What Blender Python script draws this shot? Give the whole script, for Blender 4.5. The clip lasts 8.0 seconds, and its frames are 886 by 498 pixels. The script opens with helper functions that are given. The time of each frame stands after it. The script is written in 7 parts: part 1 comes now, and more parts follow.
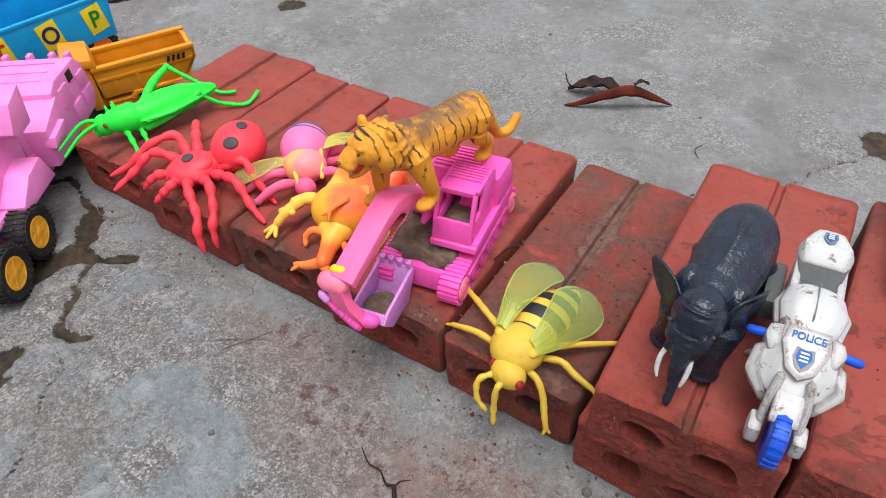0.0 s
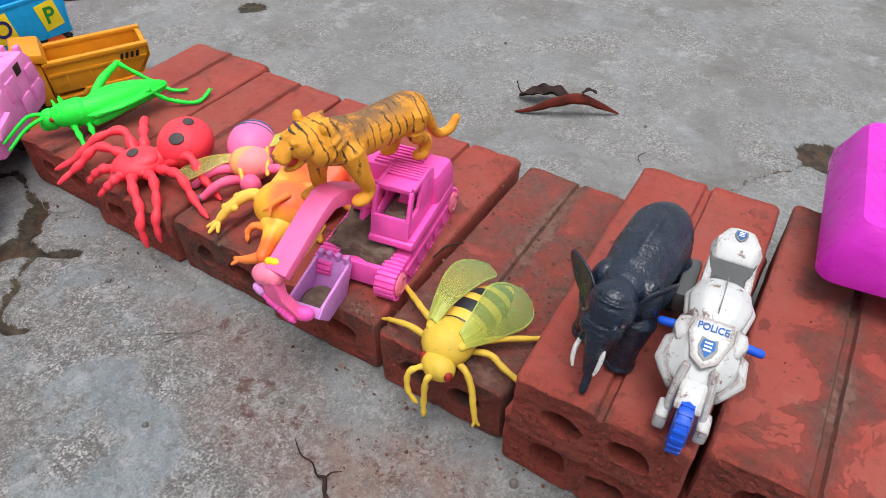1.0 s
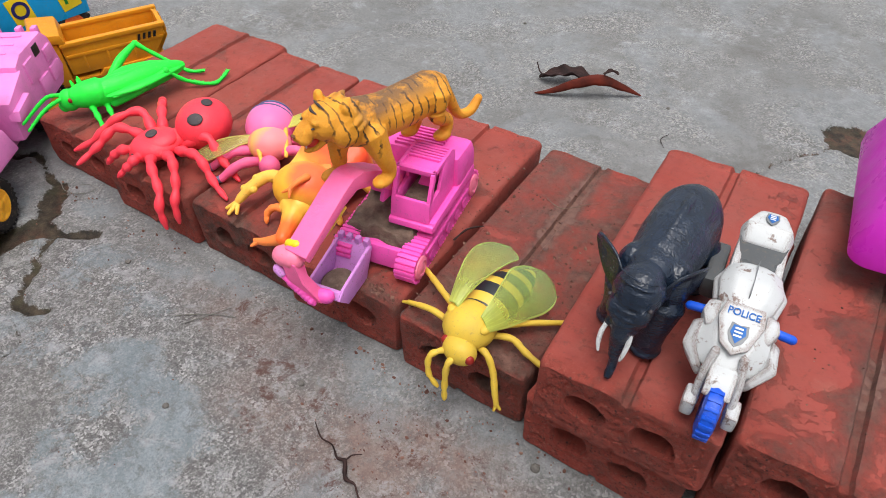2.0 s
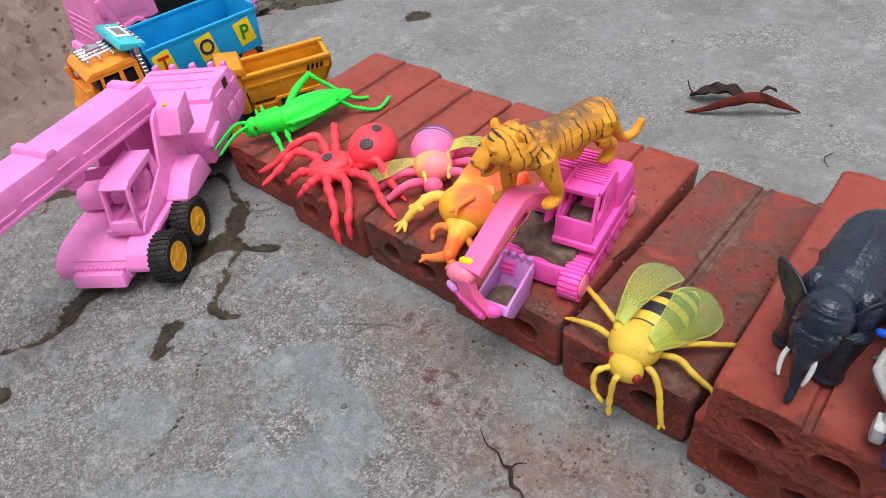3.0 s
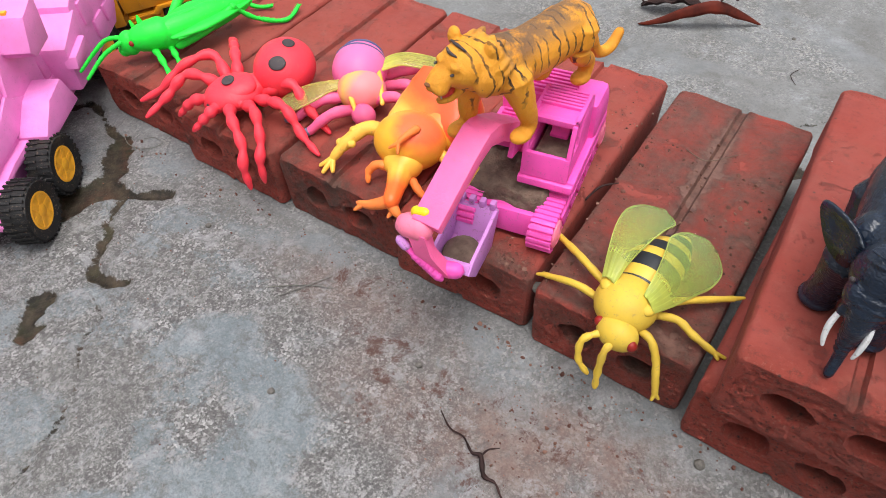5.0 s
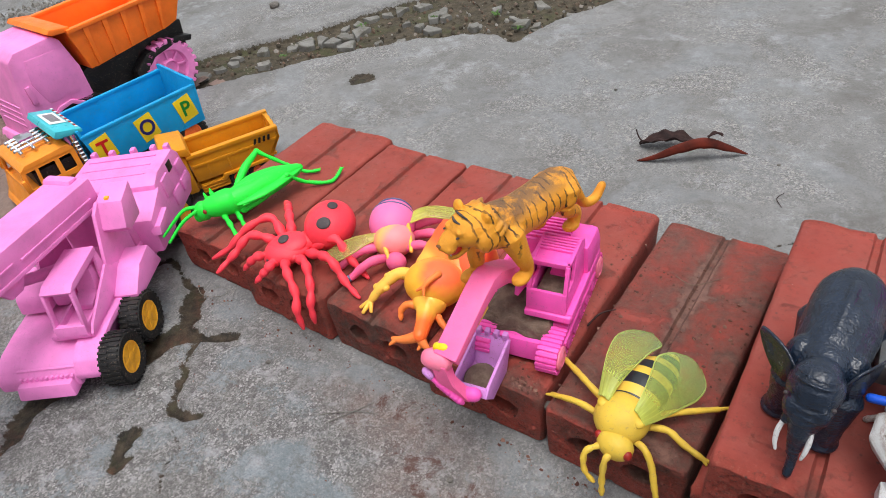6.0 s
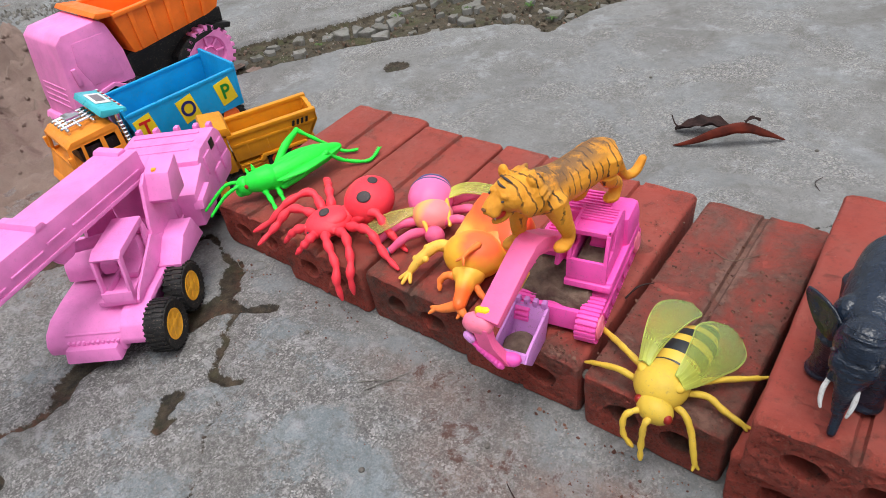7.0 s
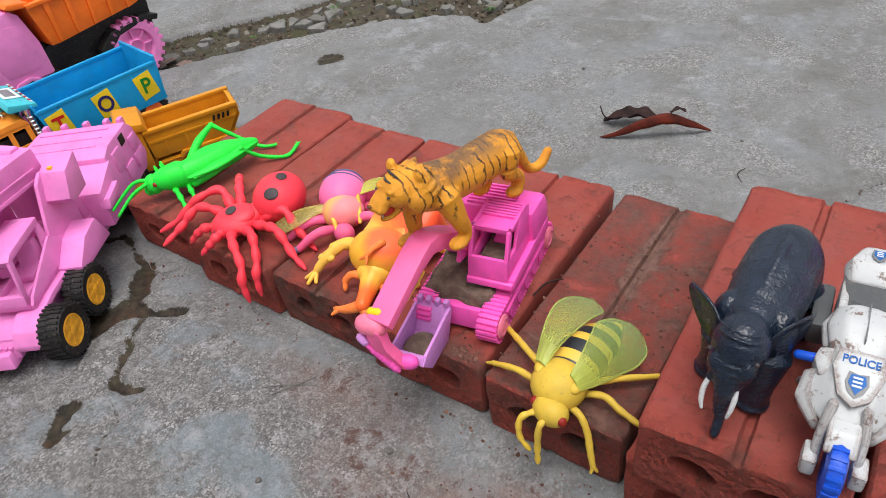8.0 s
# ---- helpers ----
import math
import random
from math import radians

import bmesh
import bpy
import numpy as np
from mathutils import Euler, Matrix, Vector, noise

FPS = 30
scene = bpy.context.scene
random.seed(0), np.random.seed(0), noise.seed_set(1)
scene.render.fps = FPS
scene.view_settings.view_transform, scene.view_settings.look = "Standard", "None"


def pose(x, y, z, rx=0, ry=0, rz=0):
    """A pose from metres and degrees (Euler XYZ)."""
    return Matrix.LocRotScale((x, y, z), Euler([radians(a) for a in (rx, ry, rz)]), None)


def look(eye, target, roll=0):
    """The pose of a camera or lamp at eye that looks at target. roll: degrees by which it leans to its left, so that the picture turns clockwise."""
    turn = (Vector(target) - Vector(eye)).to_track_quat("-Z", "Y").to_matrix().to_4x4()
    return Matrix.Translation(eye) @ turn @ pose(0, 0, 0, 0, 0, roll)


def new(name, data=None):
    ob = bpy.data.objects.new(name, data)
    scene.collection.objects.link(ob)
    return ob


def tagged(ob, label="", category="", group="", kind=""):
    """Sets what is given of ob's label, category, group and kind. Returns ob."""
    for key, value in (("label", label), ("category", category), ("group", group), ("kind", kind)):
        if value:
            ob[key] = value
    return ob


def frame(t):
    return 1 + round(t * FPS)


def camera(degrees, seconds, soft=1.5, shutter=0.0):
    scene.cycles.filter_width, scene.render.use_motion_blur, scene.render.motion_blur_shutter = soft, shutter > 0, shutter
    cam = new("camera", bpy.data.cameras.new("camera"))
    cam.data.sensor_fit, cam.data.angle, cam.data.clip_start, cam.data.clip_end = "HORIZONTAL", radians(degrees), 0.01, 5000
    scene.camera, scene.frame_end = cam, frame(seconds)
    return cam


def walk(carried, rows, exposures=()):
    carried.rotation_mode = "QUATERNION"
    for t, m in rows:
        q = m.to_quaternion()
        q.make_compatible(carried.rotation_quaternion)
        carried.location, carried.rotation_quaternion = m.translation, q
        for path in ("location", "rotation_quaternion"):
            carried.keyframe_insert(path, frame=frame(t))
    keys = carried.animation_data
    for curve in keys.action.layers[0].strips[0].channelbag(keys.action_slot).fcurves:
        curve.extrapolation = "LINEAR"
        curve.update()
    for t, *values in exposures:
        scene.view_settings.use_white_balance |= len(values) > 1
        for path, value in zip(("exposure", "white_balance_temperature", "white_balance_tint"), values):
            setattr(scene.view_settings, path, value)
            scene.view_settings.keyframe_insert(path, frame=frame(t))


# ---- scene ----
cam = camera(66.5, 8.0, soft=0.7)
PATH = [
    (0, (0.187, -0.242, 0.435), (-0.679, 0.915, -0.948), -3.5),
    (0.5, (0.224, -0.239, 0.449), (-0.605, 1.008, -0.877), -1.0),
    (1, (0.218, -0.239, 0.433), (-0.595, 0.98, -0.927), -0.5),
    (1.2, (0.213, -0.237, 0.427), (-0.595, 0.949, -0.966), -0.9),
    (2.5, (0.209, -0.247, 0.432), (-0.677, 0.891, -0.953), -2.5),
    (3, (0.193, -0.274, 0.451), (-0.917, 0.709, -0.891), -9.3),
    (3.5, (0.169, -0.256, 0.416), (-0.805, 0.707, -1.041), -7.8),
    (4, (0.132, -0.237, 0.376), (-0.649, 0.719, -1.197), -3.2),
    (4.2, (0.118, -0.234, 0.377), (-0.647, 0.736, -1.195), -3.1),
    (5.3, (0.114, -0.233, 0.417), (-0.75, 0.825, -1.043), -5.6),
    (5.5, (0.129, -0.243, 0.435), (-0.805, 0.84, -0.963), -7.8),
    (6, (0.165, -0.253, 0.465), (-0.882, 0.88, -0.808), -10.4),
    (6.5, (0.178, -0.299, 0.481), (-1.034, 0.821, -0.649), -10.5),
    (7, (0.165, -0.283, 0.452), (-0.933, 0.819, -0.804), -10.7),
    (7.5, (0.179, -0.265, 0.426), (-0.887, 0.854, -0.844), -8.4),
    (8, (0.198, -0.236, 0.433), (-0.835, 0.903, -0.847), -9.9),
]
walk(cam, [(t, look(eye, target, roll)) for t, eye, target, roll in PATH], [(0, 0.84), (1, 0.84), (2.5, 0.82), (3, 0.80), (3.5, 0.60), (4, 0.95), (4.2, 0.95), (5.3, 0.92), (5.5, 0.90), (6, 0.78), (7, 0.78), (8, 0.70)])

import mathutils

# ---- light ----
world = bpy.data.worlds.new("overcast_sky")
scene.world = world
world.use_nodes = True
wn = world.node_tree
sky = wn.nodes.new("ShaderNodeTexSky")
sky.sky_type, sky.sun_disc = "NISHITA", False
sky.sun_elevation, sky.sun_rotation = radians(79), radians(131)
sky.air_density, sky.dust_density, sky.ozone_density = 1.0, 4.0, 1.0
pale = wn.nodes.new("ShaderNodeHueSaturation")
pale.inputs["Saturation"].default_value = 0.22
wn.links.new(sky.outputs["Color"], pale.inputs["Color"])
wn.links.new(pale.outputs["Color"], wn.nodes["Background"].inputs["Color"])
wn.nodes["Background"].inputs["Strength"].default_value = 0.12
sun_data = bpy.data.lights.new("sun", "SUN")
sun_data.energy, sun_data.angle, sun_data.color = 1.1, radians(40), (1.0, 0.97, 0.93)
sun = new("sun", sun_data)
sun.matrix_world = look((0.4, -0.35, 2.75), (0, 0, 0))


# ---- materials ----
class Mat:
    """A principled material with short calls for its texture nodes."""

    def __init__(self, name, rough=0.5, metal=0.0, coords="Object"):
        self.m = bpy.data.materials.new(name)
        self.m.use_nodes = True
        self.t = self.m.node_tree
        self.b = self.t.nodes["Principled BSDF"]
        self.b.inputs["Roughness"].default_value = rough
        self.b.inputs["Metallic"].default_value = metal
        self.co = self.t.nodes.new("ShaderNodeTexCoord").outputs[coords]

    def link(self, a, b):
        self.t.links.new(a, b)

    def noise(self, scale, detail=4, rough=0.6, distort=0.0, vec=None):
        n = self.t.nodes.new("ShaderNodeTexNoise")
        n.inputs["Scale"].default_value, n.inputs["Detail"].default_value = scale, detail
        n.inputs["Roughness"].default_value, n.inputs["Distortion"].default_value = rough, distort
        self.link(vec or self.co, n.inputs["Vector"])
        return n.outputs["Fac"]

    def cells(self, scale, feature="F1", out="Distance", vec=None):
        n = self.t.nodes.new("ShaderNodeTexVoronoi")
        n.feature = feature
        n.inputs["Scale"].default_value = scale
        self.link(vec or self.co, n.inputs["Vector"])
        return n.outputs[out]

    def ramp(self, fac, *stops):
        n = self.t.nodes.new("ShaderNodeValToRGB")
        e = n.color_ramp.elements
        while len(e) < len(stops):
            e.new(0.5)
        for k, (p, c) in zip(e, stops):
            k.position = p
            k.color = (c, c, c, 1) if isinstance(c, (int, float)) else (*c, 1)
        self.link(fac, n.inputs["Fac"])
        return n.outputs["Color"]

    def mix(self, fac, a, b, mode="MIX"):
        n = self.t.nodes.new("ShaderNodeMix")
        n.data_type, n.blend_type = "RGBA", mode
        for i, v in ((0, fac), (6, a), (7, b)):
            socket = n.inputs[i]
            if isinstance(v, (int, float)):
                socket.default_value = v if i == 0 else (v, v, v, 1)
            elif isinstance(v, tuple):
                socket.default_value = (*v, 1)
            else:
                self.link(v, socket)
        return n.outputs[2]

    def math(self, op, a, b=0.0):
        n = self.t.nodes.new("ShaderNodeMath")
        n.operation = op
        for socket, v in ((n.inputs[0], a), (n.inputs[1], b)):
            if isinstance(v, (int, float)):
                socket.default_value = v
            else:
                self.link(v, socket)
        return n.outputs[0]

    def attr(self, name):
        n = self.t.nodes.new("ShaderNodeAttribute")
        n.attribute_name = name
        return n.outputs["Fac"]

    def random(self):
        return self.t.nodes.new("ShaderNodeObjectInfo").outputs["Random"]

    def shifted(self):
        n = self.t.nodes.new("ShaderNodeVectorMath")
        n.operation = "MULTIPLY_ADD"
        self.link(self.random(), n.inputs[0])
        n.inputs[1].default_value = (7.0, 5.0, 3.0)
        self.link(self.co, n.inputs[2])
        return n.outputs[0]

    def sep(self, axis, vec=None):
        n = self.t.nodes.new("ShaderNodeSeparateXYZ")
        self.link(vec or self.co, n.inputs[0])
        return n.outputs[axis]

    def colour(self, c):
        if isinstance(c, tuple):
            self.b.inputs["Base Color"].default_value = (*c, 1)
        else:
            self.link(c, self.b.inputs["Base Color"])
        return self

    def roughness(self, r):
        self.link(r, self.b.inputs["Roughness"])
        return self

    def bump(self, *layers):
        last = None
        for height, strength, distance in layers:
            n = self.t.nodes.new("ShaderNodeBump")
            n.inputs["Strength"].default_value, n.inputs["Distance"].default_value = strength, distance
            self.link(height, n.inputs["Height"])
            if last:
                self.link(last, n.inputs["Normal"])
            last = n.outputs["Normal"]
        self.link(last, self.b.inputs["Normal"])
        return self


SAND = (0.20, 0.145, 0.105)


def plastic(name, col, rough=0.42, dust=0.35, sss=0.0):
    """Moulded toy plastic, slightly uneven, with handled grime and clinging sand dust."""
    k = Mat(name, rough)
    shade = tuple(c * 0.8 for c in col)
    c = k.mix(k.ramp(k.noise(28, 3), (0.35, 0.0), (0.7, 1.0)), col, shade)
    grime = k.ramp(k.noise(60, 8, 0.72), (0.55, 0.0), (0.78, dust))
    specks = k.ramp(k.noise(360, 4, 0.75), (0.58, 0.0), (0.66, min(dust * 1.7, 0.65)))
    grime = k.math("MAXIMUM", grime, specks)
    c = k.mix(grime, c, SAND)
    k.colour(c)
    k.roughness(k.ramp(k.noise(45, 5), (0.3, max(rough - 0.1, 0.05)), (0.75, min(rough + 0.2, 1.0))))
    k.bump((k.noise(420, 4, 0.7), 0.35, 0.0006), (k.noise(170, 5, 0.65), 0.3, 0.0010), (k.noise(55, 3), 0.35, 0.0016))
    k.b.inputs["Specular IOR Level"].default_value = 0.3
    if sss:
        k.b.inputs["Subsurface Weight"].default_value = sss
        k.b.inputs["Subsurface Radius"].default_value = (0.006, 0.004, 0.003)
    return k.m


def two_tone(name, a, b, axis, lo, hi, rough=0.4, grain=0.12, c3=None):
    """Soft sprayed blend from colour a to b along one local axis."""
    k = Mat(name, rough)
    n = k.t.nodes.new("ShaderNodeMapRange")
    n.inputs["From Min"].default_value, n.inputs["From Max"].default_value = lo, hi
    k.link(k.sep(axis), n.inputs["Value"])
    wob = k.math("ADD", n.outputs[0], k.math("MULTIPLY", k.math("SUBTRACT", k.noise(60, 3), 0.5), 0.6))
    stops = ((0.25, a), (0.75, b)) if c3 is None else ((0.15, a), (0.5, b), (0.85, c3))
    c = k.ramp(wob, *stops)
    c = k.mix(k.ramp(k.noise(90, 7, 0.7), (0.58, 0.0), (0.8, grain)), c, SAND)
    k.colour(c).bump((k.noise(160, 4), 0.3, 0.001))
    k.b.inputs["Specular IOR Level"].default_value = 0.3
    k.b.inputs["Subsurface Weight"].default_value = 0.12
    k.b.inputs["Subsurface Radius"].default_value = (0.006, 0.004, 0.003)
    return k.m


M_PINK = plastic("pink_plastic", (0.86, 0.25, 0.62), 0.45, 0.10)
M_PINK_TRUCK = plastic("rose_plastic", (0.90, 0.27, 0.62), 0.5, 0.10)
M_BOOM = plastic("bright_pink_plastic", (1.0, 0.16, 0.40), 0.42, 0.12)
M_HOTPINK = plastic("hot_pink_plastic", (0.94, 0.105, 0.50), 0.42, 0.16)
M_LILAC = plastic("lilac_plastic", (0.62, 0.26, 0.66), 0.42, 0.5)
M_MAGENTA = plastic("magenta_plastic", (0.62, 0.025, 0.52), 0.3, 0.0)
M_ORANGE = plastic("orange_plastic", (1.0, 0.195, 0.018), 0.4, 0.06)
M_CAB = plastic("light_orange_plastic", (0.90, 0.30, 0.03), 0.36, 0.12)
M_YELLOW = plastic("amber_plastic", (0.68, 0.275, 0.012), 0.36, 0.15)
M_BLUE = plastic("sky_blue_plastic", (0.006, 0.33, 0.68), 0.36, 0.12)
M_BLACK = plastic("black_plastic", (0.012, 0.012, 0.013), 0.4, 0.25)
M_TYRE = plastic("tyre_rubber", (0.014, 0.014, 0.015), 0.62, 0.3)
M_HUB = plastic("yellow_hub", (0.95, 0.44, 0.03), 0.45, 0.15)
M_HUB_ORANGE = plastic("orange_hub", (0.92, 0.16, 0.03), 0.4, 0.1)
M_GREEN = plastic("neon_green_rubber", (0.02, 0.86, 0.06), 0.45, 0.12, 0.1)
M_RED = plastic("red_rubber", (0.92, 0.050, 0.080), 0.45, 0.10, 0.1)
M_DOT = plastic("grey_dot_paint", (0.055, 0.045, 0.05), 0.55, 0.3)
M_LEMON = plastic("lemon_rubber", (0.70, 0.475, 0.056), 0.5, 0.22, 0.1)
M_CREAM = plastic("yellow_rubber", (0.92, 0.52, 0.08), 0.45, 0.2, 0.1)
M_CLAW = plastic("orange_rubber", (0.95, 0.24, 0.05), 0.45, 0.15, 0.1)
M_ROSE = plastic("rose_rubber", (0.88, 0.13, 0.30), 0.42, 0.15, 0.1)
M_SALMON = plastic("salmon_rubber", (0.95, 0.22, 0.36), 0.42, 0.15, 0.1)
M_NAVY = plastic("navy_paint", (0.10, 0.12, 0.26), 0.35, 0.3)
M_TIPBLUE = plastic("blue_grey_paint", (0.16, 0.17, 0.28), 0.35, 0.4)
M_WHITE = Mat("scuffed_white_plastic", 0.4)
bev = M_WHITE.t.nodes.new("ShaderNodeBevel")
bev.samples, bev.inputs["Radius"].default_value = 4, 0.0042
dot = M_WHITE.t.nodes.new("ShaderNodeVectorMath")
dot.operation = "DOT_PRODUCT"
M_WHITE.link(bev.outputs[0], dot.inputs[0])
M_WHITE.link(M_WHITE.t.nodes.new("ShaderNodeNewGeometry").outputs["True Normal"], dot.inputs[1])
rubbed = M_WHITE.math("MULTIPLY", M_WHITE.ramp(dot.outputs["Value"], (0.90, 1.0), (0.985, 0.0)), M_WHITE.ramp(M_WHITE.noise(120, 6, 0.7), (0.36, 0.0), (0.47, 0.9)))
M_WHITE.colour(M_WHITE.mix(M_WHITE.math("MAXIMUM", rubbed, M_WHITE.ramp(M_WHITE.noise(110, 9, 0.75), (0.565, 0.0), (0.62, 0.9))), (0.50, 0.515, 0.525), (0.14, 0.075, 0.055)))
M_WHITE.bump((M_WHITE.noise(180, 4), 0.3, 0.0008))
M_WHITE = M_WHITE.m
M_CLEANWHITE = plastic("white_paint", (0.8, 0.8, 0.8), 0.45, 0.1)
M_BLUEPART = plastic("royal_blue_plastic", (0.01, 0.09, 0.62), 0.35, 0.1)
M_PRINTBLUE = plastic("printed_blue", (0.01, 0.12, 0.42), 0.5, 0.1)
M_STICKER = plastic("yellow_sticker", (0.85, 0.62, 0.02), 0.35, 0.05)
M_PRINTRED = plastic("printed_red", (0.6, 0.02, 0.02), 0.4, 0.05)
M_PRINTGREEN = plastic("printed_green", (0.01, 0.22, 0.03), 0.4, 0.05)
M_PRINTNAVY = plastic("printed_navy", (0.02, 0.02, 0.14), 0.4, 0.05)
M_AQUA = plastic("aqua_sticker", (0.05, 0.50, 0.58), 0.35, 0.05)
M_EYE = plastic("eye_red", (0.30, 0.02, 0.015), 0.35, 0.0)
M_NOSE = plastic("nose_brown", (0.16, 0.06, 0.02), 0.5, 0.1)
M_SMOKE = plastic("smoke_grey_plastic", (0.085, 0.09, 0.095), 0.3, 0.2)
M_MOUTH = plastic("mouth_red", (0.55, 0.035, 0.02), 0.4, 0.0)
M_GREYWIN = plastic("smoky_grey", (0.20, 0.21, 0.22), 0.3, 0.1)
M_IVORY = plastic("chipped_white_paint", (0.62, 0.63, 0.64), 0.5, 0.5)

k = Mat("chrome", 0.16, 1.0)
k.colour((0.72, 0.73, 0.76)).bump((k.noise(140, 3), 0.25, 0.0008))
M_CHROME = k.m

# tiger: amber skin with warped dark stripes across the body and a worn back
k = Mat("tiger_paint", 0.5)
n = k.t.nodes.new("ShaderNodeTexWave")
n.bands_direction, n.inputs["Scale"].default_value = "X", 44
n.inputs["Distortion"].default_value, n.inputs["Detail"].default_value = 7.5, 4
n.inputs["Detail Scale"].default_value, n.inputs["Detail Roughness"].default_value = 0.9, 0.6
k.link(k.co, n.inputs["Vector"])
stripe = k.ramp(n.outputs["Fac"], (0.06, 1.0), (0.13, 0.0))
broken = k.ramp(k.noise(70, 2), (0.42, 0.0), (0.5, 1.0))
high = k.ramp(k.sep("Z"), (0.016, 0.0), (0.026, 1.0))
stripe = k.math("MULTIPLY", k.math("MULTIPLY", stripe, broken), high)
stripe = k.math("MULTIPLY", stripe, k.ramp(k.math("ADD", k.sep("X"), k.math("MULTIPLY", k.sep("Z"), 0.4)), (0.084, 1.0), (0.090, 0.12)))
skin = k.mix(k.ramp(k.noise(45, 5), (0.35, 0.0), (0.7, 1.0)), (0.82, 0.36, 0.032), (0.66, 0.255, 0.022))
skin = k.mix(k.math("MULTIPLY", stripe, k.ramp(k.noise(150, 5, 0.7), (0.35, 0.55), (0.6, 1.0))), skin, (0.045, 0.026, 0.016))
worn = k.math("MULTIPLY", k.ramp(k.noise(55, 6, 0.7), (0.36, 0.0), (0.52, 0.9)), k.ramp(k.sep("Z"), (0.0515, 0.0), (0.060, 1.0)))
worn = k.math("MULTIPLY", worn, k.ramp(k.sep("X"), (0.030, 1.0), (0.042, 0.0)))
skin = k.mix(worn, skin, (0.125, 0.075, 0.05))
k.colour(skin).bump((k.noise(420, 5, 0.75), 0.8, 0.0012), (k.noise(120, 5, 0.7), 0.6, 0.002))
k.b.inputs["Specular IOR Level"].default_value = 0.3
M_TIGER = k.m

k = Mat("elephant_hide", 0.36)
hide = k.mix(k.ramp(k.noise(70, 6), (0.35, 0.0), (0.75, 1.0)), (0.006, 0.011, 0.022), (0.014, 0.025, 0.048))
k.colour(hide)
n = k.t.nodes.new("ShaderNodeTexWave")
n.bands_direction, n.inputs["Scale"].default_value = "Z", 150
n.inputs["Distortion"].default_value, n.inputs["Detail"].default_value = 16, 4
k.link(k.co, n.inputs["Vector"])
k.bump((n.outputs["Fac"], 0.22, 0.0009), (k.noise(70, 4, 0.6, 0.8), 0.35, 0.002), (k.cells(420), 0.3, 0.0006))
k.roughness(k.ramp(k.noise(50, 5), (0.3, 0.16), (0.7, 0.34)))
M_HIDE = k.m

# insect wing: soft translucent film, veins fanning out from its root
def wing_film(name, col, tip, seen):
    k = Mat(name, 0.3)
    fan = k.math("ADD", k.attr("across"), k.math("MULTIPLY", k.math("SUBTRACT", k.noise(22, 2), 0.5), 0.22))
    rays = k.ramp(k.math("SINE", k.math("MULTIPLY", fan, 46.0)), (0.62, 0.0), (0.96, 1.0))
    veins = k.math("MULTIPLY", rays, k.ramp(k.noise(130, 4), (0.35, 0.2), (0.6, 1.0)))
    rim = k.ramp(k.math("ABSOLUTE", k.math("SUBTRACT", k.attr("across"), 0.5)), (0.46, 0.0), (0.495, 1.0))
    film = k.mix(k.ramp(k.attr("along"), (0.15, 0.0), (0.75, 1.0)), col, tip)
    film = k.mix(k.ramp(k.noise(70, 5, 0.7), (0.4, 0.0), (0.7, 0.35)), film, tuple(c * 0.7 for c in tip))
    k.colour(k.mix(k.math("MAXIMUM", k.math("MULTIPLY", veins, 0.16), k.math("MULTIPLY", rim, 0.5)), film, tuple(min(1.0, c * 1.3 + 0.05) for c in col)))
    k.bump((veins, 0.35, 0.0004))
    k.link(k.math("ADD", k.math("ADD", seen, k.math("MAXIMUM", k.math("MULTIPLY", veins, 0.08), k.math("MULTIPLY", rim, 0.3))), k.ramp(k.attr("along"), (0.0, 0.4), (0.3, 0.0))), k.b.inputs["Alpha"])
    return k.m


M_WING = wing_film("yellow_wing_film", (0.50, 0.56, 0.10), (0.25, 0.41, 0.13), 0.32)
M_WING_PALE = wing_film("pale_wing_film", (0.58, 0.50, 0.11), (0.42, 0.36, 0.12), 0.36)
M_WING_GREEN = wing_film("green_wing_film", (0.58, 0.56, 0.09), (0.36, 0.44, 0.09), 0.46)

k = Mat("bee_bands", 0.42)
n = k.t.nodes.new("ShaderNodeTexWave")
n.bands_direction, n.wave_profile = "Y", "SIN"
n.inputs["Scale"].default_value, n.inputs["Distortion"].default_value = 18, 0.8
n.inputs["Phase Offset"].default_value = 0.98
k.link(k.co, n.inputs["Vector"])
band = k.ramp(n.outputs["Fac"], (0.38, 0.0), (0.44, 1.0))
k.colour(k.mix(band, (0.70, 0.475, 0.056), (0.012, 0.015, 0.02))).bump((k.noise(200, 4), 0.25, 0.0007))
M_BANDS = k.m

# fired clay brick: smooth red faces, pits, lime specks, smeared mud
k = Mat("red_brick", 0.82)
v = k.shifted()
clay = k.mix(k.ramp(k.noise(14, 5, 0.6, 0.4, v), (0.3, 0.0), (0.72, 1.0)), (0.282, 0.043, 0.030), (0.200, 0.030, 0.022))
clay = k.mix(k.ramp(k.noise(160, 5, 0.7, 0, v), (0.35, 0.0), (0.75, 0.55)), clay, (0.29, 0.054, 0.036))
clay = k.mix(k.math("MULTIPLY", k.attr("raw"), 0.75), clay, (0.49, 0.072, 0.045))
clay = k.mix(k.math("MULTIPLY", k.attr("raw"), k.ramp(k.noise(240, 8, 0.82, 0, v), (0.52, 0.0), (0.59, 0.62))), clay, (0.085, 0.020, 0.014))
clay = k.mix(k.math("MULTIPLY", k.attr("raw"), k.ramp(k.noise(420, 5, 0.78, 0, v), (0.56, 0.0), (0.62, 0.75))), clay, (0.44, 0.16, 0.11))
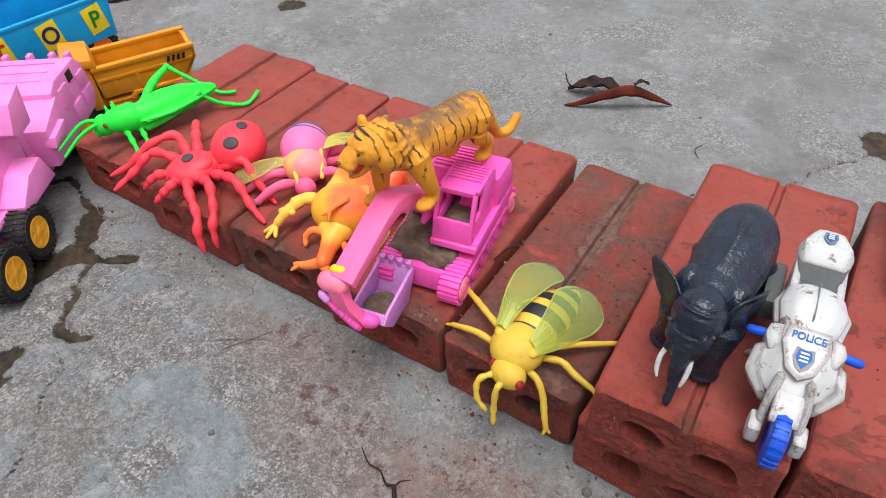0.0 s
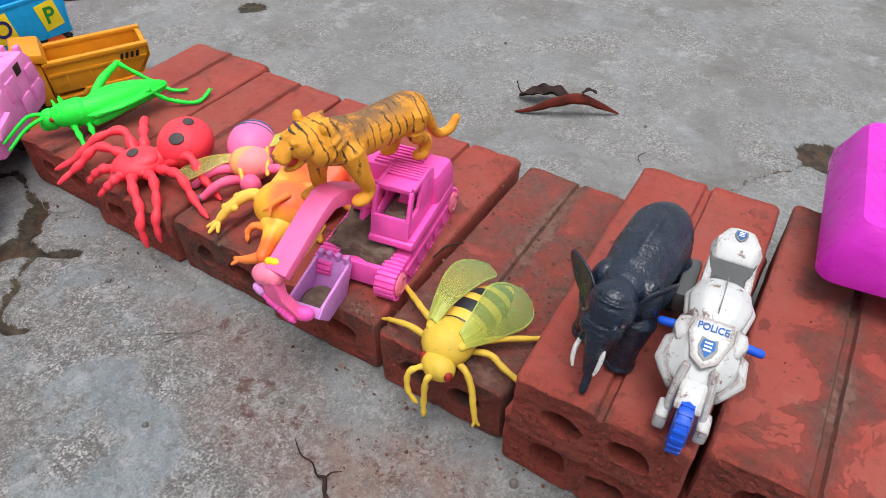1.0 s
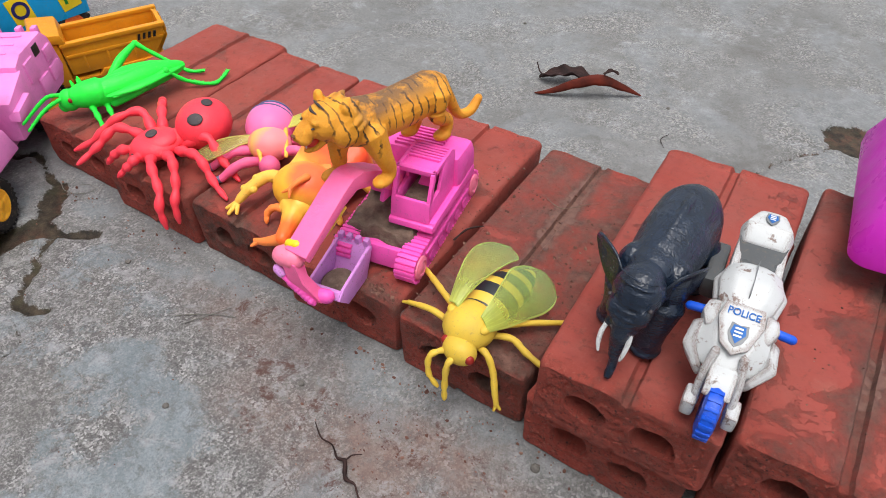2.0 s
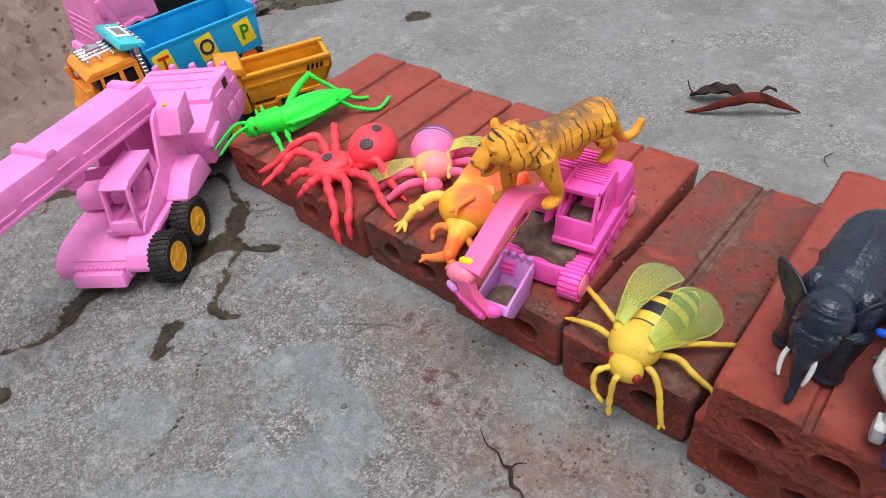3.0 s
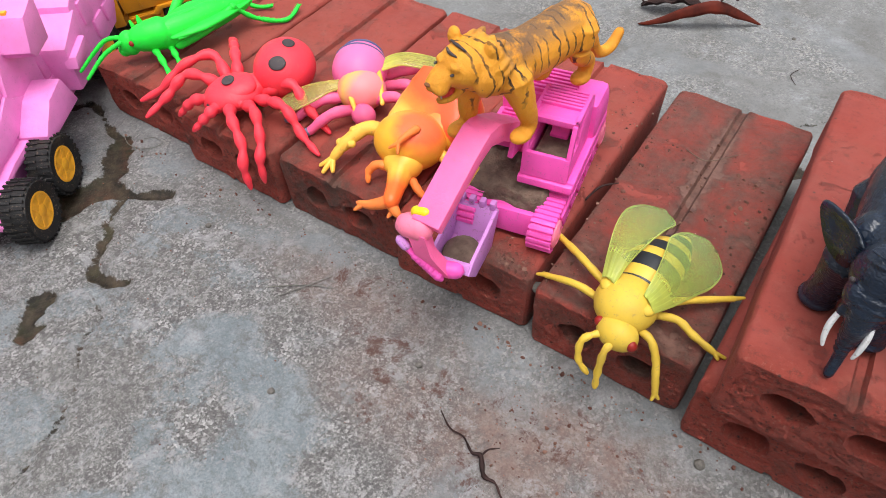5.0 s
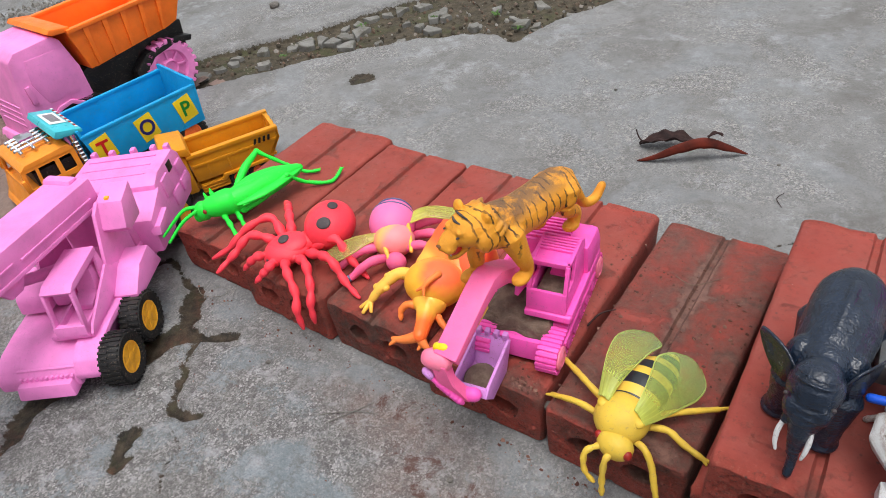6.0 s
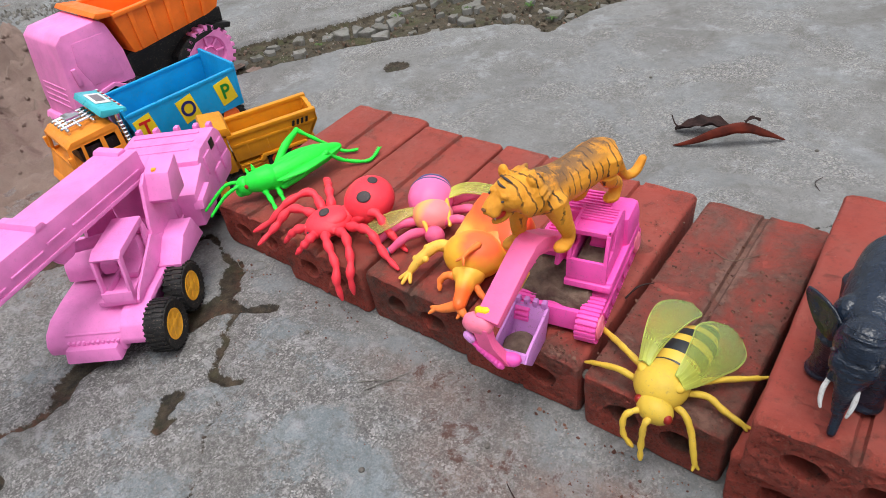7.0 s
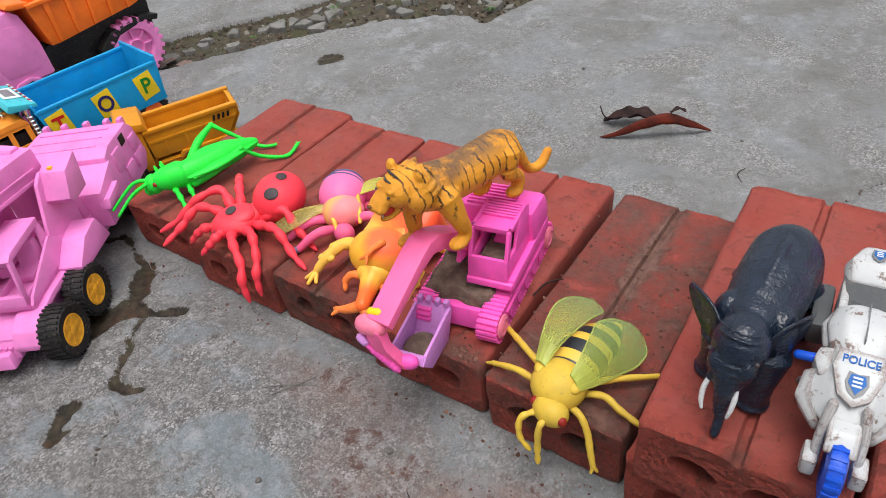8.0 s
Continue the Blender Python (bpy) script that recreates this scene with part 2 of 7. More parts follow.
scuffs = k.math("MULTIPLY", k.ramp(k.noise(48, 9, 0.8, 0.2, v), (0.54, 0.0), (0.66, 0.55)), k.ramp(k.noise(9, 3, 0.5, 0, v), (0.4, 0.2), (0.6, 1.0)))
clay = k.mix(scuffs, clay, (0.30, 0.095, 0.066))
clay = k.mix(k.ramp(k.noise(11, 8, 0.75, 0.3, v), (0.46, 0.0), (0.66, 0.55)), clay, (0.215, 0.062, 0.046))
clay = k.mix(k.ramp(k.noise(120, 7, 0.8, 0, v), (0.56, 0.0), (0.64, 0.5)), clay, (0.105, 0.030, 0.022))
mud = k.ramp(k.math("ADD", k.noise(24, 10, 0.74, 0.3, v), k.math("MULTIPLY", k.attr("grime"), 0.32)), (0.62, 0.0), (0.82, 0.95))
clay = k.mix(mud, clay, k.mix(k.ramp(k.noise(130, 6, 0.7, 0, v), (0.35, 0.0), (0.65, 1.0)), (0.070, 0.034, 0.026), (0.170, 0.088, 0.066)))
specks = k.ramp(k.cells(170, vec=v), (0.035, 1.0), (0.06, 0.0))
few = k.ramp(k.noise(90, 2, 0.5, 0, v), (0.60, 0.0), (0.66, 1.0))
clay = k.mix(k.math("MULTIPLY", specks, few), clay, (0.62, 0.50, 0.44))
# pits and pores: dark colour painted in as their fine shade
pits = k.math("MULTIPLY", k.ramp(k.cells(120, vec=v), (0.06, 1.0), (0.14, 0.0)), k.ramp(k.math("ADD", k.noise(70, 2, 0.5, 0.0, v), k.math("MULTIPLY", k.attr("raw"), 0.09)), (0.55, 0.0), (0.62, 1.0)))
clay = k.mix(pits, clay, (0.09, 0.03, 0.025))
pore_shade = k.math("MULTIPLY", k.ramp(k.cells(290, vec=v), (0.12, 1.0), (0.22, 0.0)), k.ramp(k.noise(170, 3, 0.6, 0, v), (0.47, 0.0), (0.56, 1.0)))
pore_shade = k.math("MULTIPLY", pore_shade, k.math("ADD", k.math("MULTIPLY", k.attr("raw"), 0.7), 0.25))
k.colour(k.mix(pore_shade, clay, (0.055, 0.018, 0.014)))
k.bump((k.noise(320, 5, 0.7, 0, v), 0.3, 0.0008), (mud, 0.8, 0.0028), (k.math("MULTIPLY", k.attr("raw"), k.noise(330, 7, 0.8, 0.2, v)), 1.0, 0.005), (k.noise(60, 6, 0.7, 0, v), 0.35, 0.002), (pits, -0.8, 0.002))
k.roughness(k.ramp(k.noise(30, 4, 0.6, 0, v), (0.3, 0.62), (0.7, 0.92)))
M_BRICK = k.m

# worn concrete with exposed aggregate, pale cement skin, damp mud
k = Mat("old_concrete", 0.85)
big = k.noise(3.1, 6, 0.62, 0.5)
base = k.mix(k.ramp(big, (0.32, 0.0), (0.7, 1.0)), (0.160, 0.163, 0.160), (0.265, 0.270, 0.266))
base = k.mix(k.ramp(k.noise(9, 7, 0.66, 0.6), (0.44, 0.0), (0.64, 0.85)), base, (0.135, 0.130, 0.122))
base = k.mix(k.ramp(k.noise(12, 9, 0.76, 0.15), (0.53, 0.0), (0.63, 0.8)), base, (0.325, 0.345, 0.350))
worn = k.ramp(k.noise(6.5, 6, 0.65, 0.5), (0.42, 0.0), (0.58, 1.0))
gr1 = k.ramp(k.cells(560, out="Color"), (0.2, 0.07), (0.5, 0.19), (0.62, 0.25), (0.82, 0.46))
base = k.mix(k.math("MULTIPLY", worn, 0.42), base, gr1)
base = k.mix(k.ramp(k.noise(70, 8, 0.8, 0.3), (0.50, 0.0), (0.64, 0.5)), base, (0.115, 0.112, 0.106))
base = k.mix(k.math("MULTIPLY", worn, k.ramp(k.noise(150, 5, 0.75, 1.2), (0.54, 0.0), (0.62, 0.75))), base, (0.40, 0.385, 0.35))
base = k.mix(k.math("MULTIPLY", worn, k.ramp(k.noise(170, 5, 0.75, 1.4), (0.56, 0.0), (0.63, 0.7))), base, (0.10, 0.098, 0.092))
stones = k.math("MULTIPLY", k.ramp(k.cells(330), (0.20, 1.0), (0.34, 0.0)), k.ramp(k.noise(230, 2), (0.54, 0.0), (0.60, 1.0)))
base = k.mix(k.math("MULTIPLY", stones, k.math("MULTIPLY", worn, 0.42)), base, (0.52, 0.50, 0.46))
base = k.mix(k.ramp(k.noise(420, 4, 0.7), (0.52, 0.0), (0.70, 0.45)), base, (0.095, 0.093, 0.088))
base = k.mix(k.ramp(k.noise(6, 8, 0.75, 0.6), (0.50, 0.0), (0.58, 0.65)), base, k.mix(k.ramp(k.noise(60, 7, 0.75), (0.4, 0.0), (0.62, 1.0)), (0.180, 0.192, 0.198), (0.250, 0.262, 0.268)))
base = k.mix(k.math("MULTIPLY", k.attr("brown"), k.ramp(k.noise(30, 8, 0.72), (0.32, 0.1), (0.62, 0.9))), base, (0.20, 0.105, 0.075))
base = k.mix(k.math("MULTIPLY", k.ramp(k.attr("brown"), (0.05, 0.0), (0.4, 1.0)), k.ramp(k.noise(45, 6, 0.75, 0.4), (0.56, 0.0), (0.64, 0.8))), base, (0.105, 0.046, 0.034))
# the yard before the bricks is older: gritty exposed aggregate under thin blue-grey cement smears
front = k.ramp(k.math("ADD", k.math("ADD", k.sep("Y"), 0.44), k.math("MULTIPLY", k.noise(5, 4), 0.12)), (0.43, 1.0), (0.54, 0.0))
grain = k.ramp(k.cells(560, out="Color"), (0.24, (0.060, 0.059, 0.057)), (0.44, (0.125, 0.122, 0.116)), (0.60, (0.205, 0.200, 0.192)), (0.78, (0.52, 0.51, 0.49)))
fine = k.ramp(k.noise(620, 4, 0.8), (0.34, (0.050, 0.050, 0.050)), (0.52, (0.165, 0.162, 0.155)), (0.68, (0.50, 0.49, 0.47)))
grit = k.mix(k.ramp(k.noise(18, 5, 0.7), (0.4, 0.2), (0.62, 0.65)), fine, grain)
grit = k.mix(k.ramp(k.noise(13, 7, 0.7, 0.3), (0.45, 0.0), (0.68, 0.5)), grit, (0.16, 0.155, 0.14))
grit = k.mix(k.ramp(k.noise(6, 8, 0.75, 0.3), (0.53, 0.0), (0.62, 0.6)), grit, (0.245, 0.243, 0.23))
grit = k.mix(k.ramp(k.noise(115, 7, 0.8, 0.3), (0.50, 0.0), (0.60, 0.75)), grit, (0.085, 0.083, 0.080))
grit = k.mix(k.ramp(k.noise(90, 7, 0.8, 0.2), (0.54, 0.0), (0.64, 0.6)), grit, (0.33, 0.325, 0.31))
skin = k.mix(k.ramp(k.noise(26, 8, 0.75), (0.36, 0.0), (0.64, 1.0)), (0.150, 0.182, 0.194), (0.275, 0.315, 0.328))
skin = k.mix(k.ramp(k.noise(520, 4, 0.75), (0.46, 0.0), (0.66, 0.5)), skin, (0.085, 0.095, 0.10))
skin = k.mix(k.ramp(k.noise(300, 6, 0.85), (0.54, 0.0), (0.66, 0.6)), skin, (0.36, 0.39, 0.40))
skin = k.mix(k.ramp(k.noise(75, 8, 0.82, 0.3), (0.50, 0.0), (0.62, 0.65)), skin, (0.125, 0.132, 0.134))
torn = k.math("ADD", k.attr("cement"), k.math("MULTIPLY", k.math("SUBTRACT", k.noise(190, 9, 0.85), 0.5), 1.9))
torn = k.ramp(torn, (0.40, 0.0), (0.80, 0.88))
flecks = k.ramp(k.math("ADD", k.noise(16, 5, 0.7), k.math("MULTIPLY", k.math("SUBTRACT", k.noise(260, 6, 0.8), 0.5), 0.55)), (0.56, 0.0), (0.62, 0.75))
old = k.mix(k.math("MAXIMUM", torn, flecks), grit, skin)
old = k.mix(k.math("MULTIPLY", k.attr("brown"), k.ramp(k.noise(30, 8, 0.72), (0.30, 0.15), (0.58, 0.72))), old, (0.205, 0.128, 0.102))
old = k.mix(k.ramp(k.noise(52, 8, 0.8, 0.4), (0.52, 0.0), (0.60, 0.5)), old, (0.088, 0.084, 0.079))
old = k.mix(k.ramp(k.noise(44, 8, 0.82, 0.4), (0.53, 0.0), (0.61, 0.52)), old, (0.34, 0.345, 0.345))
base = k.mix(front, base, old)
base = k.mix(k.math("MULTIPLY", k.ramp(k.attr("brown"), (0.05, 0.0), (0.4, 1.0)), k.ramp(k.noise(40, 7, 0.78, 0.4), (0.55, 0.0), (0.62, 0.85))), base, (0.085, 0.038, 0.028))
ragged = k.math("MULTIPLY", k.math("SUBTRACT", k.noise(80, 9, 0.82, 0.3), 0.5), 2.4)
def crisp(name):
    return k.ramp(k.math("ADD", k.attr(name), ragged), (0.42, 0.0), (0.58, 1.0))


soil_mask, mud_mask = crisp("soil"), crisp("mud")
base = k.mix(soil_mask, base, k.mix(k.ramp(k.noise(70, 8, 0.7), (0.35, 0.0), (0.65, 1.0)), (0.030, 0.025, 0.016), (0.095, 0.078, 0.052)))
base = k.mix(k.math("MULTIPLY", soil_mask, k.ramp(k.noise(16, 6, 0.7), (0.52, 0.0), (0.62, 0.45))), base, (0.055, 0.070, 0.022))
wet = k.mix(k.ramp(k.noise(75, 9, 0.75), (0.40, 0.0), (0.62, 1.0)), (0.010, 0.008, 0.005), (0.060, 0.044, 0.028))
wet = k.mix(k.ramp(k.noise(28, 5, 0.7), (0.54, 0.0), (0.62, 0.4)), wet, (0.034, 0.036, 0.014))
base = k.mix(1.0, base, k.mix(front, (0.905, 0.90, 0.915), (0.90, 0.895, 0.925)), "MULTIPLY")
wet = k.mix(k.math("MULTIPLY", k.ramp(k.noise(9, 3), (0.5, 0.0), (0.6, 1.0)), k.ramp(k.noise(120, 5, 0.7), (0.45, 0.0), (0.55, 0.7))), wet, (0.095, 0.040, 0.026))
base = k.mix(mud_mask, base, wet)
k.colour(base)
k.roughness(k.mix(mud_mask, k.ramp(big, (0.3, 0.75), (0.7, 0.95)), 0.66))
k.bump((gr1, 0.45, 0.0012), (k.math("MULTIPLY", grain, front), 0.5, 0.0011), (stones, 0.5, 0.001), (k.noise(45, 8, 0.7), 0.6, 0.004), (k.noise(500, 3), 0.5, 0.001))
k.b.inputs["Specular IOR Level"].default_value = 0.32
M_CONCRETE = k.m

k = Mat("concrete_flake", 0.85)
v = k.shifted()
c = k.mix(k.ramp(k.noise(35, 6, 0.65, 0, v), (0.35, 0.0), (0.7, 1.0)), (0.115, 0.113, 0.102), (0.215, 0.213, 0.20))
c = k.mix(k.ramp(k.noise(30, 7, 0.75, 0, v), (0.50, 0.0), (0.62, 0.75)), c, (0.075, 0.068, 0.048))
k.colour(c).bump((k.noise(240, 5, 0.7), 0.5, 0.0015))
M_FLAKE = k.m
k = Mat("dull_gravel", 0.9)
v = k.t.nodes.new("ShaderNodeNewGeometry").outputs["Random Per Island"]
k.colour(k.ramp(v, (0.1, (0.035, 0.028, 0.018)), (0.5, (0.095, 0.080, 0.058)), (0.8, (0.14, 0.085, 0.06)), (0.95, (0.23, 0.22, 0.20)))).bump((k.noise(300, 4), 0.4, 0.001))
M_GRAVEL = k.m

k = Mat("dark_rubble", 0.85)
c = k.ramp(k.noise(30, 4), (0.3, (0.05, 0.045, 0.04)), (0.5, (0.16, 0.15, 0.135)), (0.7, (0.30, 0.31, 0.31)))
k.colour(c).bump((k.noise(200, 4), 0.5, 0.001))
M_RUBBLE = k.m

k = Mat("damp_sand", 0.9)
c = k.mix(k.ramp(k.noise(16, 7, 0.66), (0.35, 0.0), (0.68, 1.0)), (0.180, 0.122, 0.102), (0.305, 0.224, 0.194))
c = k.mix(k.ramp(k.cells(900, out="Color"), (0.1, 0.0), (0.9, 0.4)), c, (0.31, 0.225, 0.185))
k.colour(c).bump((k.noise(600, 3), 0.6, 0.001), (k.noise(80, 9, 0.8), 0.8, 0.008))
M_SANDPILE = k.m
k = Mat("loose_soil", 0.92)
c = k.mix(k.ramp(k.noise(120, 5), (0.35, 0.0), (0.68, 1.0)), (0.13, 0.088, 0.064), (0.245, 0.175, 0.13))
k.colour(c).bump((k.noise(700, 3), 0.6, 0.001), (k.noise(190, 6, 0.75), 1.0, 0.004))
M_SOIL = k.m
k = Mat("brown_crumbs", 0.95)
v = k.t.nodes.new("ShaderNodeNewGeometry").outputs["Random Per Island"]
k.colour(k.ramp(v, (0.1, (0.085, 0.034, 0.025)), (0.55, (0.140, 0.062, 0.045)), (0.9, (0.215, 0.115, 0.085)))).bump((k.noise(700, 4), 0.6, 0.0008))
M_CRUMB = k.m
k = Mat("dull_pebble", 0.9)
k.colour(k.mix(k.ramp(k.noise(260, 5), (0.35, 0.0), (0.65, 1.0)), (0.085, 0.078, 0.070), (0.165, 0.152, 0.138))).bump((k.noise(500, 4), 0.5, 0.001))
M_PEBBLE = k.m
k = Mat("plain_plaster", 0.9)
k.colour(k.mix(k.ramp(k.noise(3, 5), (0.35, 0.0), (0.7, 1.0)), (0.36, 0.34, 0.31), (0.46, 0.44, 0.40))).bump((k.noise(40, 4), 0.3, 0.002))
M_PLASTER = k.m

k = Mat("dry_leaf", 0.6)
c = k.mix(k.ramp(k.noise(40, 6), (0.35, 0.0), (0.68, 1.0)), (0.135, 0.022, 0.012), (0.045, 0.011, 0.008))
k.colour(c).bump((k.noise(120, 6, 0.7), 0.5, 0.001))
k.b.inputs["Specular IOR Level"].default_value = 0.12
M_LEAF = k.m
k = Mat("dark_leaf", 0.65)
c = k.mix(k.ramp(k.noise(60, 6), (0.35, 0.0), (0.68, 1.0)), (0.016, 0.010, 0.010), (0.050, 0.027, 0.025))
k.colour(c).bump((k.noise(120, 6, 0.7), 0.5, 0.001))
k.b.inputs["Specular IOR Level"].default_value = 0.12
M_LEAF_DARK = k.m
M_WEED = plastic("weed_green", (0.06, 0.13, 0.025), 0.6, 0.2)
k = Mat("stained_white_paint", 0.7)
c = k.mix(k.ramp(k.noise(9, 7, 0.7), (0.42, 0.0), (0.66, 1.0)), (0.50, 0.495, 0.475), (0.27, 0.25, 0.225))
k.colour(c).bump((k.noise(60, 6), 0.4, 0.003))
M_POT = k.m


# ---- mesh helpers ----
def mesh_of(name, bm, mat, smooth=35):
    bmesh.ops.recalc_face_normals(bm, faces=bm.faces)
    me = bpy.data.meshes.new(name)
    bm.to_mesh(me)
    bm.free()
    if mat:
        me.materials.append(mat)
    if smooth:
        me.shade_smooth()
        if smooth < 180:
            me.set_sharp_from_angle(angle=radians(smooth))
    return me


def part(name, bm, mat, parent, label="", smooth=35):
    """Link a bmesh as one mesh object under a thing or a part."""
    ob = new(name, mesh_of(name, bm, mat, smooth))
    ob.parent = parent
    if label:
        tagged(ob, label)
    return ob


def thing(name, m, label, category, group=""):
    ob = new(name)
    ob.empty_display_size = 0.02
    ob.matrix_basis = m
    return tagged(ob, label, category, group)


def single(name, bm, mat, m, label, category, group="", kind="", smooth=35):
    ob = new(name, mesh_of(name, bm, mat, smooth))
    ob.matrix_basis = m
    return tagged(ob, label, category, group, kind)


def mm(*pts):
    return [Vector(p) * 0.001 for p in pts]


def bevelled(bm, geom_faces, width, segments=2):
    if width > 0:
        edges = list({e for f in geom_faces for e in f.edges if len(e.link_faces) == 2 and e.calc_face_angle(0) > 0.35})
        bmesh.ops.bevel(bm, geom=edges, offset=width, segments=segments, affect="EDGES", profile=0.6, clamp_overlap=True)


def box(bm, x0, x1, y0, y1, z0, z1, bevel=1.0, top=None, m=None):
    """A box in millimetres; top=(dx0, dx1, dy0, dy1) moves the sides of its upper face."""
    t = top or (0, 0, 0, 0)
    low = [(x0, y0, z0), (x1, y0, z0), (x1, y1, z0), (x0, y1, z0)]
    high = [(x0 + t[0], y0 + t[2], z1), (x1 + t[1], y0 + t[2], z1), (x1 + t[1], y1 + t[3], z1), (x0 + t[0], y1 + t[3], z1)]
    vs = [bm.verts.new((m @ p) if m else p) for p in mm(*low, *high)]
    fs = [bm.faces.new([vs[i] for i in q]) for q in ((3, 2, 1, 0), (4, 5, 6, 7), (0, 1, 5, 4), (1, 2, 6, 5), (2, 3, 7, 6), (3, 0, 4, 7))]
    bm.normal_update()
    bevelled(bm, fs, bevel * 0.001)
    return bm


def prism(bm, profile, a, b, axis="y", bevel=1.0, m=None, taper=None):
    """Extrude a closed outline (mm) from a to b along an axis. y: outline in x, z; x: in y, z; z: in x, y."""
    def at(p, d, s=1.0):
        u, w = p
        if taper and s != 1.0:
            u, w = taper[0] + (u - taper[0]) * s, taper[1] + (w - taper[1]) * s
        q = {"y": (u, d, w), "x": (d, u, w), "z": (u, w, d)}[axis]
        q = Vector(q) * 0.001
        return (m @ q) if m else q
    s = taper[2] if taper else 1.0
    va, vb = [bm.verts.new(at(p, a)) for p in profile], [bm.verts.new(at(p, b, s)) for p in profile]
    fs = [bm.faces.new(va), bm.faces.new(vb[::-1])]
    n = len(profile)
    for i in range(n):
        fs.append(bm.faces.new((va[i], vb[i], vb[(i + 1) % n], va[(i + 1) % n])))
    bmesh.ops.recalc_face_normals(bm, faces=fs)
    bevelled(bm, fs, bevel * 0.001)
    return bm


def smooth_path(pts, steps=5):
    """Catmull-Rom through the points."""
    out, n = [], len(pts)
    for i in range(n - 1):
        p0, p1, p2, p3 = pts[max(i - 1, 0)], pts[i], pts[i + 1], pts[min(i + 2, n - 1)]
        for s in range(steps):
            t = s / steps
            out.append(0.5 * ((2 * p1) + (p2 - p0) * t + (2 * p0 - 5 * p1 + 4 * p2 - p3) * t * t + (3 * p1 - p0 - 3 * p2 + p3) * t ** 3))
    out.append(pts[-1])
    return out


def tube(bm, pts, radii, n=10, steps=5, flat=1.0, lumps=0.0, up=(0, 0, 1)):
    """A round-ended tube through points (mm) with a radius (mm) at each; flat squeezes it across; lumps: joints along it."""
    raw = mm(*pts)
    path = smooth_path(raw, steps)
    count = len(path)
    prev, rings = None, []
    total = len(raw) - 1
    ends = []
    for i, p in enumerate(path):
        f = i / (count - 1) * total
        j = min(int(f), total - 1)
        r = (radii[j] * (1 - (f - j)) + radii[j + 1] * (f - j)) * 0.001
        if lumps:
            r *= 1 + lumps * (1.6 * abs(math.sin(f * math.pi * 1.6 + 0.8)) - 1.0)
        d = (path[min(i + 1, count - 1)] - path[max(i - 1, 0)]).normalized()
        a = d.cross(Vector(up))
        if a.length < 0.05:
            a = d.cross(Vector((1, 0, 0)))
        a.normalize()
        if prev is not None and a.dot(prev) < 0:
            a = -a
        prev = a
        b = d.cross(a).normalized()
        ends.append((p, d, a, b, r))
    def ring(p, a, b, r):
        return [bm.verts.new(p + a * (math.cos(q) * r) + b * (math.sin(q) * r * flat)) for q in [k * 2 * math.pi / n for k in range(n)]]
    p, d, a, b, r = ends[0]
    rings.append(ring(p - d * r * 0.6, a, b, r * 0.7))
    first = bm.verts.new(p - d * r * 0.95)
    for p, d, a, b, r in ends:
        rings.append(ring(p, a, b, r))
    rings.append(ring(p + d * r * 0.6, a, b, r * 0.7))
    last = bm.verts.new(p + d * r * 0.95)
    for q, w in zip(rings, rings[1:]):
        for i in range(n):
            bm.faces.new((q[i], q[(i + 1) % n], w[(i + 1) % n], w[i]))
    for i in range(n):
        bm.faces.new((first, rings[0][(i + 1) % n], rings[0][i]))
        bm.faces.new((last, rings[-1][i], rings[-1][(i + 1) % n]))
    return bm


def blob(bm, c, r, rot=(0, 0, 0), u=20, v=12):
    """An ellipsoid: centre and radii in mm, turned by degrees."""
    m = Matrix.LocRotScale(Vector(c) * 0.001, Euler([radians(a) for a in rot]), Vector(r) * 0.001)
    bmesh.ops.create_uvsphere(bm, u_segments=u, v_segments=v, radius=1, matrix=m)
    return bm


def lathe(bm, profile, n=24, m=None):
    """Turn an outline of (radius, height) in mm about z."""
    rings = []
    for r, z in profile:
        ring = []
        for i in range(n):
            a = 2 * math.pi * i / n
            p = Vector((r * math.cos(a), r * math.sin(a), z)) * 0.001
            ring.append(bm.verts.new((m @ p) if m else p))
        rings.append(ring)
    for q, w in zip(rings, rings[1:]):
        for i in range(n):
            bm.faces.new((q[i], q[(i + 1) % n], w[(i + 1) % n], w[i]))
    if profile[0][0] > 0:
        bm.faces.new(rings[0][::-1])
    if profile[-1][0] > 0:
        bm.faces.new(rings[-1])
    return bm


def panel(bm, place, w, h, thick, holes=()):
    """A plate w by h mm with rectangular openings (u0, u1, v0, v1); place(u, v, d) gives the point d mm behind its face."""
    us = sorted({0, w, *[q for o in holes for q in o[:2]]})
    vs = sorted({0, h, *[q for o in holes for q in o[2:]]})
    solid = {}
    for i, (u0, u1) in enumerate(zip(us, us[1:])):
        for j, (v0, v1) in enumerate(zip(vs, vs[1:])):
            uc, vc = (u0 + u1) / 2, (v0 + v1) / 2
            solid[i, j] = not any(o[0] < uc < o[1] and o[2] < vc < o[3] for o in holes)
    cache = {}
    def vert(i, j, d):
        if (i, j, d) not in cache:
            cache[i, j, d] = bm.verts.new(Vector(place(us[i], vs[j], d)) * 0.001)
        return cache[i, j, d]
    for (i, j), full in solid.items():
        if not full:
            continue
        c = ((i, j), (i + 1, j), (i + 1, j + 1), (i, j + 1))
        bm.faces.new([vert(*q, 0) for q in c])
        bm.faces.new([vert(*q, thick) for q in c[::-1]])
        for (a, b), near in (((0, 1), (i, j - 1)), ((1, 2), (i + 1, j)), ((2, 3), (i, j + 1)), ((3, 0), (i - 1, j))):
            if not solid.get(near, False):
                bm.faces.new((vert(*c[b], 0), vert(*c[a], 0), vert(*c[a], thick), vert(*c[b], thick)))
    return bm


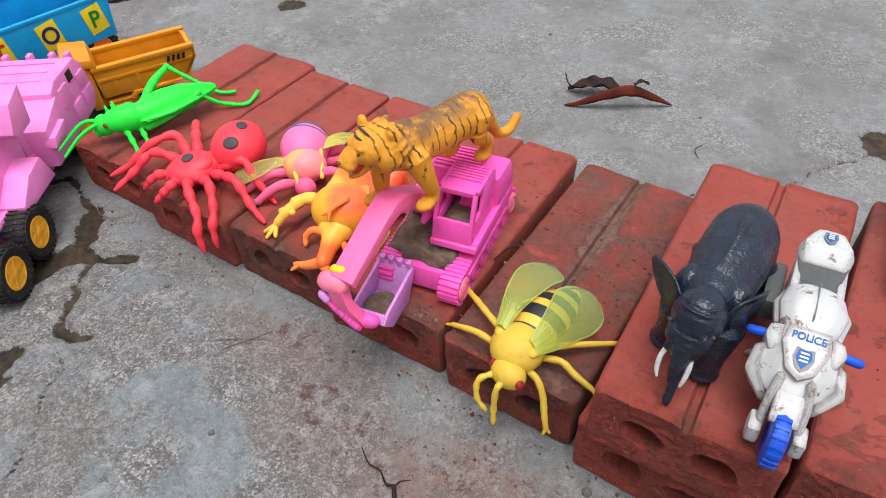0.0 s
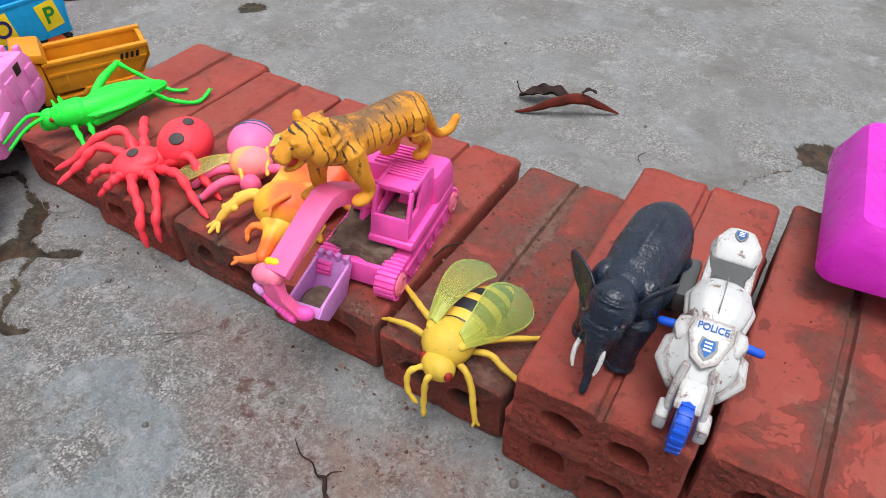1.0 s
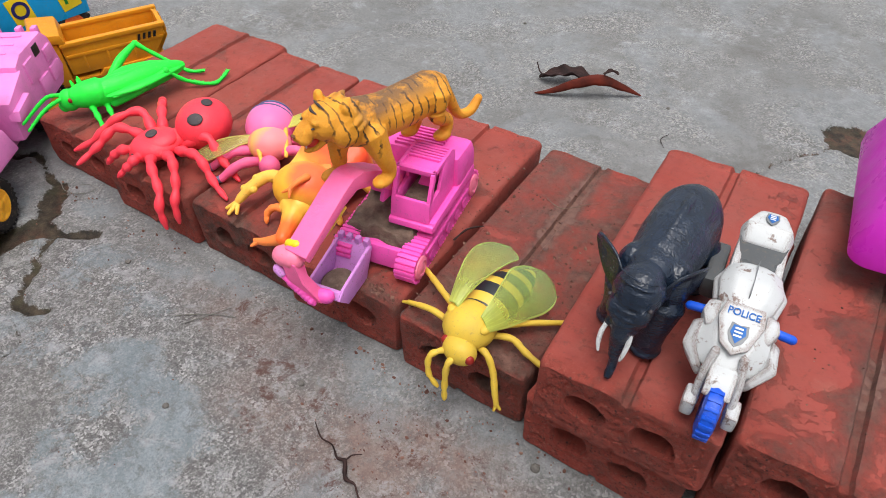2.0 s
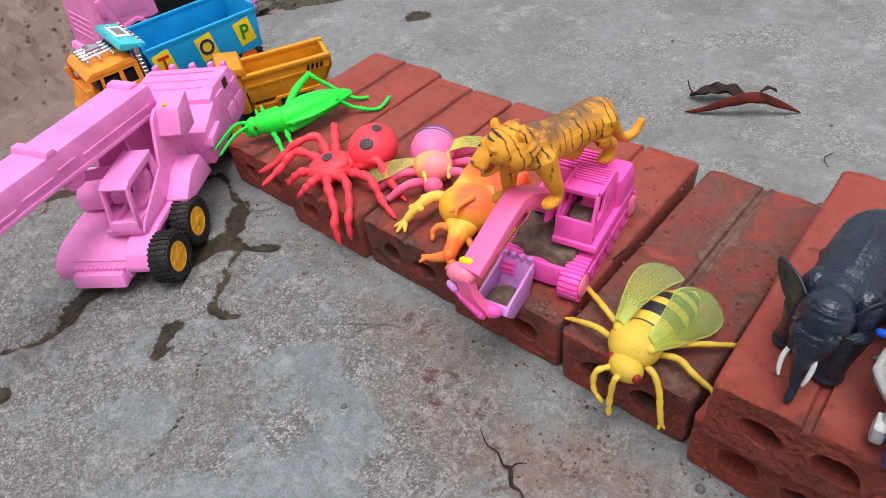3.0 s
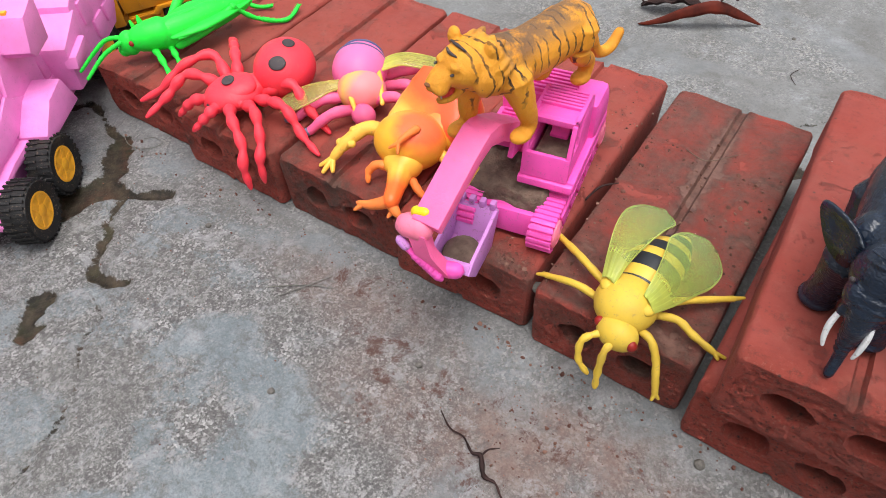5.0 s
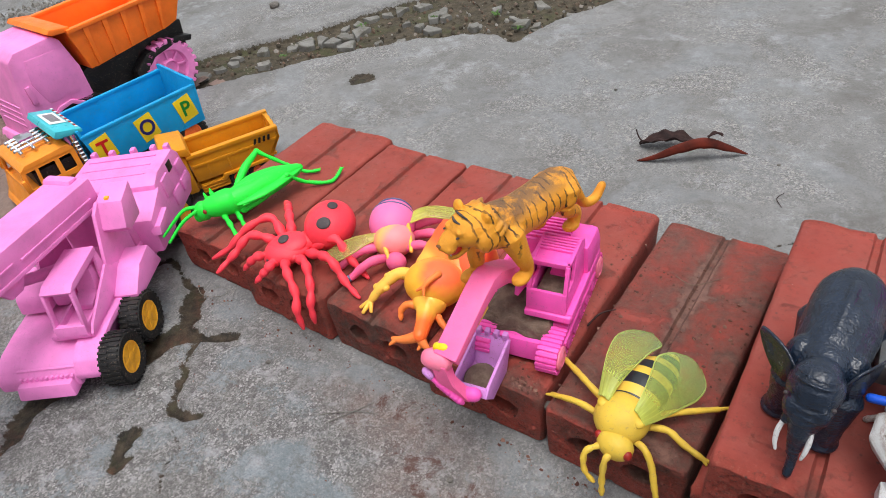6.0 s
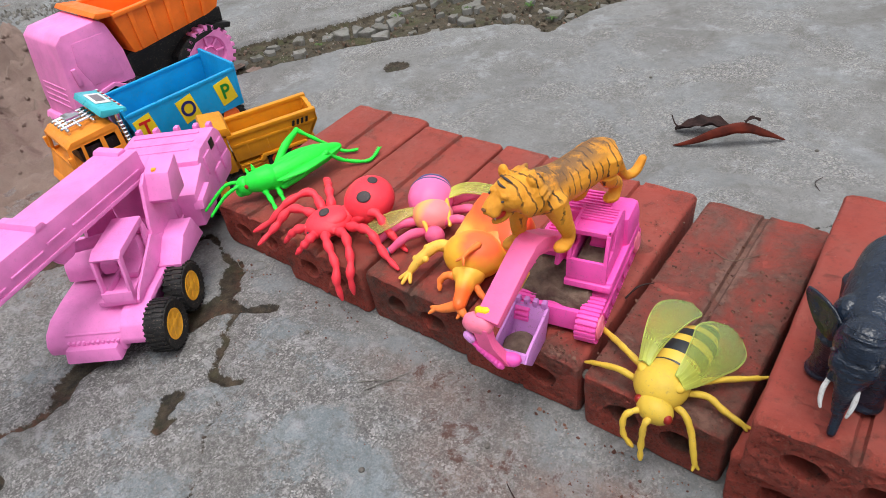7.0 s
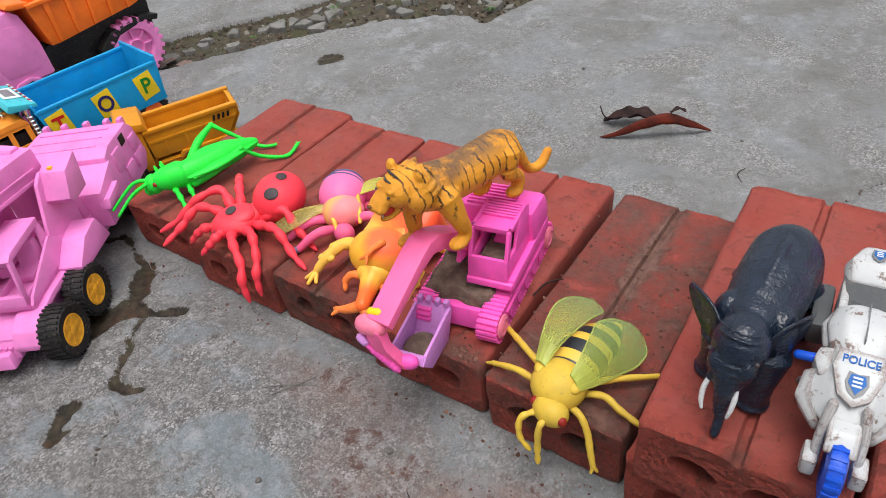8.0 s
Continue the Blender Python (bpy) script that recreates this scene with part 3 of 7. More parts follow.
def fused(ob, voxel=1.2, smooth=6):
    """Melt the overlapping lumps of a moulded figure into one skin."""
    r = ob.modifiers.new("melt", "REMESH")
    r.mode, r.voxel_size, r.use_smooth_shade = "VOXEL", voxel * 0.001, True
    s = ob.modifiers.new("soften", "SMOOTH")
    s.factor, s.iterations = 0.5, smooth
    return ob


def lettering(name, text, size, mat, parent, m, label=""):
    """Raised flat letters, as a mesh in the plane given by m."""
    cu = bpy.data.curves.new(name, "FONT")
    cu.body, cu.size, cu.extrude, cu.align_x, cu.align_y = text, size * 0.001, 0.0002, "CENTER", "CENTER"
    cu.offset = size * 0.00002
    tmp = bpy.data.objects.new(name, cu)
    scene.collection.objects.link(tmp)
    me = bpy.data.meshes.new_from_object(tmp.evaluated_get(bpy.context.evaluated_depsgraph_get()))
    bpy.data.objects.remove(tmp)
    me.materials.clear()
    me.materials.append(mat)
    ob = new(name, me)
    ob.parent, ob.matrix_basis = parent, m
    if label:
        tagged(ob, label)
    return ob


def facing(origin, normal, up=(0, 0, 1)):
    """A frame whose z is the normal and whose y is nearest to up; origin in mm."""
    z = Vector(normal).normalized()
    x = Vector(up).cross(z).normalized()
    y = z.cross(x)
    return Matrix.Translation(Vector(origin) * 0.001) @ Matrix((x, y, z)).transposed().to_4x4()


def B():
    return bmesh.new()


# ---- ground ----
def spread(lo, hi, step, far):
    fine = list(np.arange(lo, hi, step))
    left, right, d, a, b = [], [], step, fine[0], fine[-1]
    while b < far:
        d *= 1.25
        a, b = a - d, b + d
        left.append(a), right.append(b)
    return np.array(left[::-1] + fine + right)


def line_distance(px, py, pts):
    """Distance of every point to a polyline."""
    best = np.full(px.shape, 9.0)
    for (ax, ay), (bx, by) in zip(pts, pts[1:]):
        dx, dy = bx - ax, by - ay
        t = np.clip(((px - ax) * dx + (py - ay) * dy) / (dx * dx + dy * dy), 0, 1)
        best = np.minimum(best, np.hypot(px - ax - t * dx, py - ay - t * dy))
    return best


def value_noise(px, py, scale, seed):
    rng = np.random.RandomState(seed)
    grid = rng.rand(256, 256)
    u, v = px * scale + 1000.0, py * scale + 1000.0
    i, j = np.floor(u).astype(int), np.floor(v).astype(int)
    fu, fv = u - i, v - j
    fu, fv = fu * fu * (3 - 2 * fu), fv * fv * (3 - 2 * fv)
    g = lambda a, b: grid[a % 256, b % 256]
    return (g(i, j) * (1 - fu) + g(i + 1, j) * fu) * (1 - fv) + (g(i, j + 1) * (1 - fu) + g(i + 1, j + 1) * fu) * fv


def turbulence(px, py, scale, seed, octaves=4):
    return sum(value_noise(px, py, scale * 2 ** o, seed + o) * 0.5 ** (o + 1) for o in range(octaves))


# muddy cracks: (half width, points)
CRACKS = [
    (0.013, [(-0.70, -0.235), (-0.655, -0.165), (-0.615, -0.10), (-0.56, -0.078), (-0.53, -0.05)]),
    (0.005, [(-0.56, -0.075), (-0.528, -0.018), (-0.50, -0.004), (-0.447, -0.014), (-0.415, -0.028)]),
    (0.015, [(-0.42, -0.022), (-0.398, -0.045), (-0.385, -0.075)]),
    (0.024, [(-0.385, -0.072), (-0.40, -0.105), (-0.435, -0.128), (-0.47, -0.138)]),
    (0.015, [(-0.46, -0.138), (-0.505, -0.130), (-0.54, -0.108), (-0.565, -0.085)]),
    (0.010, [(-0.385, -0.072), (-0.362, -0.066), (-0.345, -0.052), (-0.335, -0.040)]),
    (0.0046, [(-0.355, -0.062), (-0.350, -0.085), (-0.338, -0.105), (-0.328, -0.118), (-0.312, -0.130)]),
    (0.0085, [(-0.315, -0.132), (-0.298, -0.136), (-0.286, -0.128)]),
    (0.012, [(-0.43, -0.19), (-0.436, -0.215), (-0.420, -0.240)]),
    (0.006, [(-0.415, -0.245), (-0.43, -0.285), (-0.455, -0.345), (-0.47, -0.42)]),
    (0.0016, [(-0.297, -0.142), (-0.275, -0.160), (-0.257, -0.182), (-0.232, -0.207), (-0.215, -0.25), (-0.20, -0.33)]),
    (0.0018, [(0.055, 0.300), (0.10, 0.335), (0.15, 0.375), (0.19, 0.45), (0.24, 0.50)]),
    (0.0012, [(-0.70, -0.20), (-0.80, -0.17), (-0.95, -0.20)]),
]
BLOTS = [(-0.333, -0.040, 0.010, 0.007, 60), (-0.320, -0.180, 0.009, 0.016, 25), (-0.304, -0.192, 0.008, 0.012, -10), (-0.590, 0.446, 0.024, 0.020, 30), (0.232, 0.500, 0.034, 0.026, 20),
         # last entry: narrow dark band on the ground close behind the bricks
         (-0.39, -0.335, 0.02, 0.03, 0), (0.09, 0.262, 0.05, 0.010, 10)]
# smooth cement smears over the worn aggregate: x, y, two half widths, turn, strength
SMEARS = [(-0.190, -0.120, 0.030, 0.018, 35, 1.0), (-0.145, -0.128, 0.040, 0.020, -10, 1.0), (-0.100, -0.140, 0.030, 0.026, -50, 1.0),
          (-0.094, -0.180, 0.030, 0.028, 80, 1.1), (-0.080, -0.225, 0.055, 0.045, 20, 1.2), (-0.140, -0.285, 0.085, 0.042, 30, 0.95), (-0.140, -0.240, 0.07, 0.014, 32, 0.8),
          (-0.020, -0.026, 0.030, 0.012, -25, 0.8), (0.012, -0.048, 0.030, 0.012, -10, 0.7), (0.012, -0.112, 0.022, 0.016, 70, 0.7), (0.050, -0.135, 0.04, 0.016, 10, 0.8),
          (-0.172, -0.020, 0.030, 0.010, -12, 0.95), (-0.235, -0.035, 0.034, 0.012, 10, 0.7), (-0.212, -0.072, 0.018, 0.014, 40, 0.6), (-0.30, -0.16, 0.05, 0.014, 50, 0.6),
          (-0.36, -0.02, 0.03, 0.014, 10, 0.8), (-0.30, -0.06, 0.03, 0.016, 30, 0.7), (-0.46, -0.07, 0.045, 0.035, 0, 0.75), (-0.26, -0.25, 0.05, 0.03, 40, 0.7)]
STRIP_LOW = [(-1.05, 0.10), (-0.849, 0.315), (-0.72, 0.485), (-0.60, 0.60), (-0.50, 0.66), (-0.425, 0.648), (-0.40, 0.75), (-0.291, 0.955), (-0.098, 1.165), (0.6, 1.72)]
STRIP_HIGH = [(-1.20, 0.18), (-0.963, 0.40), (-0.824, 0.584), (-0.77, 0.698), (-0.623, 0.898), (-0.42, 1.06), (-0.118, 1.253), (0.5, 1.78)]


def in_polygon(px, py, poly):
    inside = np.zeros(px.shape, bool)
    for (ax, ay), (bx, by) in zip(poly, poly[1:] + poly[:1]):
        cross = ((ay > py) != (by > py)) & (px < (bx - ax) * (py - ay) / (by - ay + 1e-12) + ax)
        inside ^= cross
    return inside


def build_ground():
    xs, ys = spread(-1.25, 0.5, 0.0036, 60), spread(-0.48, 1.3, 0.0036, 60)
    gx, gy = np.meshgrid(xs, ys)
    wob = 0.012 * (turbulence(gx, gy, 60, 3) - 0.5)
    wx, wy = gx + 0.02 * (turbulence(gx, gy, 45, 11) - 0.5), gy + 0.02 * (turbulence(gx, gy, 45, 23) - 0.5)
    mud = np.zeros(gx.shape)
    for w, pts in CRACKS:
        d = line_distance(wx, wy, pts) + wob * min(1.0, w / 0.008)
        mud = np.maximum(mud, np.clip((max(0.8 * w, 0.0024) - d) / 0.005 + 0.35, 0, 1) * (0.92 if w > 0.003 else 0.72))
    for cx, cy, a, b, turn in BLOTS:
        t = radians(turn)
        u, v = (wx - cx) * math.cos(t) + (wy - cy) * math.sin(t), -(wx - cx) * math.sin(t) + (wy - cy) * math.cos(t)
        d = np.hypot(u / a, v / b) + 0.7 * (turbulence(gx, gy, 50, 31) - 0.5)
        mud = np.maximum(mud, 0.9 * np.clip((1.0 - d) / 0.25 + 0.4, 0, 1))
    poly = STRIP_LOW + STRIP_HIGH[::-1]
    edge = np.minimum(line_distance(wx, wy, STRIP_LOW), line_distance(wx, wy, STRIP_HIGH))
    inside = in_polygon(wx, wy, poly)
    soil = np.clip(np.where(inside, edge, -edge) / 0.006 + 0.5, 0, 1)
    brown = np.zeros(gx.shape)
    for cx, cy, a, b, s in ((0.015, -0.078, 0.085, 0.045, 1.0), (-0.05, -0.085, 0.05, 0.035, 0.7), (0.075, -0.05, 0.07, 0.03, 0.9), (-0.1, -0.04, 0.1, 0.03, 0.6), (-0.85, -0.12, 0.28, 0.16, 0.9), (-0.60, -0.02, 0.1, 0.05, 0.5), (0.15, -0.12, 0.1, 0.05, 0.7)):
        d = np.hypot((gx - cx) / a, (gy - cy) / b) + 1.0 * (turbulence(gx, gy, 18, 41) - 0.5)
        brown = np.maximum(brown, s * np.clip(1.25 - d, 0, 1))
    cement = np.zeros(gx.shape)
    for cx, cy, a, b, turn, s in SMEARS:
        t = radians(turn)
        u, v = (wx - cx) * math.cos(t) + (wy - cy) * math.sin(t), -(wx - cx) * math.sin(t) + (wy - cy) * math.cos(t)
        d = np.hypot(u / a, v / b) + 0.9 * (turbulence(gx, gy, 35, 81) - 0.5)
        cement = np.maximum(cement, s * np.clip(1.55 - d, 0, 1))
    z = -0.0060 * mud - 0.0120 * soil + 0.0016 * (turbulence(gx, gy, 12, 51) - 0.5) + 0.0012 * (turbulence(gx, gy, 110, 61) - 0.5)
    z += soil * 0.006 * (turbulence(gx, gy, 60, 71) - 0.5)
    far = np.clip((np.hypot(gx, gy) - 2.5) / 10, 0, 1)
    z *= 1 - far
    ny, nx = gx.shape
    me = bpy.data.meshes.new("ground")
    idx = np.arange(nx * ny).reshape(ny, nx)
    quads = np.stack([idx[:-1, :-1], idx[:-1, 1:], idx[1:, 1:], idx[1:, :-1]], -1).reshape(-1, 4)
    me.from_pydata(np.stack([gx, gy, z], -1).reshape(-1, 3), [], quads)
    for name, values in (("mud", mud), ("soil", soil), ("brown", brown), ("cement", cement)):
        a = me.attributes.new(name, "FLOAT", "POINT")
        a.data.foreach_set("value", np.ascontiguousarray(values.reshape(-1), dtype=np.float32))
    me.materials.append(M_CONCRETE)
    me.shade_smooth()
    return tagged(new("ground", me), "old grey concrete yard with muddy cracks and worn aggregate", "ground", kind="structure")


ground = build_ground()


# ---- bricks ----
def brick_mesh(seed, grime, caked=0.0, raw_end=1.0, W=0.107, H=0.055, L=0.243):
    """A two-hole clay brick: grooves above and below, holes along its whole length, ragged cut ends."""
    rng = random.Random(seed)
    w, h, r = W / 2, H, 0.0040
    out = []
    def arc(cx, cz, a0):
        for i in range(4):
            a = radians(a0 + 30 * i)
            out.append((cx + r * math.cos(a), cz + r * math.sin(a)))
    def run(a, b, n):
        for i in range(1, n):
            out.append((a[0] + (b[0] - a[0]) * i / n, a[1] + (b[1] - a[1]) * i / n))
    arc(w - r, h - r, 0)
    g = 0.0036
    run((w - r, h), (g, h), 5)
    out.extend([(g, h), (g * 0.55, h - 0.0036), (-g * 0.55, h - 0.0036), (-g, h)])
    run((-g, h), (-w + r, h), 5)
    arc(-w + r, h - r, 90)
    run((-w, h - r), (-w, r), 4)
    arc(-w + r, r, 180)
    run((-w + r, 0), (-g, 0), 4)
    out.extend([(-g, 0), (-g * 0.5, 0.003), (g * 0.5, 0.003), (g, 0)])
    run((g, 0), (w - r, 0), 4)
    arc(w - r, r, 270)
    run((w, r), (w, h - r), 4)
    hole = 18
    ys = [0, 0.0015, 0.004, 0.008, 0.014] + [0.014 + (L - 0.028) * i / 26 for i in range(1, 26)] + [L - 0.014, L - 0.008, L - 0.004, L - 0.0015, L]
    bm = bmesh.new()
    raw, dirt = bm.verts.layers.float.new("raw"), bm.verts.layers.float.new("grime")
    ox, oy, oz = rng.uniform(0, 50), rng.uniform(0, 50), rng.uniform(0, 50)
    def jitter(p, amp):
        q = Vector((p[0] * 70 + ox, p[1] * 70 + oy, p[2] * 70 + oz))
        s = Vector((p[0] * 320 + oy, p[1] * 320 + oz, p[2] * 320 + ox))
        return Vector(p) + noise.noise_vector(q) * amp + noise.noise_vector(s) * amp * 0.5
    rings = {0: [], 1: [], 2: []}
    for y in ys:
        e = min(y, L - y)
        near = max(0.0, 1 - e / 0.014)
        shrink = 1 - 0.035 * max(0.0, 1 - e / 0.004) ** 2
        amp = 0.0005 + 0.0010 * near
        def vert(x, z, rw, amp=amp, groove=0.0):
            v = bm.verts.new(jitter((x, y, z), amp))
            v[raw], v[dirt] = rw, grime * (1 - 0.65 * max(0.0, 1 - y / 0.004)) + caked * max(0.0, 1 - y / 0.03) + groove
            return v
        rings[0].append([vert(x * shrink, h / 2 + (z - h / 2) * (1 - (1 - shrink) * 1.6), near * 0.6 * raw_end, groove=min(0.45, grime * 1.3) if abs(x) < 0.0037 and z > h - 0.0045 else 0.0) for x, z in out])
        for side, c in ((1, -0.0205), (2, 0.0205)):
            rad = 0.0112 + 0.0008 * near ** 2
            rings[side].append([vert(c + rad * 1.10 * math.cos(a), h / 2 + rad * 0.95 * math.sin(a), 0.15 + 0.85 * near, amp * 1.5) for a in [2 * math.pi * i / hole for i in range(hole)]])
    for side, rs in rings.items():
        n = len(rs[0])
        for q, s in zip(rs, rs[1:]):
            for i in range(n):
                bm.faces.new((q[i], q[(i + 1) % n], s[(i + 1) % n], s[i]))
    for end in (0, -1):
        loops = [rs[end] for rs in rings.values()]
        y, sgn = (0, -1) if end == 0 else (L, 1)
        verts, rims = [v for rs in loops for v in rs], []
        start = 0
        for rs in loops:
            rims += [(start + i, start + (i + 1) % len(rs)) for i in range(len(rs))]
            start += len(rs)
        flat = [Vector((v.co.x, v.co.z)) for v in verts]
        for i in range(1, 62):
            for j in range(1, 31):
                x, z = -w + W * i / 62 + rng.uniform(-0.0006, 0.0006), h * j / 31 + rng.uniform(-0.0006, 0.0006)
                clear = all(math.hypot((x - c) / 1.1, z - h / 2) > 0.0138 for c in (-0.0205, 0.0205))
                if abs(x) < w - 0.005 and 0.005 < z < h - 0.005 and clear and (abs(x) > 0.006 or 0.007 < z < h - 0.007):
                    v = bm.verts.new(jitter((x, y, z), 0.0013) + Vector((0, -sgn * max(0.0, noise.noise(Vector((x * 180 + ox, z * 180 + oy, oz)))) * 0.0022 + rng.uniform(-0.0006, 0.0006), 0)))
                    v[raw], v[dirt] = raw_end, grime * 0.35 + (caked if end == 0 else 0)
                    verts.append(v)
                    flat.append(Vector((x, z)))
        co, _, tris, origin, _, _ = mathutils.geometry.delaunay_2d_cdt(flat, rims, [], 0, 1e-7)
        back = [o[0] for o in origin]
        mid = np.array([[sum(co[i].x for i in t) / 3, sum(co[i].y for i in t) / 3] for t in tris])
        keep = in_polygon(mid[:, 0], mid[:, 1], [(v.co.x, v.co.z) for v in loops[0]])
        for rs in loops[1:]:
            keep &= ~in_polygon(mid[:, 0], mid[:, 1], [(v.co.x, v.co.z) for v in rs])
        for t, ok in zip(tris, keep):
            if ok and len({back[i] for i in t}) == 3:
                bm.faces.new([verts[back[i]] for i in t])
    return mesh_of("brick", bm, M_BRICK, 32)


# near left corner x, y, base z, turn in degrees, grime, mud on the end, width, words
BRICKS = [
    (-0.4625, 0.007, 0.0, 1.2, 0.20, 0.38, 0.117, "red clay brick with two holes and a muddy chipped end"),
    (-0.3445, 0.000, 0.0, 0.4, 0.15, 0.28, 0.112, "red clay brick with two holes lying on the concrete"),
    (-0.2280, 0.004, 0.0, 0.8, 0.16, 0.6, 0.112, "red clay brick with grey mud caked on its holed end"),
    (-0.1140, 0.000, 0.0, 2.2, 0.24, 0.35, 0.109, "red clay brick with two holes under the toy excavator"),
    (0.0005, 0.000, 0.0, 0.7, 0.62, 0.3, 0.105, "mud-smeared red clay brick with two holes and a groove"),
    (0.1105, -0.008, 0.0, 0.0, 0.2, 0.1, 0.108, "red clay brick at the bottom of a stack of two"),
    (0.1195, -0.018, 0.0545, 3.0, 0.1, 0.1, 0.106, "clean red clay brick lying on another brick"),
    (0.2260, 0.004, 0.0, 0.5, 0.3, 0.1, 0.108, "red clay brick at the bottom of a stack of two"),
    (0.2285, -0.004, 0.0545, 2.0, 0.42, 0.1, 0.108, "dusty red clay brick lying on another brick"),
]
for i, (x, y, z, turn, grime, caked, width, words) in enumerate(BRICKS):
    ob = new("brick", brick_mesh(i + 5, grime, caked, W=width))
    m = pose(x, y, z, 0, 0, turn) @ Matrix.Translation((width / 2, 0, 0))
    ob.matrix_basis = m
    tagged(ob, words, "brick", "row of bricks")


# ---- toy creatures ----
def limb(name, parent, pts, radii, mat, label="", lumps=0.12, n=10):
    bm = tube(B(), pts, radii, n, 6, 1.0, lumps)
    return part(name, bm, mat, parent, label, 180)


def fork(name, parent, path, radii, toes, mat, label=""):
    """A leg that ends in short toes."""
    bm = tube(B(), path, radii, 10, 6, 1.0, 0.1)
    for t in toes:
        tube(bm, [path[-1], t], [radii[-1] * 0.85, radii[-1] * 0.55], 8, 3)
    return part(name, bm, mat, parent, label, 180)


def wing_blade(name, rows, arch, thick, mat, parent, label):
    """A moulded wing: (edge, edge) pairs of points in mm from its root to its tip, arched between them, with a rolled rim."""
    lefts, rights = smooth_path(mm(*[a for a, _ in rows]), 5), smooth_path(mm(*[b for _, b in rows]), 5)
    bm = bmesh.new()
    ua, va = bm.verts.layers.float.new("across"), bm.verts.layers.float.new("along")
    cols, top, low = 12, [], []
    for i, (a, b) in enumerate(zip(lefts, rights)):
        f = i / (len(lefts) - 1)
        for rows_out, drop in ((top, 0.0), (low, thick * 0.001)):
            line = []
            for j in range(cols + 1):
                u = j / cols
                rim = 1.0 if j in (0, cols) or i in (0, len(lefts) - 1) else 0.0
                z = arch * 0.001 * math.sin(math.pi * u) + 0.0004 * math.sin(u * 22 + f * 5) + (0.5 - (drop > 0)) * rim * thick * 0.0004
                v = bm.verts.new(a.lerp(b, u) + Vector((0, 0, z - drop)))
                v[ua], v[va] = u, f
                line.append(v)
            rows_out.append(line)
    n = len(top)
    for i in range(n - 1):
        for j in range(cols):
            bm.faces.new((top[i][j], top[i][j + 1], top[i + 1][j + 1], top[i + 1][j]))
            bm.faces.new((low[i][j + 1], low[i][j], low[i + 1][j], low[i + 1][j + 1]))
        for j in (0, cols):
            bm.faces.new((top[i][j], top[i + 1][j], low[i + 1][j], low[i][j]))
    for i in (0, n - 1):
        for j in range(cols):
            bm.faces.new((top[i][j], low[i][j], low[i][j + 1], top[i][j + 1]))
    return part(name, bm, mat, parent, label, 60)


def jointed(bm, pts, radii, joints, n=12, pinch=0.74, spread_at=1.16):
    """A moulded insect limb: rounded segments that swell and narrow at every joint."""
    path = smooth_path(mm(*pts), 12)
    run = [0.0]
    for a, b in zip(path, path[1:]):
        run.append(run[-1] + (b - a).length)
    out, rr, steps = [], [], joints * 4
    for i in range(steps + 1):
        d, j = run[-1] * i / steps, 0
        while j < len(run) - 2 and run[j + 1] < d:
            j += 1
        p = path[j].lerp(path[j + 1], (d - run[j]) / max(run[j + 1] - run[j], 1e-9))
        out.append(tuple(p * 1000))
        f = i / steps * (len(radii) - 1)
        q = min(int(f), len(radii) - 2)
        rr.append((radii[q] * (1 - f + q) + radii[q + 1] * (f - q)) * (pinch, 0.98, spread_at, 1.03)[i % 4])
    return tube(bm, out, rr, n, 2)


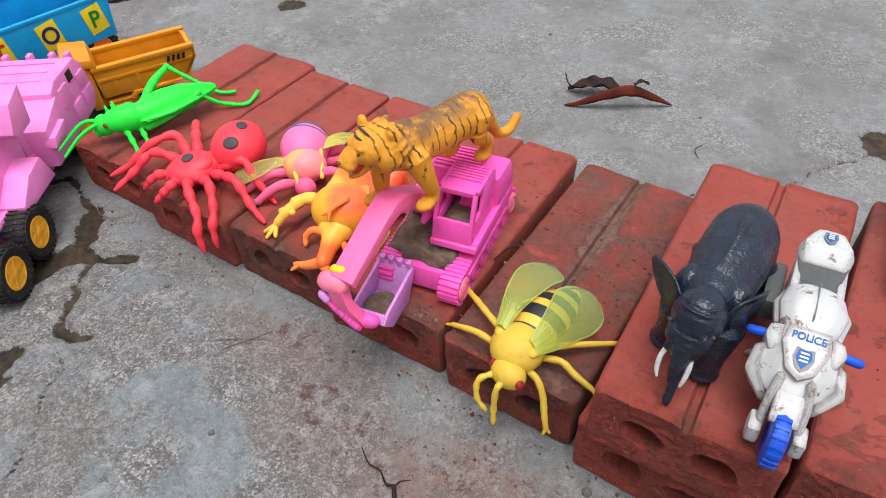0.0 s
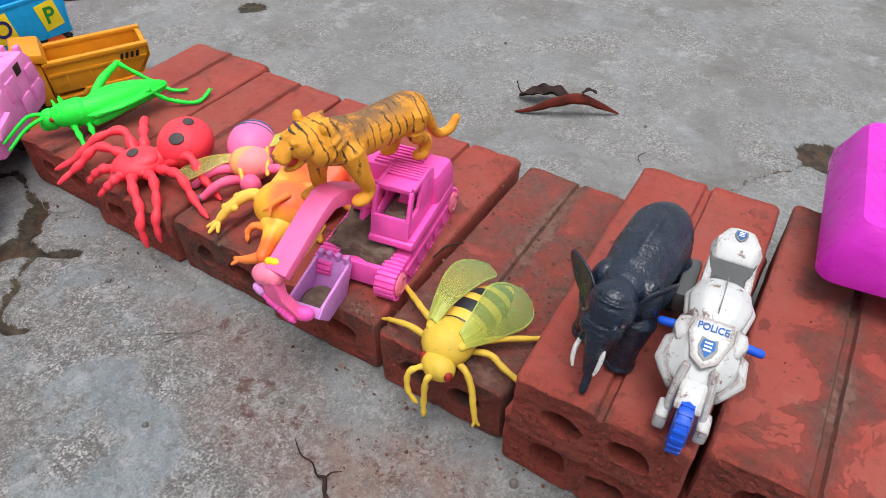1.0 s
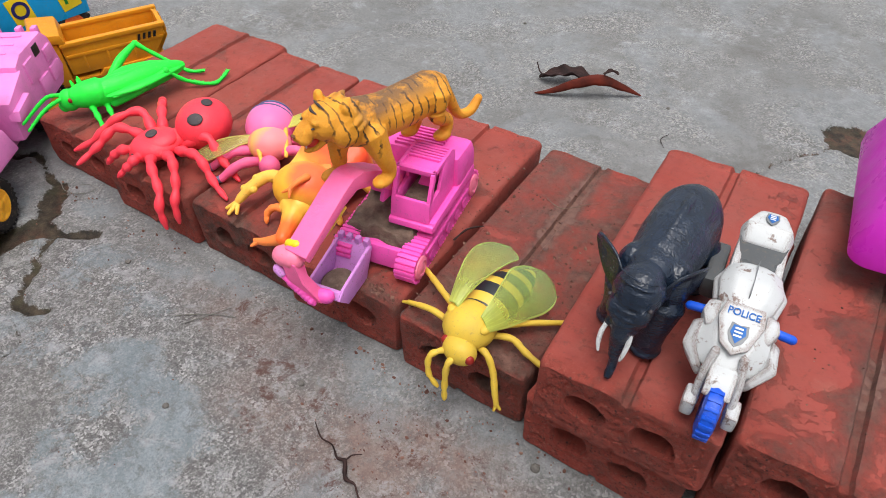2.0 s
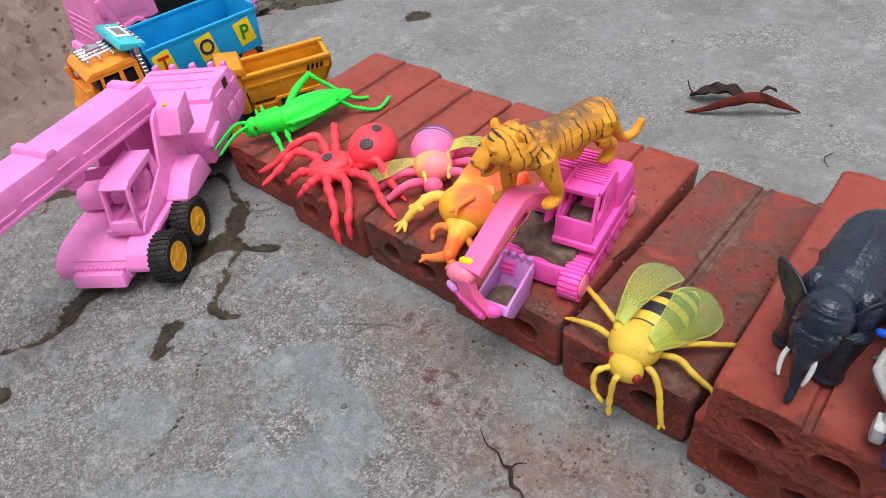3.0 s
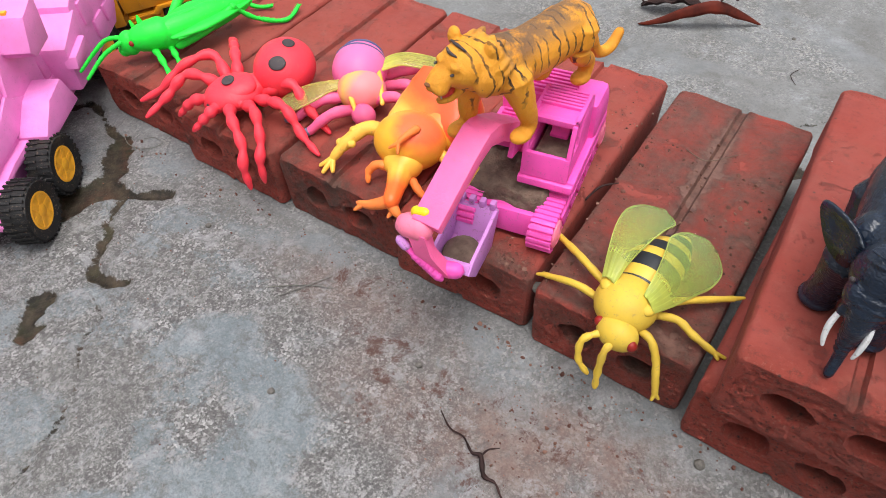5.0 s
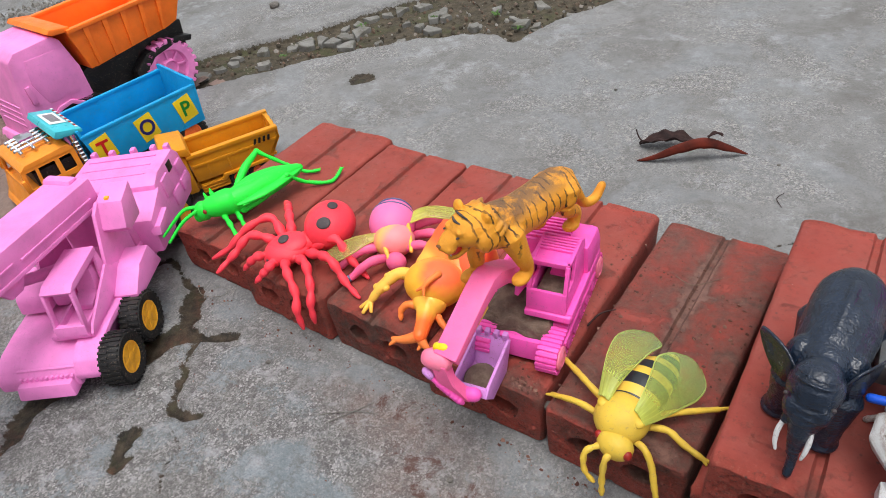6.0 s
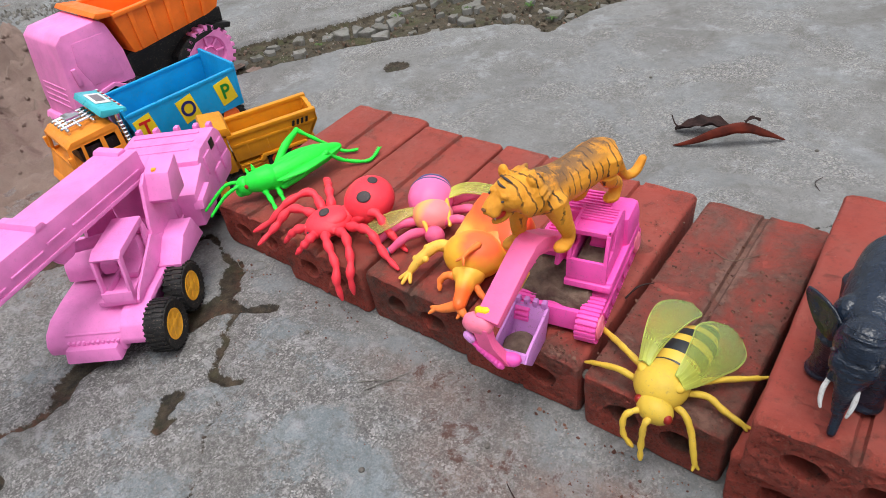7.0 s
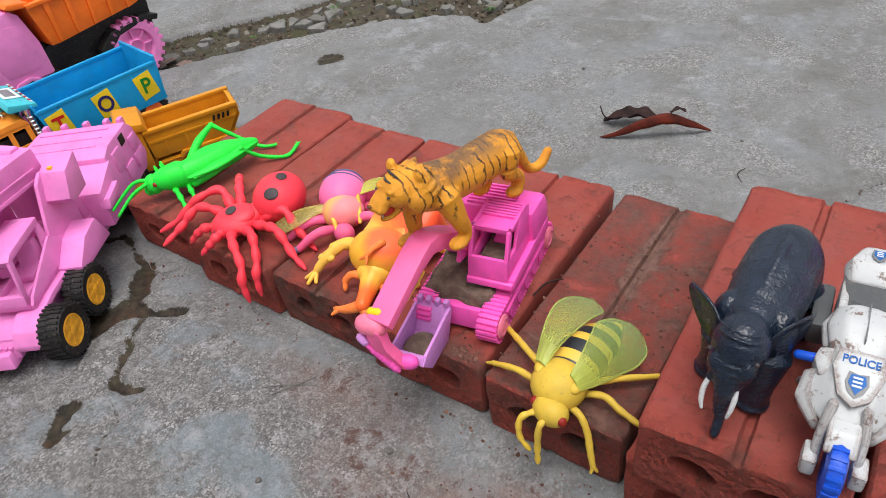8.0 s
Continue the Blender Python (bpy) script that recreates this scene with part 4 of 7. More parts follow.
def spider():
    t = thing("toy_spider", pose(-0.285, 0.04, 0.055), "red rubber toy spider with dark dots lying on bricks", "toy spider")
    bm = blob(B(), (10, 30, 24), (25, 28, 22), (0, 0, 25), 28, 18)
    ab = part("abdomen", bm, M_RED, t, "", 180)
    bm = blob(B(), (-11, -11, 16), (23, 20, 11), (0, 0, 40), 26, 14)
    blob(bm, (-21, -25, 12), (9, 8, 7), (0, 0, 0))
    blob(bm, (0, 6, 18), (12, 12, 9))
    body = fused(part("cephalothorax", bm, M_RED, t, "", 180), 1.2, 8)
    def spot(centre, radii, turn, towards, size, parent):
        """A painted dot lying on an ellipsoid, facing outwards."""
        d = Matrix.Rotation(radians(-turn), 3, "Z") @ (Vector(towards) - Vector(centre))
        k = math.sqrt(sum((a / r) ** 2 for a, r in zip(d, radii)))
        p = d / k
        n = Vector([a / (r * r) for a, r in zip(p, radii)]).normalized()
        spin = Matrix.Rotation(radians(turn), 3, "Z")
        q = (spin @ n).to_track_quat("Z", "Y").to_matrix().to_4x4()
        m = Matrix.Translation((Vector(centre) + spin @ p) * 0.001) @ q @ Matrix.Diagonal((size * 0.001, size * 0.00085, 0.0012, 1))
        bm = B()
        bmesh.ops.create_uvsphere(bm, u_segments=16, v_segments=8, radius=1, matrix=m)
        part("dot", bm, M_DOT, parent, "dark grey painted dot", 180)
    spot((-10, -10, 21.5), (20.5, 15.5, 7.2), 42, (-15, -14, 44), 6.4, body)
    spot((10, 30, 24), (25, 28, 22), 25, (26, 8, 48), 7.0, ab)
    spot((10, 30, 24), (25, 28, 22), 25, (18, 40, 60), 6.0, ab)
    legs = [
        [(-28, 0, 16), (-52, 8, 27), (-64, -14, 25), (-74, -33, 11), (-87, -49, 3)],
        [(-29, -8, 16), (-51, -20, 25), (-59, -40, 13), (-65, -61, 3)],
        [(-22, -21, 13), (-30, -36, 17), (-43, -45, 3)],
        [(-12, -26, 13), (-8, -39, 16), (-18, -52, 3)],
        [(-2, -24, 14), (14, -36, 18), (33, -47, 6), (38, -55, -6), (41, -57, -26)],
        [(8, -16, 15), (26, -22, 20), (41, -35, 7), (47, -45, -4), (49, -48, -22)],
        [(12, -6, 16), (44, -8, 23), (66, -14, 8), (87, -20, 3)],
        [(12, 3, 16), (32, 14, 26), (52, 9, 14), (77, 4, 3)],
        [(-22, 6, 16), (-40, 22, 25), (-64, 40, 18), (-82, 50, 8)],
    ]
    for p in legs:
        r = [4.8, 4.3] + [3.9] * (len(p) - 3) + [2.0]
        part("leg", jointed(B(), p, r, 5 if len(p) > 3 else 4), M_RED, t, "", 180)
    part("carapace", blob(B(), (-10, -10, 21.5), (20.5, 15.5, 7.2), (8, -6, 42), 30, 14), M_RED, t, "flat oval red back plate", 180)
    for a in (20, 60, 100, 140, 200, 240, 280, 330):
        c, q = (-10 + 17 * math.cos(radians(a)), -10 + 14 * math.sin(radians(a)), 16), 5.2
        part("leg_root", blob(B(), c, (q, q, q * 0.9), (0, 0, a), 14, 8), M_RED, t, "", 180)
    for x, y in ((-25, -30), (-18, -31)):
        part("eye", blob(B(), (x, y, 14), (2.2, 2.2, 2.2)), M_DOT, body, "small dark eye", 180)


def grasshopper():
    t = thing("toy_grasshopper", pose(-0.40, 0.06, 0.055), "neon green rubber toy grasshopper standing on bricks", "toy grasshopper")
    bm = tube(B(), [(-18, -23, 21), (-9, -12, 22), (0, 8, 22), (7, 36, 22.5), (11, 60, 21), (12, 77, 19)], [10, 12, 13, 12, 9, 4], 20, 6, 1.1)
    fused(part("body", bm, M_GREEN, t, "", 180), 1.1, 4)
    head = blob(B(), (-26, -31, 19.5), (9.4, 9.4, 11.5), (0, 0, 30))
    blob(head, (-30, -36, 14), (5.5, 5.5, 6.5))
    head = fused(part("head", head, M_GREEN, t, "", 180), 1.0, 4)
    part("collar", tube(B(), [(-21, -26, 21.5), (-14, -18, 23), (-7, -8, 24)], [10.6, 13.2, 13.9], 22, 5), M_GREEN, t, "", 60)
    for p in ([(6, -6, 23), (15, 18, 24), (18, 48, 24), (14, 76, 20)], [(-8, 0, 31), (-2, 24, 33), (5, 50, 30), (11, 76, 22)]):
        part("wing_case", tube(B(), p, [5, 9, 8, 3], 12, 6, 0.4), M_GREEN, t, "", 180)
    part("hind_leg", tube(tube(B(), [(-26, 16, 20), (-33, 38, 30), (-36, 61, 37)], [4.0, 4.6, 2.8], 10, 6), [(-36, 61, 37), (-16, 74, 20), (4, 87, 5), (18, 97, 4)], [2.6, 2.1, 2.0, 1.7], 8, 8, 1, 0.2), M_GREEN, t, "", 180)
    part("hind_leg", tube(tube(B(), [(5, -4, 13), (14, 22, 18), (21, 51, 27)], [4.6, 4.8, 2.8], 10, 6), [(21, 51, 27), (27, 68, 9), (46, 87, 3), (43, 109, 6)], [2.6, 2.2, 2.1, 1.7], 8, 8, 1, 0.2), M_GREEN, t, "", 180)
    part("knee", blob(B(), (21, 51, 27), (3.6, 3.6, 3.4)), M_GREEN, t, "", 180)
    part("knee", blob(B(), (-36, 61, 37), (3.4, 3.4, 3.2)), M_GREEN, t, "", 180)
    for nodes in (((-16, 74, 20), (4, 87, 5), (18, 97, 4)), ((27, 68, 9), (46, 87, 3), (43, 109, 6))):
        bm = B()
        path = smooth_path([Vector(q) for q in nodes], 7)
        for i, p in enumerate(path[1:], 1):
            d = (p - path[i - 1]).normalized()
            side = d.cross(Vector((0, 0, 1))).normalized()
            for sgn in (1, -1):
                tube(bm, [tuple(p), tuple(p + side * sgn * 2.6 + d * 1.2 + Vector((0, 0, 1.2)))], [1.1, 0.35], 6, 1)
        tagged(part("spurs", bm, M_GREEN, t, "rows of short green spurs", 180), kind="stuff")
    for c in ((-26, -15, 37), (-20, -19, 38), (-30, -21, 34)):
        part("spike", tube(B(), [(c[0] + 2, c[1], c[2] - 6), c], [2.4, 1.1], 8, 2), M_GREEN, t, "", 180)
    for q in ([(-2, -8, 34), (6, 20, 35), (10, 48, 31), (13, 74, 22)], [(12, -6, 22), (20, 18, 22), (21, 46, 22), (14, 74, 19)]):
        part("wing_ridge", tube(B(), q, [1.0, 1.4, 1.3, 0.8], 8, 8), M_GREEN, t, "", 180)
    part("leg", jointed(B(), [(-11, -20, 14), (6, -26, 11), (24, -33, 1)], [3.2, 2.8, 1.8], 3), M_GREEN, t, "", 180)
    part("leg", jointed(B(), [(-4, -8, 14), (8, -13, 10), (18, -17, 1)], [3.2, 2.8, 1.8], 3), M_GREEN, t, "", 180)
    limb("leg", t, [(-12, -10, 16), (-30, -4, 18), (-38, 2, 4)], [3.2, 2.8, 1.8], M_GREEN)
    limb("leg", t, [(-14, -4, 16), (-32, 8, 16), (-40, 14, 3)], [3.0, 2.6, 1.8], M_GREEN)
    part("antenna", jointed(B(), [(-31, -35, 25), (-42, -46, 23), (-54, -71, 3)], [2.2, 2.0, 1.5], 9, 8, 0.88, 1.04), M_GREEN, t, "", 180)
    part("antenna", jointed(B(), [(-26, -39, 24), (-34, -54, 17), (-40, -74, 2)], [2.2, 2.0, 1.5], 9, 8, 0.88, 1.04), M_GREEN, t, "", 180)
    for c in ((-17.5, -34, 23), (-33, -27, 25)):
        part("eye", blob(B(), c, (2.6, 2.4, 2.6)), M_EYE, head, "dark red brown eye", 180)


M_PINKBALL = two_tone("pink_yellow_rubber", (0.85, 0.10, 0.30), (0.86, 0.13, 0.36), 2, 0.004, 0.036, 0.42, 0.08, (0.84, 0.17, 0.40))
M_PALE_YELLOW = two_tone("pale_yellow_rubber", (0.85, 0.18, 0.24), (0.84, 0.46, 0.12), 0, -0.016, 0.012, 0.42, 0.08, (0.85, 0.26, 0.28))


def pink_bee():
    t = thing("toy_bee", pose(-0.21, 0.08, 0.055), "pink and yellow rubber toy bee with blue feet", "toy bee", "toy bees")
    bm = blob(B(), (-12, 22, 22), (22.5, 25, 21), (0, 0, 30), 26, 16)
    part("abdomen", bm, M_PINKBALL, t, "", 180)
    for y, r, h in ((27, 21.4, 19.0), (35.5, 18.0, 15.8)):
        part("band", blob(B(), (-12 - (y - 22) * 0.58, y, 24.5), (r, 2.2, h), (0, 0, 30), 24, 12), M_NAVY, t, "navy painted band", 180)
    bm = blob(B(), (4, 4, 19), (20, 17, 16), (0, 0, 30))
    part("thorax", bm, M_PALE_YELLOW, t, "yellow and pink thorax", 180)
    part("head", blob(B(), (20, -14, 13), (10, 9, 9)), M_ROSE, t, "", 180)
    wing_blade("wing", [((-10, 3, 25), (-4, -3, 24)), ((-20, -8, 26), (-11, -16, 25)), ((-31, -16, 24), (-17, -30, 22)), ((-43, -25, 19), (-29, -43, 16)), ((-50, -36, 14), (-40, -46, 12))], 1.5, 0.9, M_WING_PALE, t, "pale yellow veined wing")
    wing_blade("wing", [((0, 30, 28), (10, 24, 28)), ((6, 46, 29), (18, 38, 28)), ((18, 58, 27), (30, 46, 25)), ((34, 68, 22), (42, 56, 20)), ((44, 72, 18), (47, 66, 17))], 1.5, 0.9, M_WING_GREEN, t, "yellow green veined wing")
    for p in ([(0, 0, 12), (-15, -20, 18), (-32, -36, 4)], [(10, -8, 10), (2, -29, 17), (-12, -44, 4)], [(0, 34, 12), (24, 52, 18), (38, 66, 3)], [(10, 28, 10), (30, 32, 16), (42, 34, 3)], [(14, 2, 14), (34, 10, 20), (46, 18, 4)]):
        leg = limb("leg", t, p, [4.6, 4.6, 3.4], M_ROSE)
        e, d = Vector(p[-1]), (Vector(p[-1]) - Vector(p[-2])).normalized()
        d.z = 0
        limb("foot", leg, [tuple(e), tuple(e + d * 10 + Vector((0, 0, -1)))], [3.5, 3.0], M_TIPBLUE, "blue grey painted foot")
    limb("strap", t, [(-14, 3, 27), (2, -8, 24), (16, -18, 18)], [2.0, 2.2, 1.8], M_CREAM)
    limb("strap", t, [(4, 26, 28), (16, 14, 26), (28, 0, 18)], [2.0, 2.2, 1.8], M_CREAM)


def sprayed(name, base, spots):
    """Rubber of one colour with soft sprayed patches: (place in mm, radius in mm, colour)."""
    k = Mat(name, 0.34)
    c = base
    for at, r, col in spots:
        n = k.t.nodes.new("ShaderNodeVectorMath")
        n.operation = "DISTANCE"
        k.link(k.co, n.inputs[0])
        n.inputs[1].default_value = Vector(at) * 0.001
        d = k.math("ADD", k.math("DIVIDE", n.outputs["Value"], r * 0.001), k.math("MULTIPLY", k.math("SUBTRACT", k.noise(70, 3), 0.5), 0.5))
        c = k.mix(k.ramp(d, (0.55, 1.0), (1.0, 0.0)), c, col)
    k.colour(k.mix(k.ramp(k.noise(90, 7, 0.7), (0.58, 0.0), (0.8, 0.1)), c, SAND)).bump((k.noise(160, 4), 0.35, 0.001))
    k.b.inputs["Specular IOR Level"].default_value = 0.3
    k.b.inputs["Subsurface Weight"].default_value = 0.12
    k.b.inputs["Subsurface Radius"].default_value = (0.006, 0.004, 0.003)
    return k.m


M_SHELL = sprayed("beetle_shell", (0.86, 0.42, 0.035), [((10, 2, 46), 27, (0.95, 0.16, 0.055)), ((-4, 44, 40), 36, (0.95, 0.22, 0.06)), ((8, -24, 20), 12, (0.95, 0.30, 0.05))])


M_TENT = sprayed("beetle_wing_case", (0.92, 0.30, 0.05), [((-6, 42, 56), 34, (0.92, 0.13, 0.04)), ((22, 30, 40), 30, (0.92, 0.12, 0.04)), ((-26, 14, 26), 16, (0.95, 0.52, 0.09))])
M_SNOUT = sprayed("beetle_snout", (0.94, 0.48, 0.06), [((12, -46, 10), 24, (0.95, 0.16, 0.03)), ((0, -12, 24), 16, (0.95, 0.55, 0.07))])


def beetle():
    t = thing("toy_beetle", pose(-0.13, 0.05, 0.055), "orange and yellow rubber toy rhinoceros beetle", "toy beetle")
    bm = blob(B(), (2, 40, 20), (24, 34, 19), (0, 0, 12), 28, 18)
    part("wing_case", bm, M_SHELL, t, "glossy orange wing cases", 180)
    bm = bmesh.new()
    q = [bm.verts.new(p) for p in mm((-40, 8, 22), (30, 14, 32), (30, 52, 52), (-26, 50, 62), (-26, 60, 24), (26, 66, 20), (-30, 10, 8), (28, 14, 8), (-24, 64, 8), (26, 68, 8))]
    for f in ((0, 1, 2, 3), (3, 2, 5, 4), (0, 3, 4), (1, 5, 2), (0, 6, 7, 1), (4, 5, 9, 8), (0, 4, 8, 6), (1, 7, 9, 5), (6, 8, 9, 7)):
        bm.faces.new([q[i] for i in f])
    bmesh.ops.recalc_face_normals(bm, faces=bm.faces)
    bmesh.ops.subdivide_edges(bm, edges=bm.edges, cuts=5, use_grid_fill=True)
    bmesh.ops.triangulate(bm, faces=bm.faces)
    for _ in range(5):
        bmesh.ops.smooth_vert(bm, verts=bm.verts, factor=0.5, use_axis_x=True, use_axis_y=True, use_axis_z=True)
    for v in bm.verts:
        v.co.z += 0.0011 * math.sin(v.co.x * 900 + 2.5 * math.sin(v.co.y * 160))
    part("wing_case", bm, M_TENT, t, "raised orange ridged wing cases", 180)
    bm = blob(B(), (-4, 3, 22), (27, 23, 21), (0, 0, 20), 26, 16)
    part("thorax", bm, M_SHELL, t, "", 180)
    bm = blob(B(), (2, -14, 16), (15, 12, 12), (0, 0, 20), 20, 12)
    tube(bm, [(4, -20, 15), (10, -34, 13), (15, -46, 12)], [10, 7, 6], 12, 6)
    head = fused(part("head", bm, M_SNOUT, t, "", 180), 1.2, 4)
    bm = tube(B(), [(11, -38, 13), (13, -45, 11), (2, -52, 7), (-8, -55, 6)], [6.0, 5.2, 3.8, 1.6], 12, 6)
    tube(bm, [(13, -45, 11), (20, -48, 7), (25, -49, 5)], [5.0, 3.6, 1.6], 10, 6)
    for a, b in (((-4, -54, 6), (-7, -60, 4)), ((18, -47, 7), (17, -53, 4))):
        tube(bm, [a, b], [2.6, 1.2], 8, 3)
    part("lower_horn", bm, M_CLAW, head, "forked orange horn", 180)
    bm = tube(B(), [(7, -2, 41), (5, -12, 41), (3, -18, 38)], [3.4, 2.4, 1.9], 10, 5)
    tube(bm, [(3, -18, 38), (-2, -22, 35)], [1.9, 1.0], 8, 4)
    tube(bm, [(3, -18, 38), (6, -23, 34)], [1.9, 1.0], 8, 4)
    part("upper_horn", bm, M_CLAW, t, "small forked orange horn", 180)
    fork("leg", t, [(-22, 8, 16), (-38, -4, 24), (-46, -20, 18), (-52, -31, 8)], [5.4, 5.6, 5.0, 3.0], [(-59, -38, 3), (-53, -42, 2.5), (-47, -38, 3)], M_CREAM)
    for a in ((-44, -12, 25), (-50, -22, 18), (-41, -20, 19)):
        part("knob", blob(B(), a, (3.4, 3.4, 3.0)), M_CREAM, t, "", 180)
    limb("claw", t, [(-2, -20, 12), (-13, -23, 15), (-19, -28, 10), (-17, -33, 4)], [3.6, 3.4, 3.0, 1.8], M_CLAW)
    limb("claw", t, [(14, -20, 10), (22, -24, 8), (28, -24, 3)], [3.2, 3.0, 1.8], M_CLAW)
    limb("leg", t, [(14, 40, 12), (26, 40, 14), (36, 44, 3)], [5, 4, 2.6], M_CREAM)
    limb("leg", t, [(14, 10, 12), (24, 6, 16), (34, 0, 4)], [5, 4, 2.6], M_CREAM)
    limb("leg", t, [(-20, 34, 12), (-38, 40, 16), (-48, 44, 3)], [5, 4, 2.6], M_CREAM)


def yellow_bee():
    t = thing("toy_bee", pose(0.06, 0.03, 0.055), "lemon yellow rubber toy bee with black bands and veined wings", "toy bee", "toy bees")
    bm = blob(B(), (-4, -20, 16), (19, 19, 15), (0, 0, 0), 26, 16)
    part("thorax", bm, M_LEMON, t, "", 180)
    bm = tube(B(), [(-4, -8, 16), (-2, 10, 16), (1, 30, 13), (4, 48, 9)], [14, 18.5, 15, 6], 24, 7, 0.8)
    part("abdomen", bm, M_BANDS, t, "yellow abdomen with black bands", 180)
    bm = blob(B(), (0, -39, 12), (13, 10, 10), (0, 0, -10), 22, 14)
    head = part("head", bm, M_LEMON, t, "", 180)
    part("eye", blob(B(), (10.5, -43.5, 13), (3.3, 3.3, 3.8)), M_EYE, head, "dark red eye", 180)
    part("eye", blob(B(), (-11.5, -38.5, 14), (3.3, 3.3, 3.8)), M_EYE, head, "dark red eye", 180)
    wing_blade("wing", [((-22, -19, 28), (-13, -21, 29)), ((-27, -2, 33), (-12, -6, 33)), ((-31, 16, 36), (-9, 12, 34)), ((-31, 31, 36), (-5, 30, 32)), ((-24, 42, 34), (-2, 41, 29)), ((-16, 46, 31), (-8, 46, 29))], 2.5, 0.8, M_WING, t, "translucent yellow green veined wing")
    wing_blade("wing", [((4, -20, 30), (13, -25, 25)), ((4, -5, 34), (20, -10, 20)), ((2, 12, 35), (27, 6, 17)), ((0, 27, 33), (33, 20, 14)), ((6, 39, 29), (34, 33, 14)), ((14, 44, 25), (27, 43, 17))], 2.5, 0.8, M_WING, t, "translucent yellow green veined wing")
    for c in ((-17, -20, 27), (9, -23, 26)):
        part("wing_root", blob(B(), (c[0], c[1], c[2] - 2), (4.6, 5.4, 3.4), (0, 0, 10)), M_LEMON, t, "", 180)
    tube_pts = [
        [(-15, -12, 9), (-36, -4, 13), (-52, 6, 9), (-70, 18, 2)],
        [(-16, -22, 9), (-34, -22, 14), (-58, -17, 2)],
        [(10, -6, 9), (24, 4, 12), (46, 26, 5)],
        [(8, -16, 9), (24, -12, 12), (36, -14, 8), (50, -15, 3)],
        [(6, -28, 9), (17, -32, 11), (24, -35, 0), (28, -39, -12), (31, -41, -24)],
    ]
    for p in tube_pts:
        e, q = p[-1], p[-2]
        d = (Vector(e) - Vector(q)).normalized() * 5
        fork("leg", t, p, [2.5] + [2.4] * (len(p) - 2) + [1.9], [tuple(Vector(e) + d + Vector((1.5, 1.5, 0))), tuple(Vector(e) + d + Vector((-1.5, -1.5, 0)))], M_LEMON)
    limb("antenna", head, [(2, -45, 12), (-1, -52, 10), (-1, -56, -8), (0, -58, -22)], [2.2, 2.2, 2.2, 1.8], M_LEMON, lumps=0.25)
    limb("antenna", head, [(-8, -44, 12), (-15, -52, 9), (-14, -56, -5), (-7, -56, -15)], [2.2, 2.2, 2.0, 1.6], M_LEMON, lumps=0.25)


